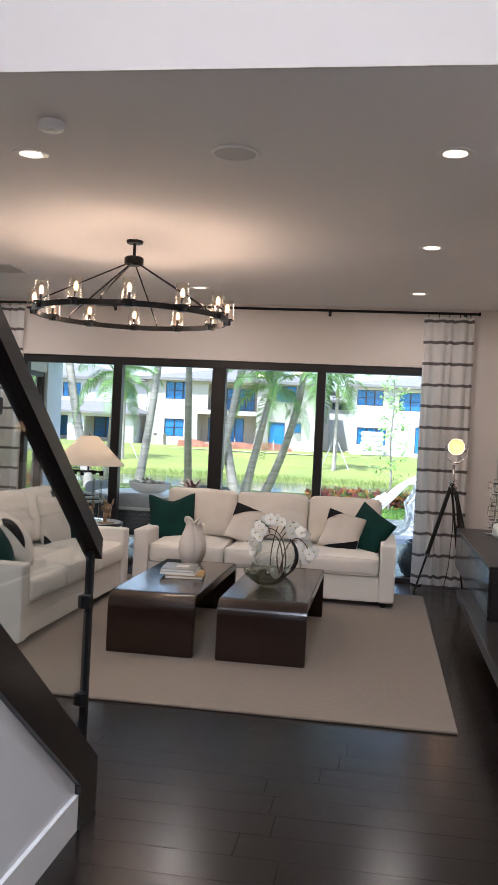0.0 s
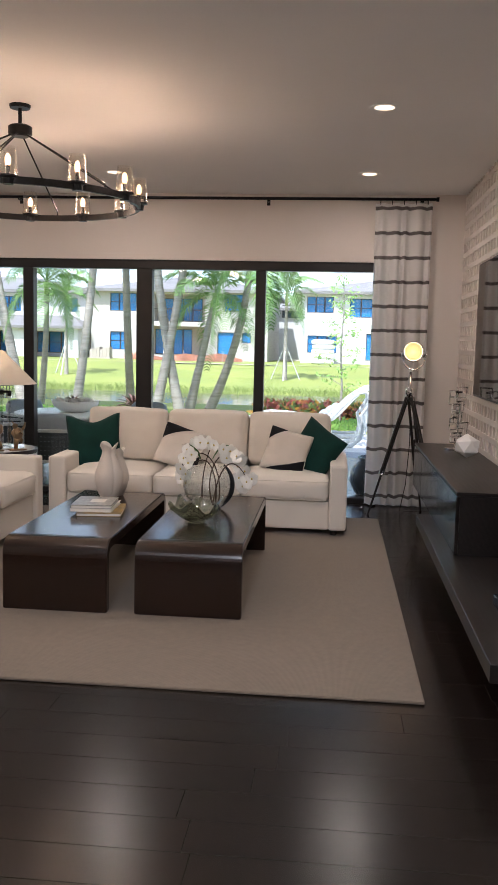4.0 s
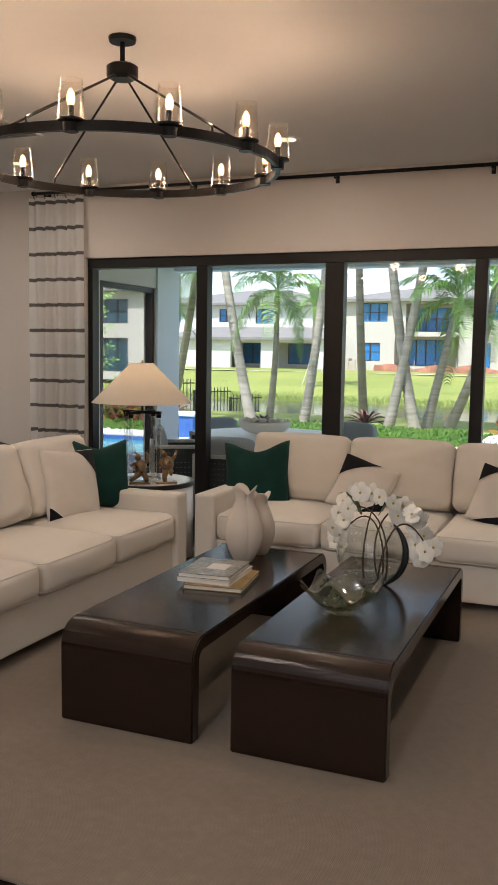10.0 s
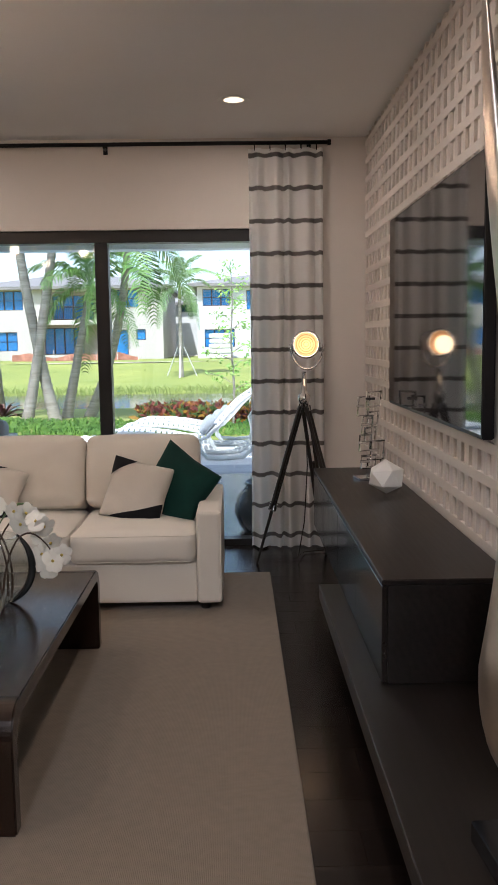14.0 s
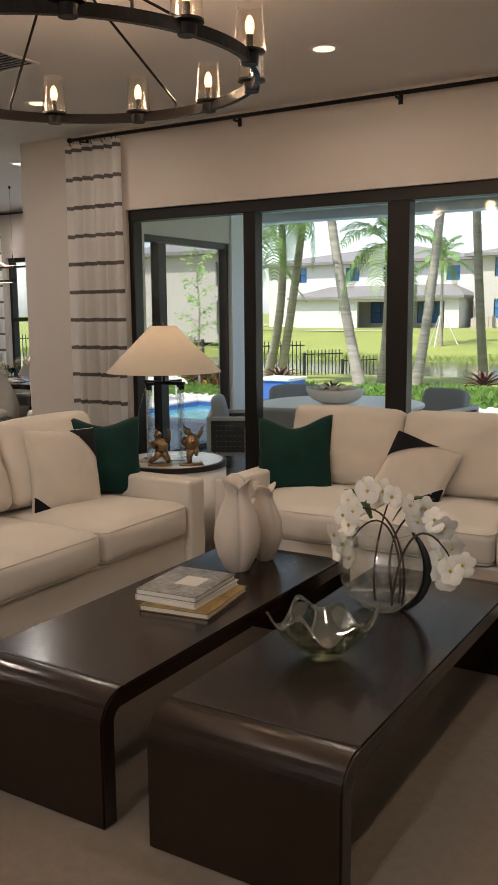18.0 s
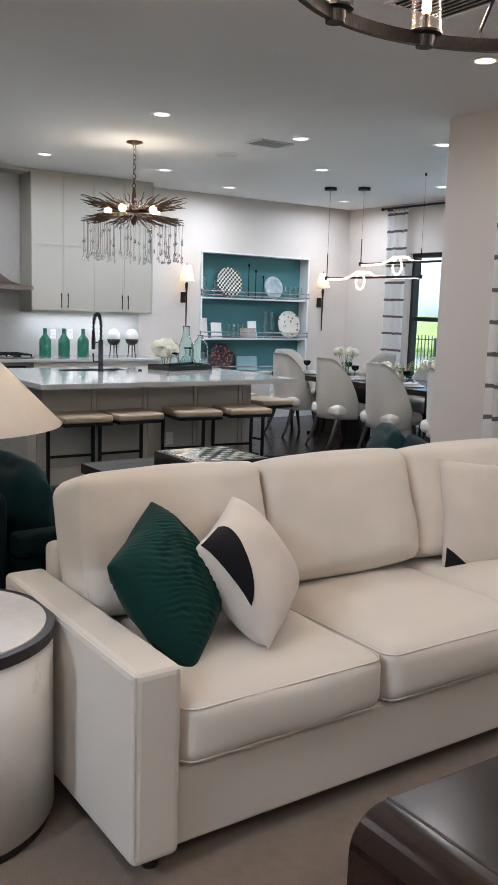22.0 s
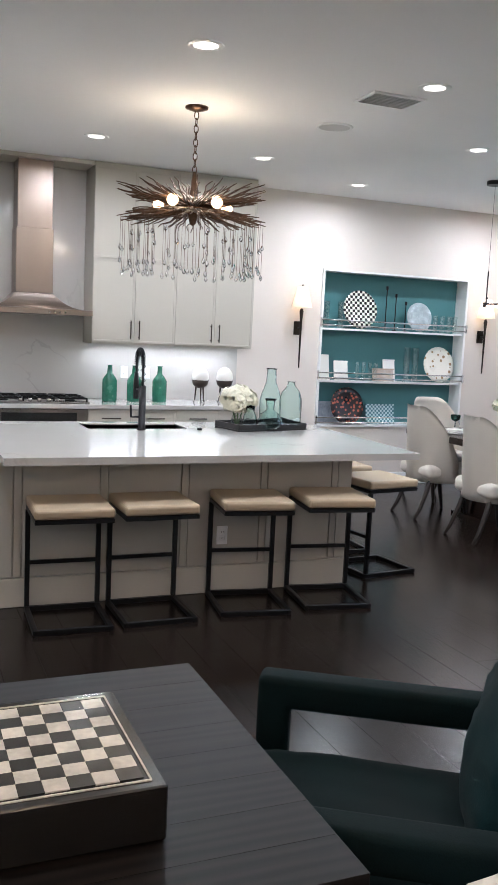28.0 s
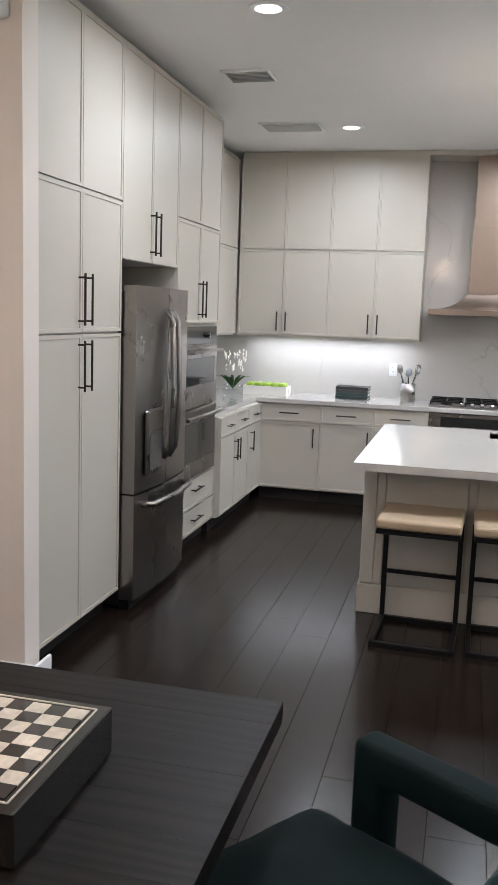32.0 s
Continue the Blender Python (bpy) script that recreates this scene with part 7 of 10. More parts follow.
# ---------------------------------------------------------------- branch chandelier above the island
def branch_chandelier(x, y):
    c = thing("branch_chandelier", "bronze twig chandelier with hanging crystal drops, lit", "chandelier", pose(x, y, 0))
    TWB = mat("bronze_twig", (0.10, 0.056, 0.032), 0.40, 0.85, 0.3, 30, 120, 0.4, 0.002)
    part("canopy", lathe(B(), [(0, CZ - 0.03), (0.02, CZ - 0.03), (0.075, CZ - 0.012), (0.075, CZ), (0, CZ)], 28), TWB, c, smooth=True)
    z, k = CZ - 0.03, 0
    while z > 2.61:
        pts = []
        for q in range(14):
            a = 2 * math.pi * q / 14
            s, t = 0.014 * math.cos(a), 0.027 * math.sin(a)
            pts.append((s, 0, z - 0.024 + t) if k % 2 else (0, s, z - 0.024 + t))
        part("chain_link", tube(B(), pts, 0.0035, 6, closed=True), TWB, c, smooth=True)
        z -= 0.043
        k += 1
    part("core", lathe(B(), [(0, 2.28), (0.02, 2.295), (0.035, 2.35), (0.06, 2.40), (0.03, 2.49), (0.012, 2.63), (0, 2.63)], 16), TWB, c, smooth=True)
    rg = random.Random(12)
    tips = []
    for k in range(210):
        a = 2 * math.pi * k / 210 * 3 + rg.uniform(-0.05, 0.05)
        up = k % 2
        r = rg.uniform(0.36, 0.51)
        z0 = 2.41 if up else 2.385
        z1 = z0 + (rg.uniform(0.03, 0.135) if up else -rg.uniform(0.03, 0.095))
        pts = []
        for q in range(9):
            f = q / 8
            rad = 0.03 + (r - 0.03) * f
            wig = 0.008 * math.sin(f * 14 + k)
            pts.append((rad * math.cos(a + wig / max(rad, 0.08)), rad * math.sin(a + wig / max(rad, 0.08)), z0 + (z1 - z0) * f ** 1.2 + 0.006 * math.sin(f * 11 + k * 2)))
        part("twig", tube(B(), pts, [0.006, 0.0062, 0.006, 0.0056, 0.0052, 0.0048, 0.0044, 0.004, 0.003], 5), TWB, c)
        tips.append(pts[-1])
    cry = B()
    lathe(cry, [(0, 0), (0.009, 0.009), (0.012, 0.018), (0.005, 0.036), (0, 0.040)], 7)
    proto = None
    for k in range(72):
        a, rr = 2.39996 * k, 0.29 + 0.19 * ((k * 37) % 72 / 72) ** 0.6
        x1, y1, z1 = rr * math.cos(a), rr * math.sin(a), 2.39
        for low in ((1.965 + rg.uniform(-0.03, 0.05)), (2.16 + rg.uniform(-0.07, 0.06))):
            if low > 2.04 and k % 2:
                continue
            if proto is None:
                proto = part("crystal_drop", cry, CRYST, c)
                proto.matrix_basis = pose(x1, y1, low)
            else:
                shared("crystal_drop", proto.data, c, pose(x1, y1, low))
            part("wire", tube(B(), [(x1, y1, low + 0.036), (x1, y1, min(z1, 2.32))], 0.0013, 4, caps=False), TWB, c)
    for k in range(5):
        a = 2 * math.pi * k / 5 + 0.35
        b = part("bulb", lathe(B(), [(0, -0.036), (0.020, -0.030), (0.034, -0.012), (0.037, 0.004), (0.030, 0.024), (0.014, 0.040), (0, 0.044)], 16, (0.24 * math.cos(a), 0.24 * math.sin(a), 2.415)), BULBK, c, smooth=True)
    return c


CRYST = glass("crystal", (1.0, 1.0, 1.0), ior=1.5)
BULBK = glow("clear_bulb", (1.0, 0.62, 0.30), 3.0)
branch_chandelier(-7.931, 8.068)


# ---------------------------------------------------------------- display niche
def plate(label, m, r, material, rim=None):
    p = thing("display_plate", label, "plate", m, "display plates")
    part("dish", lathe(B(), [(0, 0.006), (r * 0.62, 0.006), (r * 0.72, 0.016), (r, 0.022), (r, 0.026), (r * 0.7, 0.022), (r * 0.6, 0.011), (0, 0.011)], 40), material, p, smooth=True)
    return p


def checker(name, a, b, size):
    m = mat(name, a, 0.25, 0, 0.05, 10, 90, 0)
    t = m.node_tree
    N, L = t.nodes, t.links
    co = N.new("ShaderNodeTexCoord")
    ck_ = N.new("ShaderNodeTexChecker")
    ck_.inputs["Scale"].default_value = size
    ck_.inputs["Color1"].default_value, ck_.inputs["Color2"].default_value = (*a, 1), (*b, 1)
    L.new(co.outputs["Object"], ck_.inputs["Vector"])
    L.new(ck_.outputs["Color"], N["Principled BSDF"].inputs["Base Color"])
    return m


def spots(name, base, spot, scale=14.0, level=0.42):
    m = mat(name, base, 0.3, 0, 0.05, 10, 90, 0)
    t = m.node_tree
    N, L = t.nodes, t.links
    co = N.new("ShaderNodeTexCoord")
    vo = N.new("ShaderNodeTexVoronoi")
    vo.inputs["Scale"].default_value = scale
    L.new(co.outputs["Object"], vo.inputs["Vector"])
    rg_ = N.new("ShaderNodeMapRange")
    rg_.inputs["From Min"].default_value, rg_.inputs["From Max"].default_value = level - 0.04, level
    L.new(vo.outputs["Distance"], rg_.inputs["Value"])
    mx = N.new("ShaderNodeMix")
    mx.data_type = "RGBA"
    mx.inputs[6].default_value, mx.inputs[7].default_value = (*spot, 1), (*base, 1)
    L.new(rg_.outputs[0], mx.inputs[0])
    L.new(mx.outputs[2], N["Principled BSDF"].inputs["Base Color"])
    return m


NBX = KX - 0.17          # back of the niche
SH = [NZ0 + 0.02, 1.135, 1.69]
for z in SH[1:]:
    sh_ = thing("display_shelf", "white painted shelf in the teal niche", "shelf", pose(NBX, NY0 + 0.025, z), "niche shelves")
    part("board", bx(0, 0.165, 0, NY1 - NY0 - 0.05, -0.02, 0, 0.002), TRIM, sh_)
for z in SH:
    r_ = thing("shelf_rail", "pair of chrome rods along a niche shelf", "rail", pose(KX + 0.03, NY0 - 0.01, z), "shelf rails")
    for q in (0.03, 0.085):
        part("rod", tube(B(), [(0, 0, q), (0, NY1 - NY0 + 0.02, q)], 0.008, 10), CHROME, r_, smooth=True)
    for yq in (0.012, NY1 - NY0 + 0.008):
        part("end_bracket", bx(-0.012, 0.01, yq - 0.008, yq + 0.008, 0.01, 0.105, 0.002), CHROME, r_)


def lean(y, z, back=0.06, tilt=80):
    """A pose for a plate that stands on its edge, leans on the niche's back and looks into the room."""
    return pose(NBX + back, y, z, 0, tilt, 0)


CHK = checker("checker_plate", (0.02, 0.02, 0.02), (0.72, 0.70, 0.62), 34)
P = [("round plate with a black and cream check", 10.89, 1, 0.205, CHK), ("pale grey scalloped plate on the shelf", 11.64, 1, 0.160, mat("grey_plate", (0.45, 0.52, 0.55), 0.25, 0, 0.25, 16, 60, 0)),
     ("cream plate with small butterfly marks", 11.94, 0, 0.200, spots("butterfly_plate", (0.74, 0.71, 0.63), (0.30, 0.20, 0.10), 15, 0.28)),
     ("black lacquer plate with bright flowers", 10.79, -1, 0.200, spots("floral_plate", (0.015, 0.015, 0.018), (0.36, 0.10, 0.06), 24, 0.36))]
for label, y, lvl, r, m_ in P:
    z = SH[lvl + 1]
    plate(label, lean(y, z + r * math.sin(radians(80)) + 0.004, 0.085 if lvl >= 0 else 0.10), r, m_)


def slab(label, y, lvl, w, h, m_, back=0.05, t=0.012, name="display_tray", cat="tray"):
    s = thing(name, label, cat, pose(NBX + back, y, SH[lvl] + 0.001, 0, -10, 0), "display trays")
    part("panel", bx(0, t, -w / 2, w / 2, 0, h, 0.004), m_, s)
    for za in (0, h - 0.014):
        part("rim", bx(t, t + 0.006, -w / 2, w / 2, za, za + 0.014), m_, s)
    return s


slab("white square ribbed platter on the shelf", 10.49, 1, 0.20, 0.27, WHITEP)
slab("white rectangular ribbed platter on the shelf", 10.72, 1, 0.17, 0.21, WHITEP, 0.075)
slab("grey veined stone tray on the bottom shelf", 10.60, 0, 0.40, 0.47, mat("grey_stone", (0.42, 0.46, 0.52), 0.35, 0, 0.1, 12, 60, 0.1, alt=(0.20, 0.22, 0.27)), 0.03)
slab("white stone board standing on the shelf", 11.34, 1, 0.15, 0.24, WHITEP, 0.045)
slab("brown agate slab on the shelf", 11.24, 1, 0.27, 0.14, mat("agate", (0.40, 0.27, 0.18), 0.25, 0, 0.5, 9, 40, 0, alt=(0.55, 0.50, 0.45)), 0.085)
slab("patterned aqua cut-glass tray on the bottom shelf", 11.24, 0, 0.36, 0.22, checker("cut_glass", (0.10, 0.20, 0.22), (0.45, 0.58, 0.60), 44), 0.08)


def niche_glass(label, y, lvl, r, h, back=0.10, group="shelf glasses"):
    g = thing("drinking_glass", label, "glass", pose(NBX + back, y, SH[lvl] + 0.001), group)
    part("bowl", lathe(B(), [(0, 0), (r * 0.8, 0), (r, h), (r - 0.0025, h), (r * 0.8 - 0.0025, 0.008), (0, 0.008)], 16), CLEAR, g, smooth=True)


for y in (10.49, 10.66):
    niche_glass("tall clear glass cylinder on the shelf", y, 2, 0.034, 0.28)
for y in (11.52, 11.63):
    niche_glass("tall clear glass cylinder on the shelf", y, 1, 0.04, 0.38)
for y in (10.90, 10.98, 11.06, 11.13):
    niche_glass("small clear champagne glass on the shelf", y, 1, 0.025, 0.20)
for y in (11.86, 11.95, 12.04, 12.12):
    niche_glass("small clear champagne glass on the shelf", y, 2, 0.028, 0.19)
for k, y in enumerate((11.22, 11.34, 11.47)):
    cst = thing("candlestick", "tall thin black candlestick on the shelf", "candlestick", pose(NBX + 0.09, y, SH[2] + 0.001), "candlesticks")
    part("foot", lathe(B(), [(0, 0), (0.03, 0), (0.028, 0.008), (0.006, 0.012), (0, 0.012)], 16), BLACK, cst)
    part("shaft", lathe(B(), [(0, 0.01), (0.006, 0.01), (0.006, 0.44 - 0.075 * k), (0, 0.44 - 0.075 * k)], 10), BLACK, cst)
    part("cup", lathe(B(), [(0, 0.43 - 0.075 * k), (0.013, 0.44 - 0.075 * k), (0.013, 0.475 - 0.075 * k), (0, 0.475 - 0.075 * k)], 12), BLACK, cst)


def sconce(y):
    s = thing("wall_sconce", "bronze torch wall sconce with a cream shade, lit", "wall lamp", pose(KX, y, 0), "wall sconces")
    part("plate", bx(0, 0.02, -0.04, 0.04, 1.60, 1.74, 0.004), BRONZE, s)
    part("arm", tube(B(), [(0.02, 0, 1.67), (0.09, 0, 1.67)], 0.009, 8), BRONZE, s)
    part("stem", lathe(B(), [(0, 1.26), (0.007, 1.26), (0.013, 1.75), (0.022, 1.84), (0.012, 1.87), (0, 1.87)], 14, (0.09, 0, 0)), BRONZE, s, smooth=True)
    part("shade", lathe(B(), [(0.105, 1.88), (0.055, 2.09), (0.052, 2.09), (0.102, 1.88)], 28, (0.09, 0, 0)), SHADEG, s, smooth=True)
    part("finial", lathe(B(), [(0, 2.09), (0.008, 2.095), (0.004, 2.115), (0, 2.12)], 10, (0.09, 0, 0)), BRONZE, s)
    part("bulb", lathe(B(), [(0, 1.90), (0.014, 1.91), (0.022, 1.95), (0.01, 1.99), (0, 2.0)], 14, (0.09, 0, 0)), BULBK, s, smooth=True)


sconce(10.12), sconce(12.42)

# ================================================================ DINING AREA
CHAIRC = mat("cream_leatherette", (0.66, 0.61, 0.54), 0.6, 0, 0.05, 5, 220, 0.15, 0.001, sheen=0.15)
DLEG = mat("dark_leg", (0.02, 0.014, 0.011), 0.35, 0, 0.2, 10, 120, 0.05)
dt = thing("dining_table", "long dark wood dining table on two pedestals", "dining table", pose(-7.75, 11.40, 0))
part("tabletop", bx(-1.75, 1.75, -0.55, 0.55, 0.70, 0.76, 0.006), DARKW, dt)
for x in (-0.95, 0.95):
    part("pedestal", bx(x - 0.30, x + 0.30, -0.22, 0.22, 0.03, 0.70, 0.01), DARKW, dt)
    part("foot", bx(x - 0.36, x + 0.36, -0.28, 0.28, 0.0, 0.03, 0.004), DARKW, dt)


def dining_chair():
    """An upholstered shell: the back wraps round and falls to the seat in a curve. Faces +y."""
    c = thing("dining_chair", "cream upholstered dining chair with curved dark legs", "chair", pose(0, 0, 0), "dining chairs")
    bm = B()

    def at(u, v):
        a = radians(-200 + 220 * u)   # round the back from one front corner to the other
        x, y = 0.27 * math.cos(a), 0.02 + 0.25 * math.sin(a)
        mid = abs(2 * u - 1)
        top = 1.02 - 0.52 * max(0.0, (mid - 0.24) / 0.76) ** 1.7
        z = 0.33 + (top - 0.33) * v
        k = 1 - 0.13 * v * v * (1 - mid)
        return (x * (0.92 + 0.08 * k), y * 1.0 - 0.05 * v * (1 - mid), z)
    grid(bm, 40, 14, at)
    bmesh.ops.solidify(bm, geom=list(bm.faces), thickness=0.045)
    part("backrest", bm, CHAIRC, c, smooth=True)
    sc = part("seat", cushion_mesh(0.50, 0.50, 0.13, 0.02, 0.05, 0.002), CHAIRC, c, smooth=True)
    sc.matrix_basis = pose(0, 0.04, 0.43)
    for sx in (-1, 1):
        part("leg", tube(B(), [(sx * 0.17, -0.13, 0.38), (sx * 0.18, -0.17, 0.25), (sx * 0.19, -0.24, 0.08), (sx * 0.195, -0.29, 0.0)], [0.026, 0.023, 0.018, 0.014], 10), DLEG, c, smooth=True)
        part("leg", tube(B(), [(sx * 0.18, 0.20, 0.38), (sx * 0.185, 0.23, 0.2), (sx * 0.19, 0.27, 0.0)], [0.026, 0.022, 0.014], 10), DLEG, c, smooth=True)
    return c


c0 = dining_chair()
c0.matrix_basis = pose(-9.06, 10.88, 0)
for x, y, r in ((-8.12, 10.82, 0), (-7.24, 10.80, 0), (-6.38, 10.85, 2), (-9.78, 11.42, -90), (-8.9, 12.10, 180), (-8.0, 12.12, 180), (-7.1, 12.12, 180)):
    copy_thing(c0, pose(x, y, 0, 0, 0, r))

LINN = mat("napkin", (0.72, 0.70, 0.66), 0.85, 0, 0.05, 9, 200, 0.3)
EMER = glass("emerald_glass", (0.04, 0.26, 0.16))
PORC = mat("porcelain", (0.78, 0.77, 0.74), 0.2, 0, 0.03, 8, 80, 0)


def place_setting(x, y, face):
    p = thing("dinner_plate", "white dinner plate stack with a folded napkin", "plate", pose(x, y, 0.761), "place settings")
    part("charger", lathe(B(), [(0, 0), (0.15, 0.004), (0.155, 0.012), (0.14, 0.010), (0, 0.008)], 32), PORC, p, smooth=True)
    part("plate", lathe(B(), [(0, 0.010), (0.115, 0.014), (0.12, 0.024), (0.105, 0.02), (0, 0.018)], 32), PORC, p, smooth=True)
    part("napkin", grid(B(), 8, 8, lambda u, v: ((u - 0.5) * 0.14, (v - 0.5) * 0.18, 0.032 + 0.012 * math.sin(u * 9 + 2 * v) * (0.3 + v)), 0.004), LINN, p, smooth=True)


def goblet(x, y):
    g = thing("goblet", "emerald green glass goblet on the dining table", "glass", pose(x, y, 0.761), "green goblets")
    part("bowl", lathe(B(), [(0.006, 0.085), (0.04, 0.105), (0.048, 0.135), (0.046, 0.15), (0.043, 0.15), (0.044, 0.13), (0, 0.092)], 20), EMER, g, smooth=True)
    part("stem", lathe(B(), [(0, 0), (0.034, 0), (0.033, 0.004), (0.006, 0.010), (0.005, 0.085), (0, 0.086)], 16), EMER, g, smooth=True)


for k, x in enumerate((-9.06, -8.12, -7.24, -6.38)):
    place_setting(x, 11.10, 0), goblet(x + 0.20, 11.22), goblet(x - 0.20, 11.24)
    place_setting(x, 11.72, 1), goblet(x + 0.20, 11.60)
bouquet("white orchid centrepiece on the dining table", pose(-8.75, 11.45, 0.761), 7, 0.16, 0.055, 0.27, 31)
bouquet("white flower centrepiece with grasses on the dining table", pose(-8.0, 11.42, 0.761), 6, 0.20, 0.05, 0.14, 32)
bouquet("white flower centrepiece on the dining table", pose(-7.2, 11.42, 0.761), 6, 0.15, 0.055, 0.22, 33)
rg = random.Random(8)
gs = thing("dried_grass", "dried grass stems in the table centrepiece", "plant", pose(-7.75, 11.45, 0.761))
for k in range(22):
    a, l = rg.random() * 6.28, rg.uniform(0.15, 0.30)
    part("blade", tube(B(), [(0, 0, 0), (0.4 * l * math.cos(a), 0.4 * l * math.sin(a), l * 0.7), (l * math.cos(a), l * math.sin(a), l * 0.95)], [0.003, 0.002, 0.001], 4), mat("straw", (0.45, 0.36, 0.18), 0.7) if k == 0 else bpy.data.materials["straw"], gs)
br = thing("moss_box", "moss-filled planter on the dining table", "planter", pose(-6.95, 11.35, 0.761))
part("box", bx(-0.13, 0.13, -0.07, 0.07, 0, 0.09, 0.004), mat("moss", (0.05, 0.09, 0.02), 0.95, 0, 0.5, 30, 120, 0.8, 0.008), br)
part("mound", lathe(B(), [(0, 0.09), (0.06, 0.09), (0.055, 0.15), (0.03, 0.18), (0, 0.185)], 16), mat("bark", (0.16, 0.08, 0.03), 0.9, 0, 0.4, 30, 120, 0.8, 0.006), br, smooth=True)


# ---------------------------------------------------------------- looped LED pendants
LEDM = glow("led_tube", (1.0, 0.70, 0.50), 1.15)


def loop_pendant(y, x0, x1, z, xl):
    p = thing("loop_pendant", "black bar pendant with a looped glowing light tube", "pendant light", pose(0, y, 0), "loop pendants")
    part("bar", bx(x0, x1, -0.012, 0.012, z - 0.012, z + 0.012, 0.002), BLACK, p)
    for x in (x0 + 0.01, x1 - 0.01):
        part("end_block", bx(x - 0.018, x + 0.018, -0.02, 0.02, z - 0.022, z + 0.022, 0.002), BLACK, p)
        part("rod", tube(B(), [(x, 0, z), (x, 0, z + 0.30)], 0.006, 8), BLACK, p)
        part("cable", tube(B(), [(x, 0, z + 0.30), (x, 0, CZ - 0.03)], 0.0015, 5), BLACK, p)
        part("canopy", lathe(B(), [(0, CZ - 0.035), (0.075, CZ - 0.035), (0.075, CZ), (0, CZ)], 28, (x, 0, 0)), BLACK, p) if x < (x0 + x1) / 2 else part("cable_stop", lathe(B(), [(0, CZ - 0.03), (0.012, CZ - 0.03), (0.012, CZ), (0, CZ)], 12, (x, 0, 0)), BLACK, p)
    pts = [(x0 + 0.05, -0.016, z - 0.014), (xl - 0.30, -0.016, z - 0.014), (xl - 0.16, -0.016, z + 0.01), (xl - 0.04, -0.016, z + 0.06)]
    for k in range(15):
        a = radians(100 - 360 * k / 14)
        pts.append((xl + 0.01 + 0.085 * math.cos(a), -0.02 + 0.04 * k / 14, z - 0.035 + 0.10 * math.sin(a)))
    pts += [(xl + 0.16, 0.016, z + 0.055), (xl + 0.30, 0.014, z + 0.01)]
    pts += [(x1 - 0.05, 0.014, z - 0.012)]
    sm = []
    V = [Vector(q) for q in pts]
    for i in range(len(V) - 1):
        a, b, c_, d = V[max(i - 1, 0)], V[i], V[i + 1], V[min(i + 2, len(V) - 1)]
        for q in range(5):
            t = q / 5
            sm.append(0.5 * ((2 * b) + (c_ - a) * t + (2 * a - 5 * b + 4 * c_ - d) * t * t + (3 * b - a - 3 * c_ + d) * t ** 3))
    sm.append(V[-1])
    part("light_tube", tube(B(), sm, 0.013, 8), LEDM, p, "glowing looped light tube", smooth=True)


loop_pendant(11.22, -8.92, -7.30, 1.95, -8.30)
loop_pendant(11.50, -8.62, -6.95, 2.13, -7.98)


# ================================================================ GAME TABLE BEHIND THE SOFA
OAKD = wood("ebonised_oak", (0.0032, 0.0025, 0.0021), (0.0125, 0.0098, 0.0080), 0.42, "Y", 1.1, 0.05, 0.0, 0.12, 0.16, figure=0.40)
gt = thing("game_table", "square ebonised oak game table behind the sofa", "table", pose(-3.92, 6.462, 0))
GZ = 0.757
for k in range(8):
    part("board", bx(-0.46 + 0.115 * k + 0.0001, -0.46 + 0.115 * (k + 1) - 0.0001, -0.455, 0.455, GZ - 0.05, GZ, 0.0003 if 0 < k < 7 else 0.0006), OAKD, gt)
part("apron", bx(-0.31, 0.31, -0.31, 0.31, GZ - 0.12, GZ - 0.051), OAKD, gt)
for sx in (-1, 1):
    for sy in (-1, 1):
        part("leg", bx(sx * 0.27 - 0.035, sx * 0.27 + 0.035, sy * 0.27 - 0.035, sy * 0.27 + 0.035, 0, GZ - 0.121, 0.004), OAKD, gt)

cb_ = thing("chess_board", "black lacquer chess box with pale and dark squares", "chess board", pose(-3.845, 6.435, GZ + 0.001))
CW, CHT = 0.198, 0.098
part("box", bx(-CW, CW, -CW, CW, 0, CHT, 0.003), mat("chess_lacquer", (0.012, 0.011, 0.010), 0.15, 0, 0.2, 6, 80, 0), cb_)
MOP = mat("pearl_square", (0.60, 0.56, 0.48), 0.07, 0, 0.25, 14, 70, 0.0, rand=0.12, rvar=0.03, coat=0.5)
EBO = mat("ebony_square", (0.020, 0.019, 0.018), 0.07, 0, 0.3, 14, 70, 0.0, rand=0.2, rvar=0.03, coat=0.5)
q = 0.0412
pm = dm = None
for i in range(8):
    for j in range(8):
        mt = MOP if (i + j) % 2 else EBO
        m_ = pose((i - 3.5) * q, (j - 3.5) * q, CHT)
        have = pm if (i + j) % 2 else dm
        if have is None:
            ob_ = part("square", bx(-q / 2 + 0.0005, q / 2 - 0.0005, -q / 2 + 0.0005, q / 2 - 0.0005, 0, 0.0022), mt, cb_)
            ob_.matrix_basis = m_
            if (i + j) % 2:
                pm = ob_.data
            else:
                dm = ob_.data
        else:
            shared("square", have, cb_, m_)
bw = 4 * q + 0.008
for a in range(4):
    part("inlay_line", bx(-bw - 0.002, bw + 0.002, bw, bw + 0.0035, CHT, CHT + 0.0022), MOP, cb_).matrix_basis = pose(0, 0, 0, 0, 0, 90 * a)
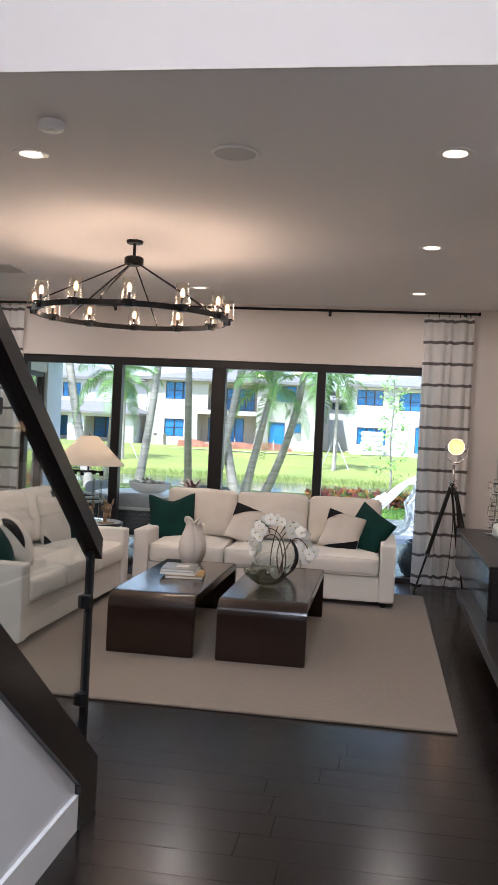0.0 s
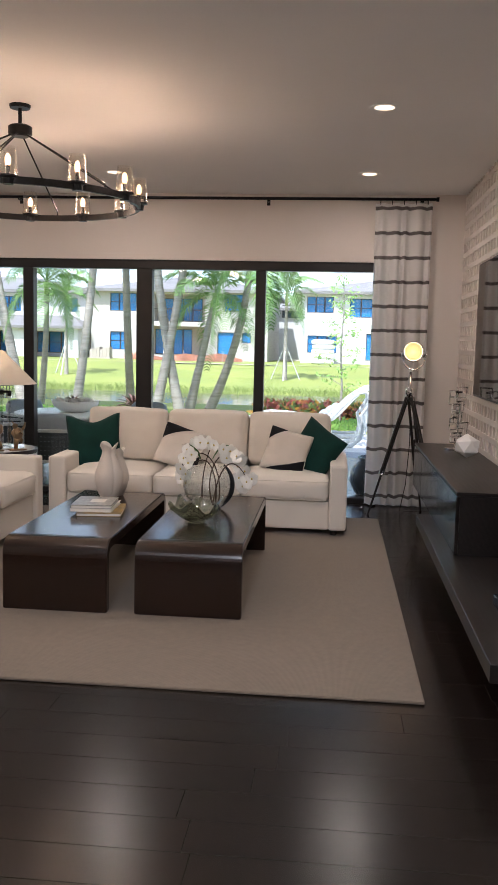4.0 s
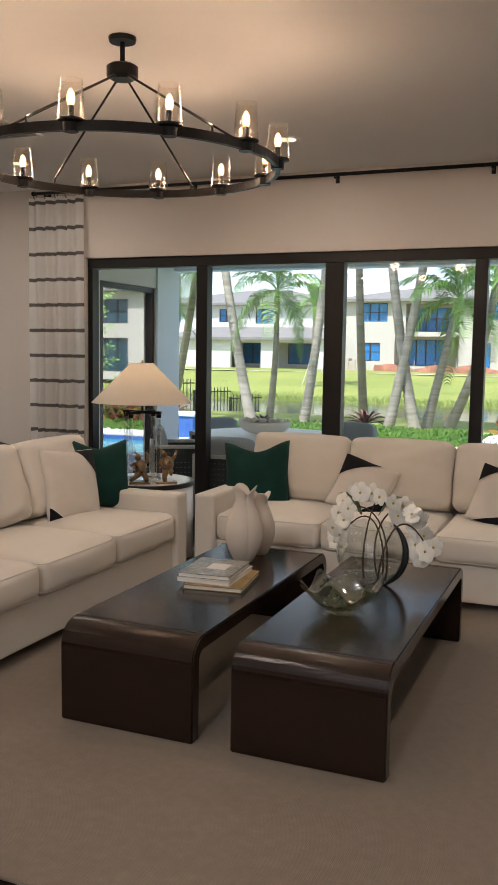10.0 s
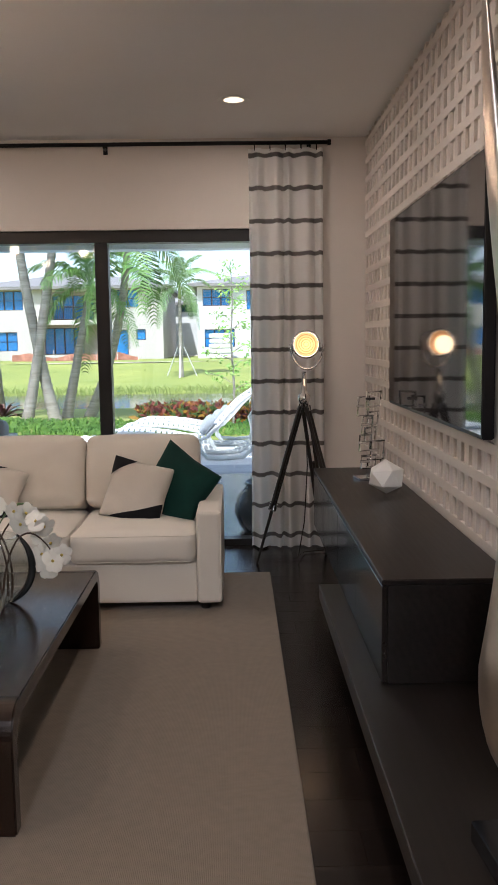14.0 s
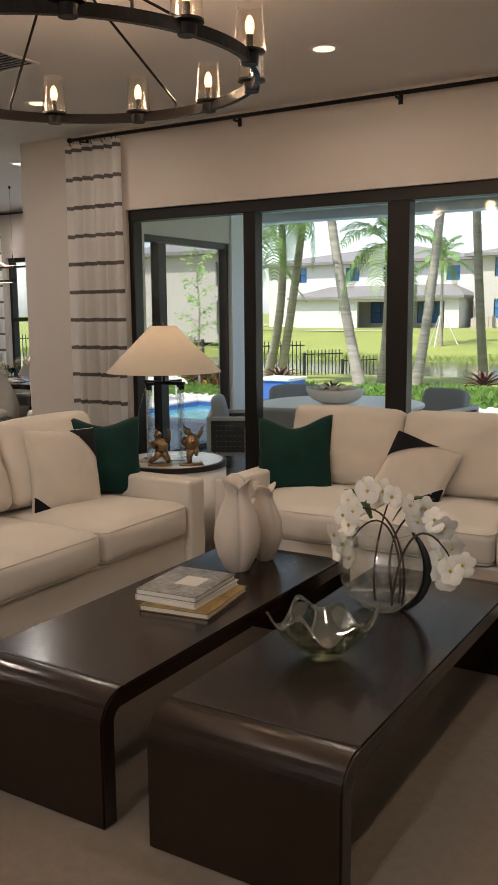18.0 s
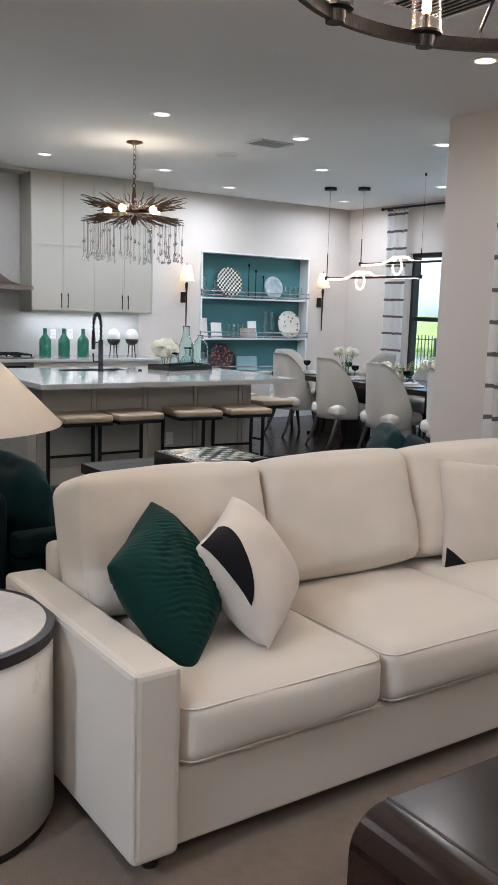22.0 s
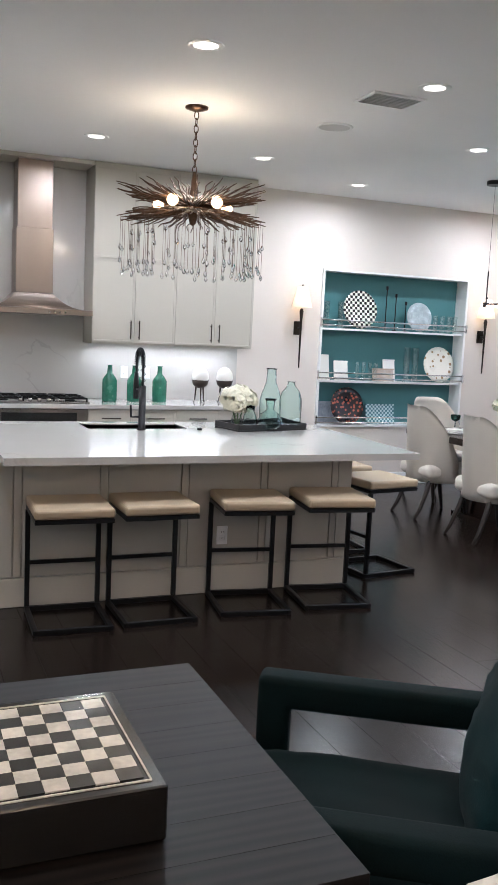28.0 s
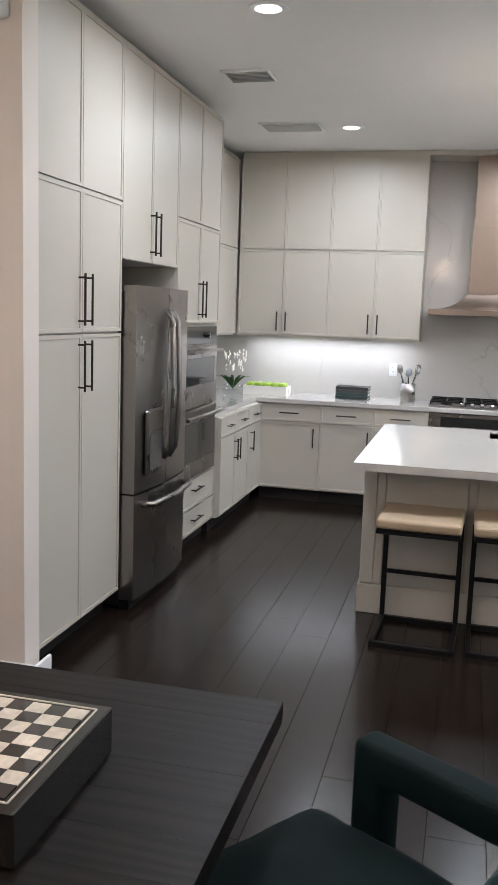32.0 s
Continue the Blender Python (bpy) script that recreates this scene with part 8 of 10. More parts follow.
for dx, dy, a in ((0, -CW, 0),):
    part("ring_pull", tube(B(), [(dx + 0.016 * math.cos(t) * (1 if a == 0 else 0) + (0.006 if a else 0), dy + 0.016 * math.cos(t) * (1 if a else 0) - (0.006 if not a else 0), 0.055 + 0.012 * math.sin(t)) for t in [2 * math.pi * k / 16 for k in range(16)]], 0.003, 6, closed=True), CHROME, cb_)


def velvet_chair():
    """A velvet armchair with open square arms and a loose plump back. Faces -y."""
    c = thing("armchair", "dark teal velvet armchair with open arms at the table", "armchair", pose(0, 0, 0), "velvet armchairs")
    W = 0.74
    s_ = part("seat", cushion_mesh(W - 0.175, 0.90, 0.19, 0.035, 0.07, 0.014, 4), VELVET_D, c, smooth=True)
    s_.matrix_basis = pose(0, 0.02, 0.462)
    part("seat_frame", bx(-W / 2 + 0.088, W / 2 - 0.088, -0.31, 0.50, 0.20, 0.368, 0.012, 2), VELVET_D, c)
    for sx in (-1, 1):
        x = sx * (W / 2 - 0.042)
        bm = B()
        side = ((-0.325, 0.0), (-0.24, 0.0), (-0.24, 0.640), (0.46, 0.640), (0.46, 0.726), (-0.325, 0.726))
        lo, hi = ([bm.verts.new((x + e, y, z)) for y, z in side] for e in (-0.042, 0.042))
        bm.faces.new(lo), bm.faces.new(hi[::-1])
        for k in range(6):
            bm.faces.new((lo[k], hi[k], hi[(k + 1) % 6], lo[(k + 1) % 6]))
        bmesh.ops.recalc_face_normals(bm, faces=list(bm.faces))
        bmesh.ops.bevel(bm, geom=list(bm.edges), offset=0.019, segments=4, profile=0.5, affect="EDGES")
        part("arm", bm, VELVET_D, c, smooth=True)
        part("back_leg", bx(x - 0.03, x + 0.03, 0.39, 0.46, 0.0, 0.639, 0.012, 2), VELVET_D, c)
    part("back_frame", bx(-W / 2 + 0.05, W / 2 - 0.05, 0.462, 0.555, 0.24, 0.875, 0.045, 4), VELVET_D, c, smooth=True)
    bk = cushion_mesh(0.53, 0.47, 0.17, 0.045, 0.075, 0.014, 9)
    for v in bk.verts:
        f = max(0.0, v.co.y / 0.235)
        v.co.x *= 1 - 0.12 * f ** 3
        v.co.z *= 1 - 0.45 * f ** 1.6
        v.co.z += 0.009 * math.sin(v.co.y * 62 + 5 * noise.noise(v.co * 6)) * min(1.0, abs(v.co.x) / 0.2) ** 2
    bk_ = part("back_cushion", bk, VELVET_C, c, smooth=True)
    bk_.matrix_basis = pose(0, 0.315, 0.705, 87, 0, 0)
    return c


VELVET_C = mat("teal_velvet", (0.002, 0.018, 0.0205), 0.7, 0, 0.55, 6, 220, 0.3, 0.003, sheen=0.02, spec=0.15)
a0 = velvet_chair()
a0.matrix_basis = pose(-3.905, 7.205, 0, 0, 0, -32.8)
copy_thing(a0, pose(-3.702, 5.725, 0, 0, 0, 185.2))

# ---------------------------------------------------------------- outdoors: materials
GRASS = mat("lawn_grass", (0.29, 0.31, 0.07), 0.9, 0, 0.3, 0.35, 7.0, 0.6, 0.03, alt=(0.17, 0.22, 0.045))
SANDM = mat("pale_sand", (0.62, 0.56, 0.48), 0.95, 0, 0.2, 0.6, 9, 0.4, 0.02)
PAVER = mat("concrete_paver", (0.40, 0.415, 0.43), 0.8, 0, 0.14, 4, 60, 0.3, 0.002, rand=0.16)
DECKM = mat("pale_concrete", (0.66, 0.645, 0.62), 0.85, 0, 0.1, 2, 40, 0.25, 0.002)
STUCCO = mat("white_stucco", (0.80, 0.80, 0.79), 0.9, 0, 0.04, 1.5, 60, 0.3, 0.003)
SOFFIT = mat("soffit_paint", (0.84, 0.86, 0.88), 0.8, 0, 0.03, 1.5, 80, 0.1)
HOUSE_W = mat("house_white", (0.60, 0.595, 0.585), 0.9, 0, 0.06, 0.5, 12, 0.2, 0.01)
HOUSE_B = mat("house_beige", (0.50, 0.47, 0.43), 0.9, 0, 0.06, 0.5, 12, 0.2, 0.01)
HOUSE_D = mat("recess_plaster", (0.42, 0.37, 0.31), 0.9, 0, 0.08, 0.6, 12, 0.2, 0.01)
ROOFT = mat("grey_roof_tile", (0.22, 0.21, 0.205), 0.8, 0, 0.25, 1.0, 5.0, 0.5, 0.03, stretch=(1, 4, 6))
FILM = mat("blue_window_film", (0.035, 0.20, 0.50), 0.2, 0, 0.3, 0.5, 4, 0.05)
DGLASS = mat("dark_window_glass", (0.03, 0.07, 0.10), 0.08, 0, 0.3, 0.5, 3, 0.0)
NETM = mat("orange_netting", (0.72, 0.36, 0.27), 0.8, 0, 0.3, 2, 30, 0.2)
BARK = mat("palm_bark", (0.42, 0.39, 0.34), 0.9, 0, 0.3, 2.0, 9.0, 0.5, 0.01, alt=(0.20, 0.175, 0.14), stretch=(0.5, 0.5, 6.0), rand=0.15)
SHAFT = mat("palm_crownshaft", (0.28, 0.36, 0.12), 0.6, 0, 0.2, 2, 20, 0.2, stretch=(4, 4, 0.5))
FROND = mat("palm_frond", (0.19, 0.33, 0.07), 0.45, 0, 0.3, 1.5, 12, 0.2, alt=(0.09, 0.19, 0.045), rand=0.3)
COVER = mat("ground_cover", (0.17, 0.30, 0.05), 0.6, 0, 0.3, 1.5, 6, 0.1, alt=(0.06, 0.15, 0.03))
REED = mat("reed_green", (0.26, 0.33, 0.07), 0.7, 0, 0.3, 0.5, 3, 0.1, alt=(0.15, 0.21, 0.05))
BROM = mat("bromeliad_leaf", (0.17, 0.045, 0.055), 0.4, 0, 0.3, 5, 30, 0.1, alt=(0.06, 0.06, 0.03), rand=0.35)
PEBBLE = mat("white_pebble", (0.72, 0.71, 0.68), 0.6, 0, 0.12, 8, 60, 0.15, rand=0.12)
OCHAIR = mat("pale_grey_metal", (0.52, 0.54, 0.53), 0.45, 0.2, 0.06, 10, 120, 0.05)
STRAP = mat("dark_woven_strap", (0.045, 0.055, 0.06), 0.7, 0, 0.2, 20, 300, 0.3)
GCUSH = weave("grey_outdoor_cloth", (0.34, 0.37, 0.40), (0.29, 0.32, 0.35), 500, 0.9, 0.2, 0.15)
OTABLE = mat("white_table_top", (0.74, 0.76, 0.76), 0.35, 0, 0.04, 3, 60, 0.05)
LOUNGE = mat("white_resin", (0.80, 0.80, 0.79), 0.4, 0, 0.03, 4, 60, 0.05)
MOSAIC = mat("blue_mosaic", (0.10, 0.20, 0.55), 0.2, 0, 0.5, 30, 60, 0.2, alt=(0.05, 0.10, 0.32))
PICKET = mat("black_fence_paint", (0.035, 0.035, 0.037), 0.5, 0.3, 0.1, 4, 60, 0.05)


def water(name, colour, rough, ripple, size):
    m = mat(name, colour, rough, 0, 0.15, 0.5, size, ripple, 0.02, rvar=0.02)
    return m


POOLW = water("pool_water", (0.10, 0.42, 0.50), 0.06, 0.35, 5.0)
PONDW = water("pond_water", (0.10, 0.10, 0.075), 0.10, 0.5, 2.5)


def leaf_colours(name, stops, rough=0.5):
    """Leaves whose colour is picked leaf by leaf from a few stops."""
    m = bpy.data.materials.new(name)
    m.use_nodes = True
    N, L = m.node_tree.nodes, m.node_tree.links
    g = N.new("ShaderNodeNewGeometry")
    r = N.new("ShaderNodeValToRGB")
    r.color_ramp.interpolation = "CONSTANT"
    for k, c in enumerate(stops):
        e = r.color_ramp.elements[0] if k == 0 else r.color_ramp.elements.new(k / len(stops))
        e.color = (*c, 1)
    r.color_ramp.elements.remove(r.color_ramp.elements[-1]) if len(r.color_ramp.elements) > len(stops) else None
    L.new(g.outputs["Random Per Island"], r.inputs["Fac"])
    L.new(r.outputs["Color"], N["Principled BSDF"].inputs["Base Color"])
    N["Principled BSDF"].inputs["Roughness"].default_value = rough
    return m


CROTON = leaf_colours("croton_leaf", [(0.20, 0.045, 0.03), (0.36, 0.20, 0.03), (0.26, 0.08, 0.03), (0.07, 0.12, 0.03), (0.12, 0.03, 0.03), (0.08, 0.13, 0.03)])
YOUNG = leaf_colours("young_leaf", [(0.22, 0.42, 0.06), (0.16, 0.34, 0.05), (0.28, 0.48, 0.10)])

# ---------------------------------------------------------------- ground, pond, far bank
def ground_z(x, y):
    if y < 17.35:
        return -0.34
    for (ya, za), (yb, zb) in zip(((17.35, -0.14), (26, -0.18), (35.5, -1.0), (38, -1.5), (42.5, -1.5), (45, -0.88), (62, 0.22), (66, 0.30)), ((26, -0.18), (35.5, -1.0), (38, -1.5), (42.5, -1.5), (45, -0.88), (62, 0.22), (66, 0.30), (900, 0.30))):
        if ya <= y <= yb:
            return za + (zb - za) * (y - ya) / (yb - ya)
    return 0.3


gb = B()
gy = [-300, -60, -5, 9, 17.34, 17.36, 20, 23, 26, 29, 32, 35.5, 38, 42.5, 45, 49, 53, 57, 62, 66, 80, 120, 250, 900]
gx = [-600, -200, -80, -45, -30, -20, -12, -6, 0, 6, 14, 30, 80, 200, 600]
gv = [[gb.verts.new((x, y, -0.34 if y < 17.35 else ground_z(x, y))) for x in gx] for y in gy]
for a, b in zip(gv, gv[1:]):
    for i in range(len(gx) - 1):
        gb.faces.new((a[i], a[i + 1], b[i + 1], b[i]))
tagged(part("ground", gb, GRASS), "sunlit lawn that slopes to a pond and on to the horizon", "lawn", "", "structure")
wb = B()
grid(wb, 12, 4, lambda u, v: (-90 + 180 * u, 34.0 + 11.5 * v, -0.92))
tagged(part("water", wb, PONDW), "grey-brown rippled pond behind the garden", "pond", "", "structure")
sb = B()
grid(sb, 20, 1, lambda u, v: (-60 + 110 * u, 61.2 + 0.5 * math.sin(u * 37) + 20 * v, 0.19 + 0.02 + 0.115 * v))
tagged(part("sand", sb, SANDM), "pale bare sand in front of the new houses", "sand", "", "structure")


def scatter(name, label, category, material, count, spot, size, seed, lean=0.6, slim=0.35, curl=0.0):
    """One mesh of many loose leaves: each a bent blade of four corners and a tip. spot(rng) gives place and height."""
    rng = random.Random(seed)
    vs, fs = [], []
    for _ in range(count):
        x, y, z = spot(rng)
        s = size * rng.uniform(0.6, 1.3)
        a, up = rng.uniform(0, 2 * math.pi), rng.uniform(1 - lean, 1.0)
        d = Vector((math.cos(a) * (1 - up * 0.8), math.sin(a) * (1 - up * 0.8), up)).normalized()
        w = d.cross(Vector((math.cos(a + 1.3), math.sin(a + 1.3), 0.2))).normalized() * s * slim * 0.5
        o = Vector((x, y, z))
        mid = o + d * s * 0.55
        tip = o + d * s + Vector((math.cos(a), math.sin(a), -curl)) * s * 0.2
        k = len(vs)
        vs += [tuple(o - w * 0.4), tuple(o + w * 0.4), tuple(mid + w), tuple(mid - w), tuple(tip)]
        fs += [(k, k + 1, k + 2, k + 3), (k + 3, k + 2, k + 4)]
    me = bpy.data.meshes.new(name)
    me.from_pydata(vs, [], fs)
    me.materials.append(material)
    return tagged(new(name, me), label, category, "", "stuff")


def bed_spot(r):
    x = r.uniform(-12.0, 1.6)
    y = r.uniform(18.4 + 0.25 * math.sin(x * 1.7), 21.7 + 0.5 * math.sin(x * 0.9))
    return x, y, -0.16 + r.uniform(0, 0.09) + 0.04 * math.sin(x * 3.1) * math.sin(y * 2.3)


scatter("ground_cover", "bright green leafy ground cover round the palms", "ground cover", COVER, 12000, bed_spot, 0.095, 3, 0.8, 0.5, 0.4)
scatter("reeds", "tall yellow-green reeds along the far water edge", "reeds", REED, 9000, lambda r: (r.uniform(-48, 14), 43.8 + r.random() ** 1.6 * 2.2, -0.98), 0.46, 4, 0.2, 0.045)
scatter("shore_grass", "thin tall grass along the near water edge", "grass", REED, 500, lambda r: (r.uniform(-26, 8), 34.2 + r.random() * 1.6, -1.0), 0.28, 5, 0.3, 0.08)
scatter("grass_tufts", "uneven tufts of mown grass on the far bank", "grass", REED, 5000, lambda r: (lambda x, y: (x, y, ground_z(x, y) - 0.02))(r.uniform(-42, 10), r.uniform(45.5, 61)), 0.075, 6, 0.5, 0.3)
scatter("croton_hedge", "low croton hedge in red, orange and yellow", "hedge", CROTON, 2000, lambda r: (r.uniform(-1.6, 0.9), 20.6 + r.uniform(-0.5, 0.5), -0.12 + 0.34 * r.random() ** 0.7), 0.17, 7, 0.8, 0.38, 0.3)
rng = random.Random(8)
gvl = B()
for _ in range(520):
    x, y, r = rng.uniform(-6.5, -0.4), rng.uniform(17.5, 18.35), rng.uniform(0.04, 0.085)
    bmesh.ops.create_icosphere(gvl, subdivisions=1, radius=r, matrix=Matrix.Translation((x, y, -0.14 + r * 0.4)) @ Matrix.Rotation(rng.uniform(0, 3), 4, "Z") @ Matrix.Diagonal((1.3, 0.9, 0.65, 1)))
tagged(part("pebbles", gvl, PEBBLE, smooth=True), "strip of loose white river pebbles by the deck", "pebbles", "", "stuff")

# ---------------------------------------------------------------- patio, pool, spa
PX0, PX1, PY0, PY1 = -9.0, -1.75, 14.45, 16.95
pat = B()
for b in ((-5.09, 9.0, 9.71, 13.2), (-12, 9.0, 13.2, PY0), (-12, PX0, PY0, PY1), (PX1, 9.0, PY0, PY1), (-12, 9.0, PY1, 17.35)):
    box(pat, *b, -0.335, -0.075)
patio = tagged(part("pavement", pat, DECKM), "grey concrete pavers and pale deck around the pool", "patio", "", "structure")
pool = setting("pool", "blue swimming pool with a pale coping and mosaic edge", "pool")
part("pool_water", bx(PX0, PX1, PY0, PY1, -0.30, -0.14), POOLW, pool, "clear turquoise water")
for a, b, c, d in ((PX0, PX1, PY0, PY0 + 0.02), (PX0, PX1, PY1 - 0.02, PY1), (PX0, PX0 + 0.02, PY0 + 0.02, PY1 - 0.02), (PX1 - 0.02, PX1, PY0 + 0.02, PY1 - 0.02)):
    part("tile_band", bx(a, b, c, d, -0.137, -0.072), MOSAIC, pool, "blue mosaic waterline")
for a, b, c, d in ((PX0 - 0.3, PX1 + 0.3, PY0 - 0.3, PY0), (PX0 - 0.3, PX1 + 0.3, PY1, PY1 + 0.3), (PX0 - 0.3, PX0, PY0, PY1), (PX1, PX1 + 0.3, PY0, PY1)):
    part("coping", bx(a, b, c, d, -0.074, -0.035, 0.008), DECKM, pool, "pale concrete coping")
spa = thing("spa_block", "raised spa wall clad in blue mosaic with a pale cap", "spa", pose(-7.35, 16.98, -0.075))
part("body", bx(0, 0.62, 0, 0.62, 0, 0.43), MOSAIC, spa)
part("cap", bx(-0.03, 0.65, -0.03, 0.65, 0.43, 0.48, 0.008), DECKM, spa, "pale stone cap")
roof = setting("patio_roof", "white patio roof slab with a plain front beam", "roof")
part("soffit", bx(-5.09, 7.0, 9.71, 13.0, 2.72, 3.0), SOFFIT, roof)
part("beam", bx(-5.09, 7.0, 13.0, 13.26, 2.62, 3.2), SOFFIT, roof)
part("column", bx(6.7, 7.0, 12.98, 13.24, -0.07, 2.62), STUCCO, roof)
cl = B()
for y0c, y1c in ((9.71, PDY0 - 0.004), (PDY1 + 0.004, 13.17)):
    box(cl, DX + 0.222, DX + 0.245, y0c, y1c, -0.07, 2.72)
tagged(part("wall_patio", cl, STUCCO), "white stucco on the outside of the dining wall", "wall", "", "structure")
tagged(part("wall_dining_outside", bx(KX - 0.3, DX + 0.245, DY + 0.203, DY + 0.226, -0.07, DWZ0 - 0.03), STUCCO), "white stucco under the dining window", "wall", "", "structure")


# ---------------------------------------------------------------- patio furniture
ot = thing("outdoor_table", "round white outdoor dining table on a pedestal", "table", pose(-2.9, 10.95, -0.05))
part("tabletop", lathe(B(), [(0, 0.735), (0.74, 0.735), (0.76, 0.745), (0.76, 0.765), (0.74, 0.772), (0, 0.772)], 48), OTABLE, ot, smooth=False)
part("pedestal", lathe(B(), [(0.0, 0.02), (0.30, 0.02), (0.28, 0.05), (0.12, 0.2), (0.10, 0.5), (0.2, 0.73), (0, 0.735)], 24), OTABLE, ot, smooth=True)
part("base_plate", lathe(B(), [(0, 0), (0.36, 0), (0.36, 0.02), (0, 0.02)], 32), OTABLE, ot)
bowl = thing("planter_bowl", "white boat-shaped bowl of stones on the patio table", "bowl", pose(-2.92, 10.86, 0.724))


def boat(u, v):
    a = u * 2 * math.pi
    r = 0.22 + 0.78 * math.sin(v * math.pi / 2) ** 0.8
    return Vector((0.29 * r * math.cos(a), 0.15 * r * math.sin(a), 0.135 * (1 - math.cos(v * math.pi / 2)) + 0.012 * math.cos(2 * a) * v))


bb2 = grid(B(), 36, 8, boat)
bmesh.ops.remove_doubles(bb2, verts=list(bb2.verts), dist=1e-4)
bmesh.ops.holes_fill(bb2, edges=[e for e in bb2.edges if e.is_boundary and (e.verts[0].co.z < 0.02)], sides=60)
bmesh.ops.solidify(bb2, geom=list(bb2.faces), thickness=0.012)
part("bowl", bb2, OTABLE, bowl, smooth=True)
rng = random.Random(12)
for k in range(9):
    s = B()
    bmesh.ops.create_icosphere(s, subdivisions=2, radius=0.036, matrix=Matrix.Diagonal((1.3, 0.95, 0.75, 1)))
    part("stone", s, PEBBLE, bowl, smooth=True).matrix_basis = pose(-0.2 + 0.05 * k, rng.uniform(-0.05, 0.05), 0.135 + rng.uniform(0, 0.012), 0, 0, rng.uniform(0, 180))
part("filling", lathe(B(), [(0.0, 0.10), (0.24, 0.118), (0.0, 0.125)], 24), PEBBLE, bowl).matrix_basis = Matrix.Diagonal((1, 0.5, 1, 1))


def strap_leaf(length, width, arch, n=6):
    bm = B()
    prev = None
    for k in range(n + 1):
        s = k / n
        w = width * (0.35 + 1.3 * s * (1 - s) * 1.6) * (1 - s ** 3)
        x, z = length * s * (1 - 0.25 * s), length * (0.75 * s - arch * s * s)
        row = [bm.verts.new((x, -w / 2, z + w * 0.25)), bm.verts.new((x, 0, z)), bm.verts.new((x, w / 2, z + w * 0.25))]
        if prev:
            bm.faces.new((prev[0], prev[1], row[1], row[0])), bm.faces.new((prev[1], prev[2], row[2], row[1]))
        prev = row
    return bm


def bromeliad(m, size, leaves, label):
    t = thing("bromeliad", label, "plant", m)
    me = None
    for k in range(leaves):
        ring = k / leaves
        mm = pose(0, 0, 0, 0, -35 + 62 * ring, k * 137.5) @ Matrix.Scale(1.0 - 0.25 * (1 - ring), 4)
        if me is None:
            o = part("leaf", strap_leaf(size, size * 0.16, 0.55), BROM, t)
            o.matrix_basis = mm
            me = o.data
        else:
            shared("leaf", me, t, mm)
    return t


bromeliad(pose(-2.95, 10.88, 0.83), 0.22, 20, "small dark red bromeliad among stones in the bowl")
bromeliad(pose(-4.84, 22.3, -0.1), 0.85, 26, "large dark red bromeliad in the planting bed")
bromeliad(pose(-9.7, 22.0, -0.1), 0.85, 26, "large dark red bromeliad near the fence")


def patio_chair(m):
    t = thing("patio_chair", "grey framed patio armchair with dark woven straps", "chair", m, "chairs round the patio table")
    for x in (-0.3, 0.3):
        for y in (-0.3, 0.3):
            part("leg", bx(x - 0.02, x + 0.02, y - 0.02, y + 0.02, 0, 0.68 if y < 0 else 0.66, 0.004), OCHAIR, t)
    for x in (-0.3, 0.3):
        part("arm_rail", bx(x - 0.025, x + 0.025, -0.278, 0.278, 0.64, 0.675, 0.005), OCHAIR, t)
        part("side_rail", bx(x - 0.015, x + 0.015, -0.278, 0.278, 0.32, 0.35, 0.003), OCHAIR, t)
    part("back_rail", bx(-0.278, 0.278, -0.32, -0.285, 0.645, 0.68, 0.005), OCHAIR, t)
    part("seat_rail", bx(-0.278, 0.278, -0.32, -0.285, 0.32, 0.35, 0.003), OCHAIR, t)
    part("front_rail", bx(-0.278, 0.278, 0.285, 0.32, 0.32, 0.35, 0.003), OCHAIR, t)
    part("seat_deck", bx(-0.283, 0.283, -0.283, 0.283, 0.325, 0.345), STRAP, t)
    first_h = part("strap", bx(-0.28, 0.28, -0.306, -0.300, -0.021, 0.021), STRAP, t)
    first_h.matrix_basis = pose(0, 0, 0.378)
    for k in range(1, 6):
        shared("strap", first_h.data, t, pose(0, 0, 0.378 + 0.049 * k))
    up = part("strap", bx(-0.013, 0.013, -0.311, -0.307, 0.35, 0.645), STRAP, t)
    up.matrix_basis = pose(-0.25, 0, 0)
    for k in range(1, 13):
        shared("strap", up.data, t, pose(-0.25 + 0.0417 * k, 0, 0))
    for rz in (90, -90):
        for k in range(6):
            shared("strap", first_h.data, t, pose(0, 0, 0.378 + 0.049 * k, 0, 0, rz))
        for k in range(13):
            shared("strap", up.data, t, pose(0, 0, 0, 0, 0, rz) @ pose(-0.25 + 0.0417 * k, 0, 0))
    part("seat_cushion", puff(B(), 0.56, 0.57, 0.13, 6, 8, 0.15), GCUSH, t, "grey seat cushion", True).matrix_basis = pose(0, 0.0, 0.41)
    part("back_cushion", puff(B(), 0.52, 0.13, 0.40, 5, 8), GCUSH, t, "grey back cushion", True).matrix_basis = pose(0, -0.2, 0.64, 12, 0, 0)
    return t


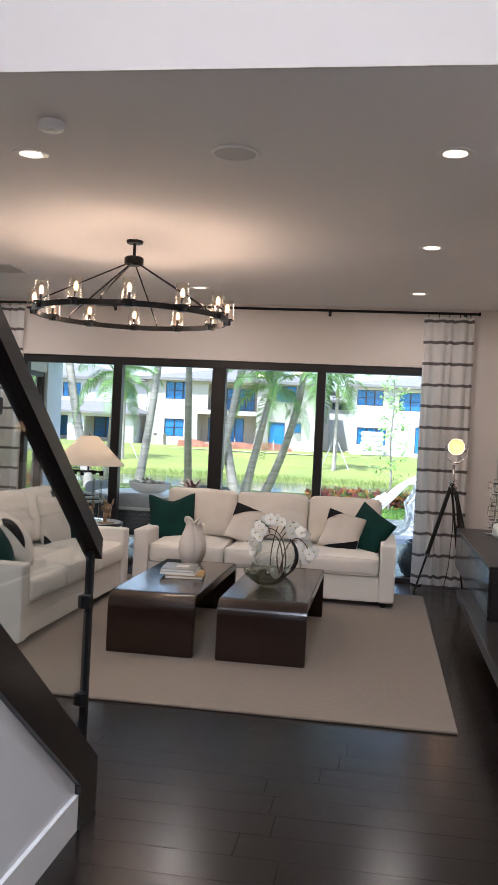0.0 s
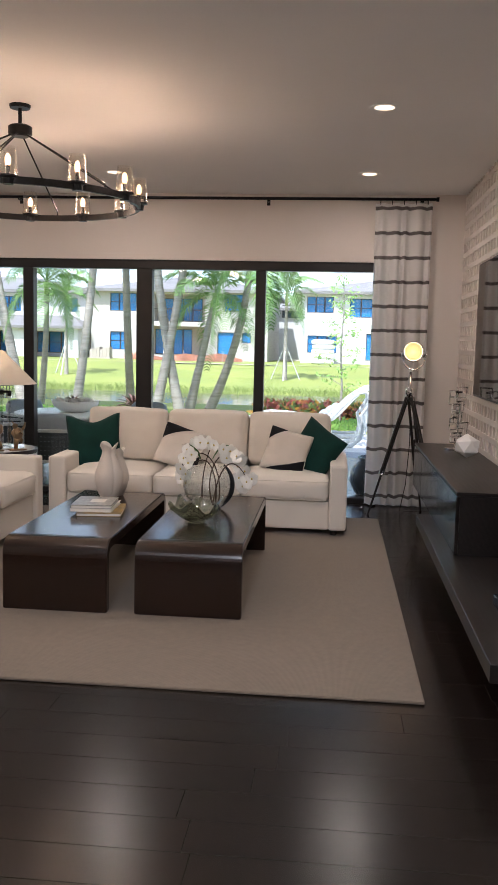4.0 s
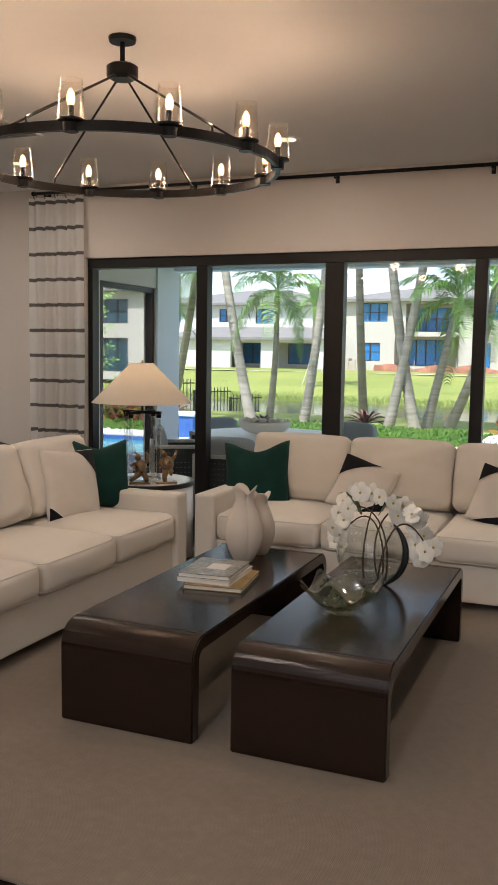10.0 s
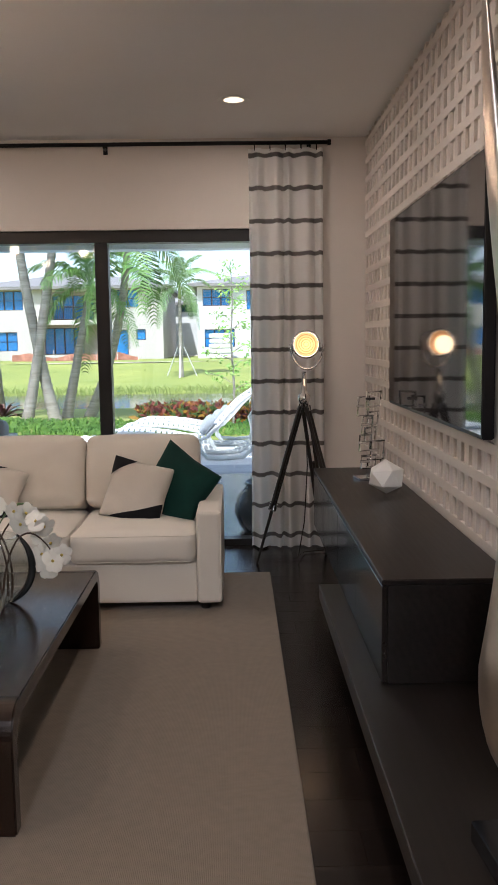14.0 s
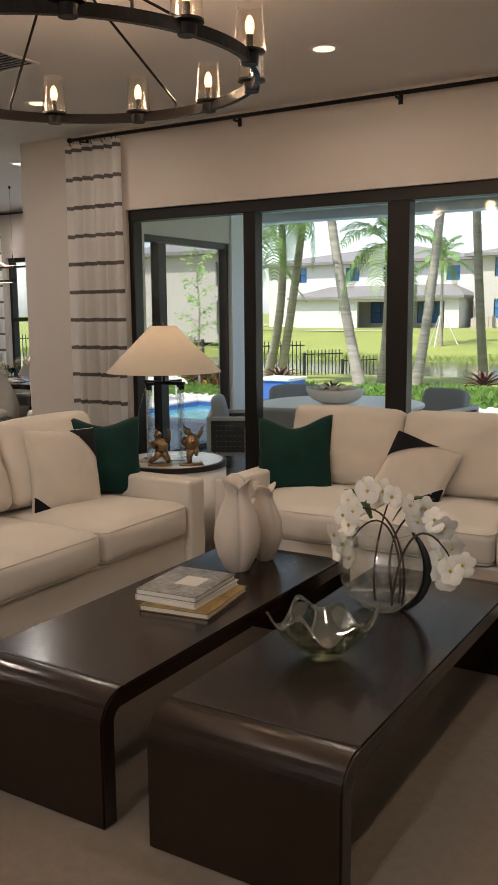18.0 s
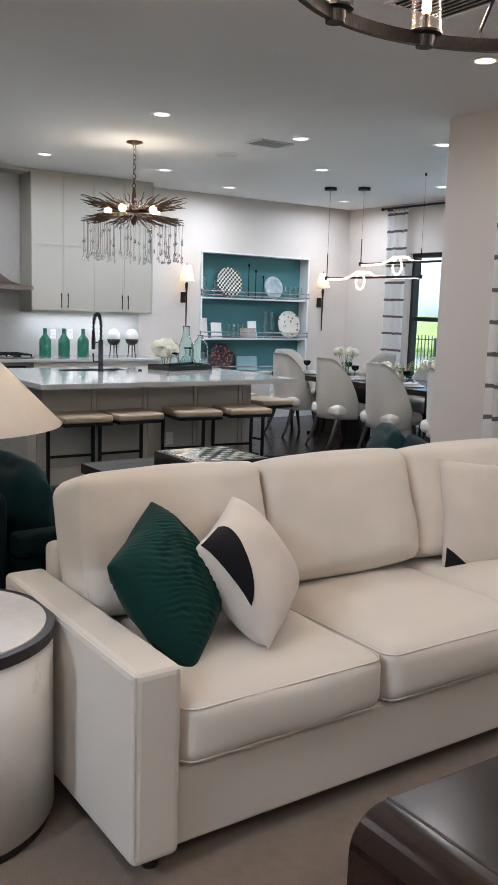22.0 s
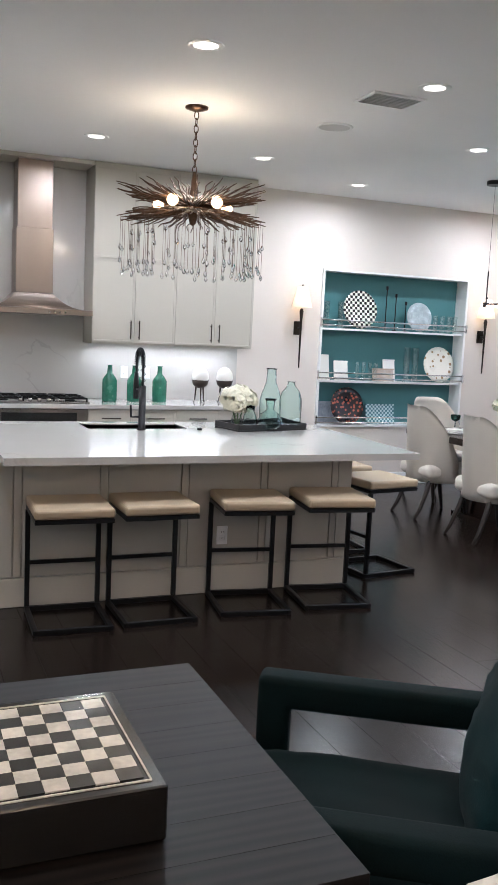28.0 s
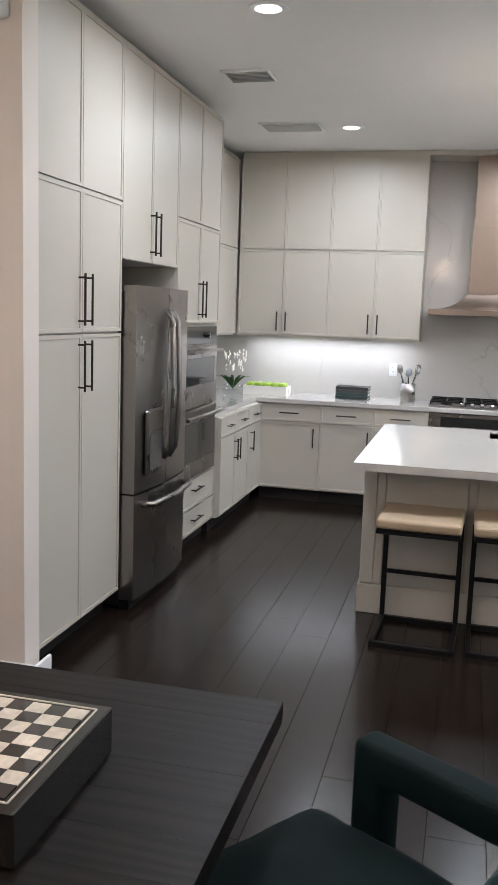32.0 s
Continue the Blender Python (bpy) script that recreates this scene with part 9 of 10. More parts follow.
pc = patio_chair(pose(-3.72, 10.55, -0.05, 0, 0, -60))
copy_thing(pc, pose(-2.85, 9.98, -0.05, 0, 0, 4))
copy_thing(pc, pose(-3.75, 11.75, -0.05, 0, 0, -130))
copy_thing(pc, pose(-2.35, 11.9, -0.05, 0, 0, 165))
pot = thing("planter_pot", "bulging dark blue-grey glazed pot by the doors", "pot", pose(0.66, 10.06, -0.05))
part("body", lathe(B(), [(0, 0), (0.18, 0), (0.27, 0.08), (0.32, 0.2), (0.30, 0.33), (0.22, 0.42), (0.24, 0.45), (0.22, 0.46), (0.2, 0.42), (0, 0.42)], 36), mat("dark_glaze", (0.03, 0.045, 0.06), 0.25, 0, 0.25, 6, 40, 0.1), pot, smooth=True)


def lounger(m):
    t = thing("sun_lounger", "white slatted sun lounger with a raised curved back", "lounger", m, "white loungers by the pool")
    # side line of the bed: long wavy seat, then the back
    line = [(-1.38, 0.30), (-1.28, 0.37), (-1.1, 0.405), (-0.8, 0.395), (-0.5, 0.36), (-0.2, 0.30), (-0.05, 0.285), (0.06, 0.32), (0.2, 0.46), (0.36, 0.64), (0.52, 0.80), (0.66, 0.90), (0.76, 0.92), (0.84, 0.88)]
    loop = [(0.84, 0.88), (0.86, 0.78), (0.80, 0.66), (0.70, 0.52), (0.74, 0.34), (0.70, 0.14), (0.56, 0.02), (0.3, 0.0), (0.05, 0.02), (-0.05, 0.13), (-0.05, 0.285)]
    for y in (-0.31, 0.31):
        part("side_rail", tube(B(), [(x, y, z) for x, z in line], 0.022, 8), LOUNGE, t)
        part("base_loop", tube(B(), [(x, y, z + 0.02) for x, z in loop], 0.03, 8), OCHAIR, t, "grey tubular loop")
        part("foot_leg", tube(B(), [(-1.1, y, 0.40), (-1.12, y, 0.0)], 0.02, 8), LOUNGE, t)
    me = None
    for (xa, za), (xb, zb) in zip(line, line[1:]):
        n = max(1, int(math.hypot(xb - xa, zb - za) / 0.062))
        for k in range(n):
            s = (k + 0.5) / n
            mm = pose(xa + (xb - xa) * s, 0, za + (zb - za) * s + 0.012, 0, -math.degrees(math.atan2(zb - za, xb - xa)), 0)
            if me is None:
                o = part("slat", bx(-0.027, 0.027, -0.32, 0.32, -0.008, 0.012, 0.003), LOUNGE, t)
                o.matrix_basis = mm
                me = o.data
            else:
                shared("slat", me, t, mm)
    part("headrest", puff(B(), 0.14, 0.44, 0.30, 3, 8), GCUSH, t, "pale grey headrest pillow", True).matrix_basis = pose(0.07, 0, 0.47, 0, 35, 0)
    return t


ld = lounger(pose(-0.12, 15.15, -0.072, 0, 0, 4))
copy_thing(ld, pose(-0.02, 16.15, -0.072, 0, 0, 4))
copy_thing(ld, pose(0.08, 17.0, -0.072, 0, 0, 4))


# ---------------------------------------------------------------- palms
def frond_mesh(length, lift, fall, seed, pairs=34):
    rng = random.Random(seed)
    bm = B()
    at = lambda s: Vector((length * (s - 0.16 * s * s), 0, length * (lift * s - fall * s * s)))
    tube(bm, [at(k / 10) for k in range(11)], [0.022 * (1 - 0.09 * k) for k in range(11)], 4)
    for k in range(pairs):
        s = 0.14 + 0.86 * k / (pairs - 1)
        o = at(s)
        way = (at(min(1, s + 0.02)) - at(s - 0.02)).normalized()
        ll = length * 0.30 * (math.sin(math.pi * (0.16 + 0.80 * s)) ** 0.7) * rng.uniform(0.85, 1.1)
        for side in (-1, 1):
            d = (way * rng.uniform(0.55, 0.8) + Vector((0, side, 0)) * 0.9 + Vector((0, 0, rng.uniform(0.0, 0.35)))).normalized()
            w = way * 0.024
            mid = o + d * ll * 0.5
            tip = o + d * ll * 0.85 + Vector((0, 0, -ll * rng.uniform(0.35, 0.55)))
            a = [bm.verts.new(p) for p in (o - w * 0.6, o + w * 0.6, mid + w, mid - w, tip)]
            bm.faces.new((a[0], a[1], a[2], a[3])), bm.faces.new((a[3], a[2], a[4]))
    return bm


FR = []
for k, (l, up, fall) in enumerate(((2.2, 0.55, 0.75), (2.3, 0.25, 0.85), (2.0, 0.75, 0.6), (2.2, -0.1, 0.75))):
    o = frond_mesh(l, up, fall, 20 + k)
    me = bpy.data.meshes.new("frond")
    o.to_mesh(me)
    o.free()
    me.materials.append(FROND)
    FR.append(me)


def palm(base, top, bow, r0, fronds, seed, label, size=1.0, shaft=0.8, skirt=0.0):
    """A ringed trunk from base to top with a bow in it, a green crownshaft and a crown of drooping fronds."""
    rng = random.Random(seed)
    b, c = Vector(base), Vector(top)
    t = thing("palm_tree", label, "palm", Matrix.Translation(b), "palms behind the pool")
    side = Vector((bow, 0, 0))
    at = lambda s: (c - b) * s + side * 4 * s * (1 - s)
    n = max(12, int((c - b).length / 0.075))
    pts = [at(k / n) for k in range(n + 1)]
    r0 *= 0.76
    rad = [r0 * (1.25 if k == 0 else 1.0 + 0.25 * math.exp(-k * 0.15)) * (1 - 0.35 * k / n) * (1.08 if k % 2 else 0.96) for k in range(n + 1)]
    part("trunk", tube(B(), pts, rad, 10), BARK, t, "pale ringed trunk", True)
    end = c - b
    way = (at(1.0) - at(0.93)).normalized()
    head = end + way * shaft * size
    part("crownshaft", tube(B(), [end, end + way * shaft * 0.3 * size, end + way * shaft * 0.7 * size, head], [r0 * 0.72, r0 * 0.80, r0 * 0.6, r0 * 0.34], 10), SHAFT, t, "smooth green crownshaft", True)
    for k in range(fronds):
        ring = k / fronds
        kind = 2 if ring < 0.25 else 0 if ring < 0.6 else 1 if ring < 0.88 else 3
        m = Matrix.Translation(head - way * 0.10 * size * ring) @ pose(0, 0, 0, 0, -42 + 62 * ring + rng.uniform(-8, 8) + skirt, k * 137.5 + rng.uniform(-15, 15)) @ Matrix.Scale(size * rng.uniform(0.85, 1.1), 4)
        shared("frond", FR[kind], t, m)
    return t


LEAN = "leaning royal palm with a pale ringed trunk"


def tall(base, x, z, bow, r0, seed, label=LEAN, height=6.6):
    """A palm whose trunk passes x, z above y = 22.3 and goes on past the eaves."""
    b = Vector(base)
    way = Vector((x, 22.3, z)) - b
    k = (height - b.z) / way.z
    return palm(base, tuple(b + way * k - Vector((0.35 * way.x * (k - 1), 0, 0))), bow, r0, 13, seed, label)


palm((-11.26, 24.1, -0.2), (-9.75, 22.1, 4.2), 0.25, 0.16, 13, 1, LEAN, 0.95, 0.2, 38)
tall((-10.9, 24.2, -0.2), -9.06, 3.57, 0.1, 0.15, 2)
tall((-7.54, 21.9, -0.2), -8.49, 3.43, -0.12, 0.17, 3)
palm((-7.68, 23.4, -0.2), (-7.25, 22.7, 2.75), 0.05, 0.12, 14, 4, "upright royal palm with a low full crown", 0.72, 0.5)
tall((-6.37, 22.3, -0.2), -5.93, 3.55, 0.10, 0.15, 5)
tall((-5.38, 24.2, -0.2), -4.98, 3.53, -0.05, 0.14, 6, "straight royal palm with a pale ringed trunk")
tall((-3.7, 22.45, -0.2), -4.25, 3.5, -0.15, 0.16, 7)
tall((-4.3, 22.25, -0.2), -3.65, 3.1, 0.08, 0.15, 8)
palm((-3.6, 23.2, -0.2), (-2.95, 22.8, 2.5), 0.0, 0.15, 15, 9, "upright royal palm with a low full crown", 0.78, 0.5)
palm((-3.1, 23.36, -0.2), (-1.95, 22.2, 3.75), 0.2, 0.15, 13, 10, LEAN, 0.95, 0.3, 8)
palm((-2.72, 52.0, -0.5), (-2.72, 52.0, 3.9), 0.0, 0.17, 14, 11, "young palm with support props on the far bank", 1.1, 0.7)
palm((-15.9, 52.0, -0.5), (-15.9, 52.0, 3.7), 0.0, 0.15, 13, 12, "young palm with support props on the far bank", 0.95, 0.7)
for px in (-2.72, -15.9):
    pr = thing("tree_props", "pale timber props round a newly planted palm", "props", pose(px, 52.0, ground_z(px, 52) - 0.02))
    for k in range(3):
        a = k * 2.094 + 0.5
        part("prop", tube(B(), [(1.0 * math.cos(a), 1.0 * math.sin(a), 0), (0.19 * math.cos(a), 0.19 * math.sin(a), 1.7)], 0.035, 6), DECKM, pr)

yt = thing("young_tree", "slender young tree with sparse light green leaves", "tree", pose(0.30, 20.0, -0.16))
part("trunk", tube(B(), [(0, 0, 0), (0.03, 0, 0.8), (-0.02, 0.02, 1.7), (0.02, 0, 2.5), (0.0, 0, 3.15)], [0.028, 0.024, 0.02, 0.014, 0.006], 6), BARK, yt)
rng = random.Random(31)
for k in range(16):
    z = 0.75 + 0.15 * k
    a, l = k * 2.4, 0.62 * (1 - 0.035 * k) * rng.uniform(0.7, 1.1)
    tip = Vector((math.cos(a) * l, math.sin(a) * l, z + 0.18))
    part("limb", tube(B(), [(0, 0, z), tuple(tip * 0.5 + Vector((0, 0, z * 0.5 + 0.04))), tuple(tip)], [0.010, 0.007, 0.003], 5), BARK, yt)
    lf = B()
    for j in range(30):
        s = rng.uniform(0.3, 1.05)
        o = Vector((tip.x * s, tip.y * s, z + 0.18 * s)) + Vector((rng.gauss(0, 0.07), rng.gauss(0, 0.07), rng.gauss(0, 0.06)))
        u = Vector((rng.gauss(0, 1), rng.gauss(0, 1), rng.gauss(0, 0.6))).normalized()
        w = u.orthogonal().normalized()
        q = [lf.verts.new(o + p) for p in (-u * 0.045, w * 0.022, u * 0.045, -w * 0.022)]
        lf.faces.new(q)
    part("foliage", lf, YOUNG, yt)


# ---------------------------------------------------------------- picket fences
def fence(points, top_a, low, label, gap=0.11):
    f = thing("fence", label, "fence")
    me = None
    rail_me = None
    for (xa, ya, za), (xb, yb, zb) in zip(points, points[1:]):
        l = math.hypot(xb - xa, yb - ya)
        rz = math.degrees(math.atan2(yb - ya, xb - xa))
        base = (za + zb) / 2
        part("post", bx(-0.035, 0.035, -0.035, 0.035, 0, top_a + 0.08, 0.006), PICKET, f).matrix_basis = pose(xa, ya, base - 0.25)
        for z in (0.12, top_a - 0.12):
            part("rail", bx(0, l, -0.016, 0.016, z - 0.016, z + 0.016), PICKET, f).matrix_basis = pose(xa, ya, base - 0.1, 0, 0, rz)
        n = int(l / gap)
        for k in range(1, n):
            mm = pose(xa + (xb - xa) * k / n, ya + (yb - ya) * k / n, base - 0.1)
            if me is None:
                o = part("picket", bx(-0.010, 0.010, -0.010, 0.010, 0, top_a), PICKET, f)
                o.matrix_basis = mm
                me = o.data
            else:
                shared("picket", me, f, mm)
    return f


fence([(-20.0, 22.0, -0.05), (-17.8, 22.5, -0.05), (-15.6, 23.0, -0.05), (-13.5, 23.5, -0.08), (-11.4, 24.0, -0.12), (-10.6, 25.0, -0.38), (-9.9, 26.0, -0.62), (-9.3, 27.0, -0.8)], 1.12, -0.15, "black metal picket fence stepping down to the pond")
fence([(4.0, 25.6, -0.18), (7.5, 25.6, -0.18), (9.8, 25.6, -0.18), (9.8, 22.6, -0.15), (9.8, 19.6, -0.15)], 1.12, -0.15, "black metal picket fence at the edge of the garden", 0.14)


# ---------------------------------------------------------------- houses across the pond
def facade(bm, x0, x1, z0, z1, y, deep, holes):
    """A wall slab whose openings go through it."""
    xs = sorted({x0, x1, *(h[0] for h in holes), *(h[1] for h in holes)})
    zs = sorted({z0, z1, *(h[2] for h in holes), *(h[3] for h in holes)})
    for a, b in zip(xs, xs[1:]):
        run = None
        for c, d in zip(zs, zs[1:]):
            if any(h[0] <= (a + b) / 2 <= h[1] and h[2] <= (c + d) / 2 <= h[3] for h in holes):
                continue
            box(bm, a, b, y, y + deep, c, d)
    return bm


def hip_roof(bm, x0, x1, y0, y1, z0, z1, over=0.6):
    a, b, c, d = x0 - over, x1 + over, y0 - over, y1 + over
    run = min(b - a, d - c) / 2
    if b - a >= d - c:
        r = [(a + run, (c + d) / 2), (b - run, (c + d) / 2)]
    else:
        r = [((a + b) / 2, c + run), ((a + b) / 2, d - run)]
    lo = [bm.verts.new((x, y, z0 - 0.22)) for x, y in ((a, c), (b, c), (b, d), (a, d))]
    ev = [bm.verts.new((x, y, z0)) for x, y in ((a, c), (b, c), (b, d), (a, d))]
    p, q = [bm.verts.new((x, y, z1)) for x, y in r]
    bm.faces.new(lo[::-1])
    for i in range(4):
        j = (i + 1) % 4
        bm.faces.new((lo[i], lo[j], ev[j], ev[i]))
    if b - a >= d - c:
        bm.faces.new((ev[0], ev[1], q, p)), bm.faces.new((ev[1], ev[2], q)), bm.faces.new((ev[2], ev[3], p, q)), bm.faces.new((ev[3], ev[0], p))
    else:
        bm.faces.new((ev[0], ev[1], p)), bm.faces.new((ev[1], ev[2], q, p)), bm.faces.new((ev[2], ev[3], q)), bm.faces.new((ev[3], ev[0], p, q))
    return bm


def house(label, x0, x1, y, deep, z0, eave, ridge, material, wins, pane=None, annex=None):
    """wins: (x0, x1, z0, z1, panes, recess); a recess sets the window back behind a porch or balcony."""
    h = thing("house", label, "house", Matrix.Translation((x0, y, z0)))
    back = h.matrix_basis.inverted()

    def put(name, bm, m, parent=h, lab=""):
        return part(name, turned(bm, back), m, parent, lab)
    put("wall", facade(B(), x0, x1, z0, eave, y, 0.3, [w[:4] if not w[5] else w[6] for w in wins]), material)
    core = B()
    box(core, x0, x0 + 0.3, y + 0.3, y + deep, z0, eave), box(core, x1 - 0.3, x1, y + 0.3, y + deep, z0, eave), box(core, x0 + 0.3, x1 - 0.3, y + deep - 0.3, y + deep, z0, eave)
    put("side_wall", core, material)
    roofp = put("roof", hip_roof(B(), x0, x1, y, y + deep, eave, ridge), ROOFT, h, "grey tiled hip roof")
    for w in wins:
        a, b, c, d, n, rec = w[:6]
        yy = y + 0.12
        if rec:
            ra, rb, rc, rd = w[6]
            yy = y + rec
            shell = B()
            box(shell, ra - 0.1, ra, y + 0.3, yy + 0.2, rc, rd), box(shell, rb, rb + 0.1, y + 0.3, yy + 0.2, rc, rd)
            box(shell, ra, rb, y + 0.3, yy + 0.2, rd, rd + 0.15), box(shell, ra, rb, y + 0.3, yy + 0.2, rc - 0.15, rc)
            facade(shell, ra, rb, rc, rd, yy, 0.2, [(a, b, c, d)])
            put("recess", shell, HOUSE_D, h, "shaded plaster recess")
            if rc > 2.5:
                rl = put("railing", tube(B(), [(ra, y + 0.1, rc + 1.0), (rb, y + 0.1, rc + 1.0)], 0.03, 4), PICKET, h, "dark balcony railing")
                k = ra + 0.12
                bars = B()
                while k < rb:
                    box(bars, k - 0.012, k + 0.012, y + 0.088, y + 0.112, rc, rc + 1.0)
                    k += 0.14
                put("balusters", bars, PICKET, rl)
        win = put("window", facade(B(), a, b, c, d, yy, 0.08, [(a + (b - a) * k / n + 0.05, a + (b - a) * (k + 1) / n - 0.05, c + 0.05, d - 0.05) for k in range(n)]), PICKET, h, "dark framed window")
        for k in range(n):
            put("pane", bx(a + (b - a) * k / n + 0.04, a + (b - a) * (k + 1) / n - 0.04, yy + 0.04, yy + 0.06, c + 0.04, d - 0.04), pane or FILM, win, "blue film on glass")
            if n > 1 and d - c < 1.8:
                put("glazing_bar", bx(a + (b - a) * k / n + 0.05, a + (b - a) * (k + 1) / n - 0.05, yy + 0.015, yy + 0.035, (c + d) / 2 - 0.025, (c + d) / 2 + 0.025), PICKET, win)
    if annex:
        ax0, ax1, ay, ae, ar, holes = annex
        put("porch_wall", facade(B(), ax0, ax1, z0, ae, ay, 0.3, holes), material)
        sd = B()
        box(sd, ax0, ax0 + 0.3, ay + 0.3, y, z0, ae), box(sd, ax1 - 0.3, ax1, ay + 0.3, y, z0, ae)
        put("porch_side", sd, material)
        rb = B()
        o = 0.5
        q = [rb.verts.new(p) for p in ((ax0 - o, ay - o, ae), (ax1 + o, ay - o, ae), (ax1 + o, y, ae), (ax0 - o, y, ae), (ax0 + 1.5, y, ar), (ax1 - 1.5, y, ar), (ax0 - o, ay - o, ae - 0.2), (ax1 + o, ay - o, ae - 0.2), (ax1 + o, y, ae - 0.2), (ax0 - o, y, ae - 0.2))]
        for f in ((0, 1, 5, 4), (1, 2, 5), (3, 0, 4), (6, 7, 1, 0), (7, 8, 2, 1), (9, 6, 0, 3), (9, 8, 7, 6)):
            rb.faces.new([q[i] for i in f])
        put("porch_roof", rb, ROOFT, h, "grey tiled porch roof")
    return h


Z = 0.8
house("beige two-storey house under construction with blue window film", -18.9, -5.0, 68, 14, 0.25, 4.9 + Z, 6.5 + Z, HOUSE_B,
      [(-17.4, -15.3, 3.2 + Z, 4.6 + Z, 3, 0), (-13.4, -10.3, 2.5 + Z, 4.3 + Z, 4, 1.4, (-13.9, -9.9, 2.45 + Z, 4.55 + Z)), (-8.4, -6.8, 3.3 + Z, 4.6 + Z, 2, 0),
       (-17.4, -15.8, 0.2 + Z, 1.6 + Z, 2, 0), (-14.2, -11.2, -0.1 + Z, 1.9 + Z, 4, 2.0, (-14.7, -9.9, -0.15 + Z, 2.1 + Z)), (-8.9, -7.6, -0.3 + Z, 1.7 + Z, 1, 0), (-7.0, -6.3, 0.9 + Z, 1.7 + Z, 1, 0)])
house("white two-storey house with a single-storey porch across the pond", -37.5, -19.5, 70, 14, 0.25, 4.8 + Z, 6.3 + Z, HOUSE_W,
      [(-30.2, -29.0, 3.2 + Z, 4.3 + Z, 2, 0), (-26.9, -25.3, 3.1 + Z, 4.3 + Z, 3, 0), (-21.7, -20.6, 3.1 + Z, 4.2 + Z, 2, 0), (-35.2, -33.8, 3.2 + Z, 4.4 + Z, 2, 0),
       (-34.6, -32.6, 0.5 + Z, 1.7 + Z, 3, 0), (-28.0, -25.4, -0.2 + Z, 1.5 + Z, 3, 0), (-24.0, -21.0, -0.2 + Z, 1.5 + Z, 3, 0)],
      annex=(-33.0, -19.5, 66.5, 1.9 + Z, 2.8 + Z, [(-27.6, -25.0, -0.55 + Z, 1.5 + Z), (-23.6, -20.6, -0.55 + Z, 1.5 + Z)]))
house("white two-storey house with blue window film behind the young tree", -2.4, 12.0, 67, 14, 0.25, 4.9 + Z, 6.4 + Z, HOUSE_W,
      [(-2.0, 0.0, 3.3 + Z, 4.5 + Z, 3, 0), (1.2, 2.9, 3.0 + Z, 4.4 + Z, 2, 0), (-1.9, 0.3, 0.3 + Z, 1.6 + Z, 3, 0), (2.5, 5.0, -0.2 + Z, 1.8 + Z, 3, 0), (6.0, 8.0, 3.1 + Z, 4.4 + Z, 2, 0)])
house("grey house set back between two white houses", -6.5, -1.0, 84, 8, 0.25, 4.3 + Z, 5.3 + Z, HOUSE_W, [(-4.9, -2.9, 3.4 + Z, 4.6 + Z, 2, 0)], DGLASS)
house("beige two-storey house beside the garden", 12.5, 28.0, 50, 12, -0.3, 5.4, 7.0, HOUSE_B,
      [(13.5, 15.0, 3.2, 4.7, 2, 0), (17.0, 19.5, 3.2, 4.7, 3, 0), (13.5, 15.0, 0.6, 2.1, 2, 0), (17.0, 19.5, 0.2, 2.3, 3, 0)], DGLASS)
house("white two-storey house beyond the picket fence", -47.0, -41.0, 60, 14, 0.0, 4.9 + Z, 6.3 + Z, HOUSE_W, [(-45.5, -43.5, 3.2 + Z, 4.5 + Z, 2, 0), (-45.5, -43.5, 0.4 + Z, 1.8 + Z, 2, 0)])

net = thing("safety_netting", "sagging orange safety netting on stakes on the sand", "netting", pose(-15.6, 65.3, 0.28))
part("mesh", grid(B(), 40, 3, lambda u, v: (9.0 * u, 0.25 * math.sin(u * 23), (0.45 + 0.22 * math.sin(u * 14.0) * math.sin(u * 5)) * v), 0.01), NETM, net)
for k in range(7):
    part("stake", bx(1.5 * k - 0.02, 1.5 * k + 0.02, -0.02, 0.02, -0.05, 0.8), DECKM, net)
bk = thing("brick_stack", "stack of brown roof tiles on a pallet", "tiles", pose(-18.4, 65.8, 0.27))
for k in range(6):
    part("tile_row", bx(0.26 * k, 0.26 * k + 0.24, 0, 0.9, 0.12, 0.75 + 0.08 * (k % 3)), HOUSE_D, bk)
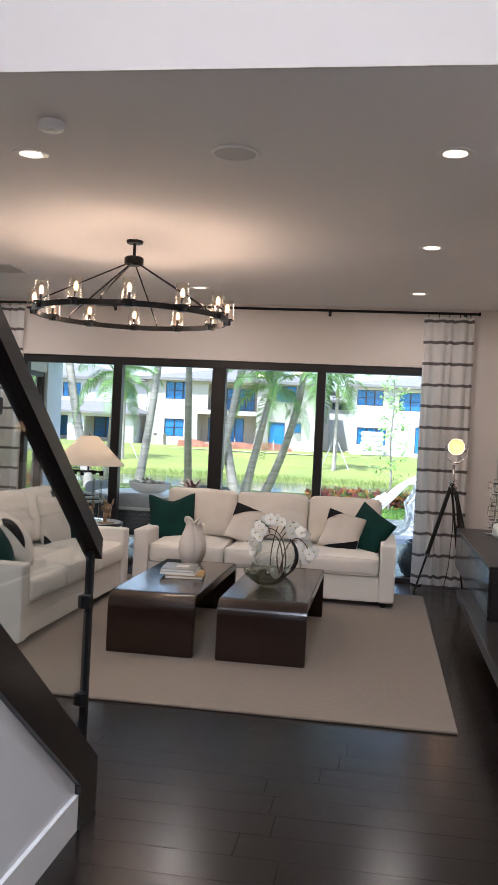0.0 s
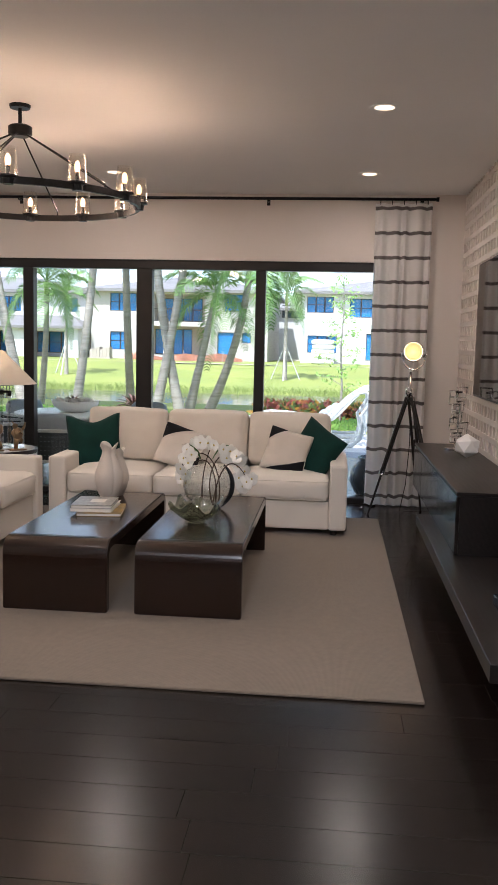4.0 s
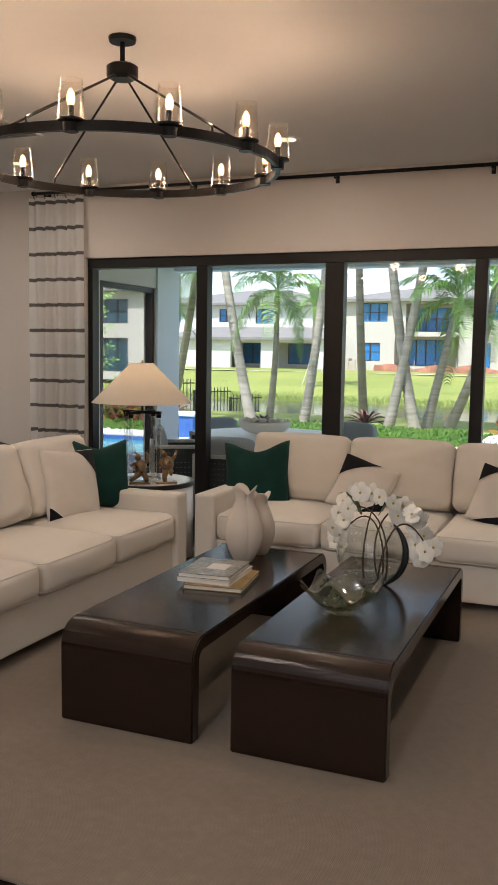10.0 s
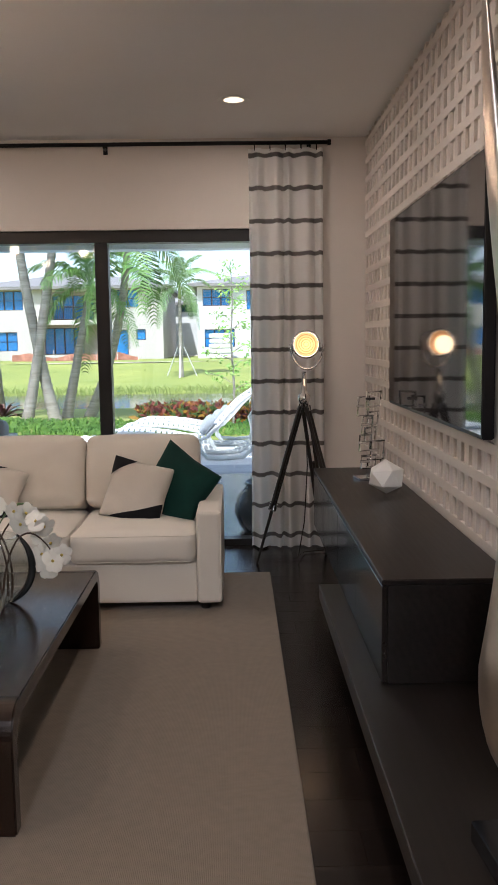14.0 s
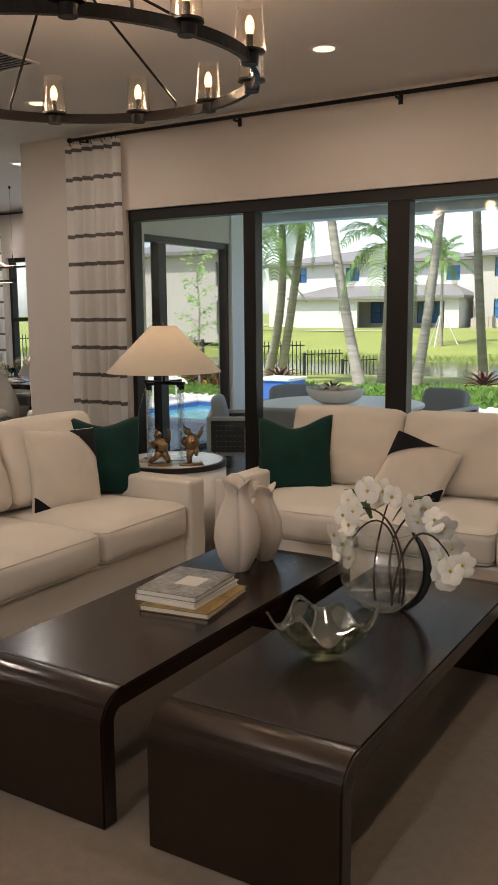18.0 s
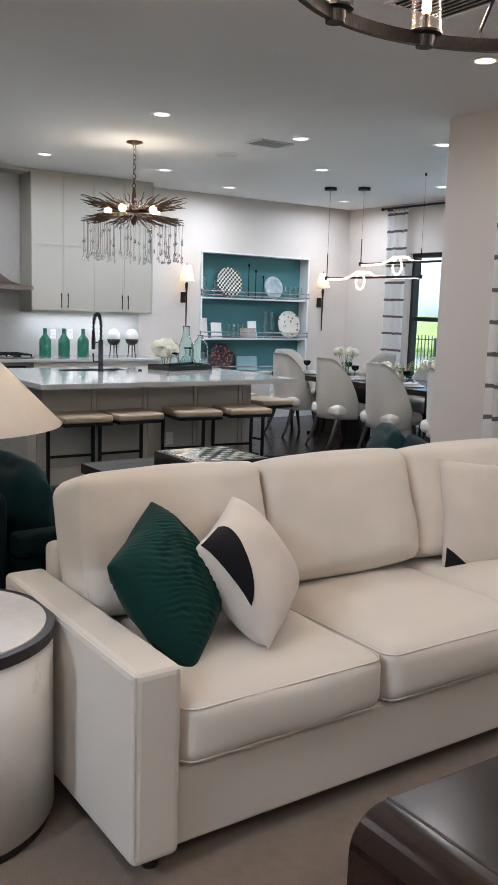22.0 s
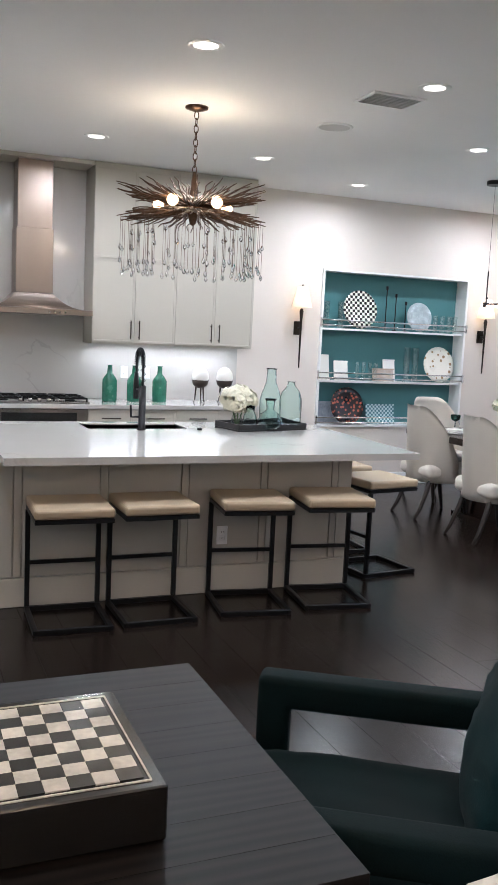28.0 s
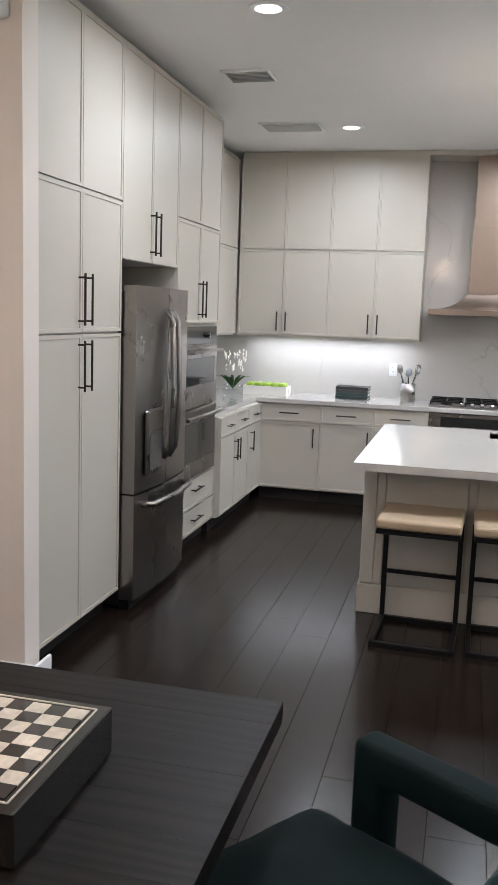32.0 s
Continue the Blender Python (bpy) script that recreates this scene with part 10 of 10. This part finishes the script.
part("pallet", bx(-0.05, 1.6, -0.05, 0.95, 0, 0.12), HOUSE_D, bk)
sd = thing("wrapped_pallets", "building supplies in pale plastic wrap by the house", "pallet", pose(-1.6, 65.0, 0.27))
for k in range(5):
    part("bundle", puff(B(), 1.7, 1.1, 0.36, 6, 4), LOUNGE, sd, smooth=True).matrix_basis = pose(0.9 + 0.04 * (k % 2), 0.6, 0.2 + 0.36 * k)

# ---------------------------------------------------------------- patio pavers, one by one
pv, me = None, None
for r in range(18):
    y = 9.72 + 0.30 * r
    if y > 14.0:
        break
    x = -5.07 + (0.3 if r % 2 else 0.0)
    while x < 4.2:
        m = pose(x, y, -0.075)
        if me is None:
            o = part("paver", bx(0.005, 0.595, 0.005, 0.295, 0, 0.027, 0.004), PAVER, patio)
            o.matrix_basis, me = m, o.data
        else:
            shared("paver", me, patio, m)
        x += 0.6

# ---------------------------------------------------------------- floor planks
PW = 0.19
rng = random.Random(4)
rest, near = B(), 0
plank_meshes = {}
plank_list = []
row = 0
y = -3.2
while y < DY + 0.15:
    x = KX - 0.3 - rng.random() * 1.6
    while x < TX:
        length = rng.choice((1.2, 1.5, 1.8, 2.1))
        a, b = max(x, KX - 0.3), min(x + length, TX)
        if b - a > 0.05:
            plank_list.append((round(a, 2), round(b, 2), y))
        x += length
    y += PW
close = sorted(plank_list, key=lambda q: abs((q[0] + q[1]) / 2 + 3.2) * 0.55 + abs(q[2] - 5.2))[:300]
chosen = set(close)
for a, b, yy in plank_list:
    if (a, b, yy) in chosen:
        size = round(b - a, 2)
        if size not in plank_meshes:
            ob = part("plank", bx(0.0007, size - 0.0007, 0.0007, PW - 0.0007, -0.014, 0.0, 0.0008), FLOORW, floor)
            plank_meshes[size] = ob.data
            ob.matrix_basis = pose(a, yy, 0)
        else:
            shared("plank", plank_meshes[size], floor, pose(a, yy, 0))
    else:
        box(rest, a + 0.0007, b - 0.0007, yy + 0.0007, yy + PW - 0.0007, -0.014, 0.0)
tagged(part("planks", rest, FLOORW, floor), "dark stained oak planks", "", "", "stuff")
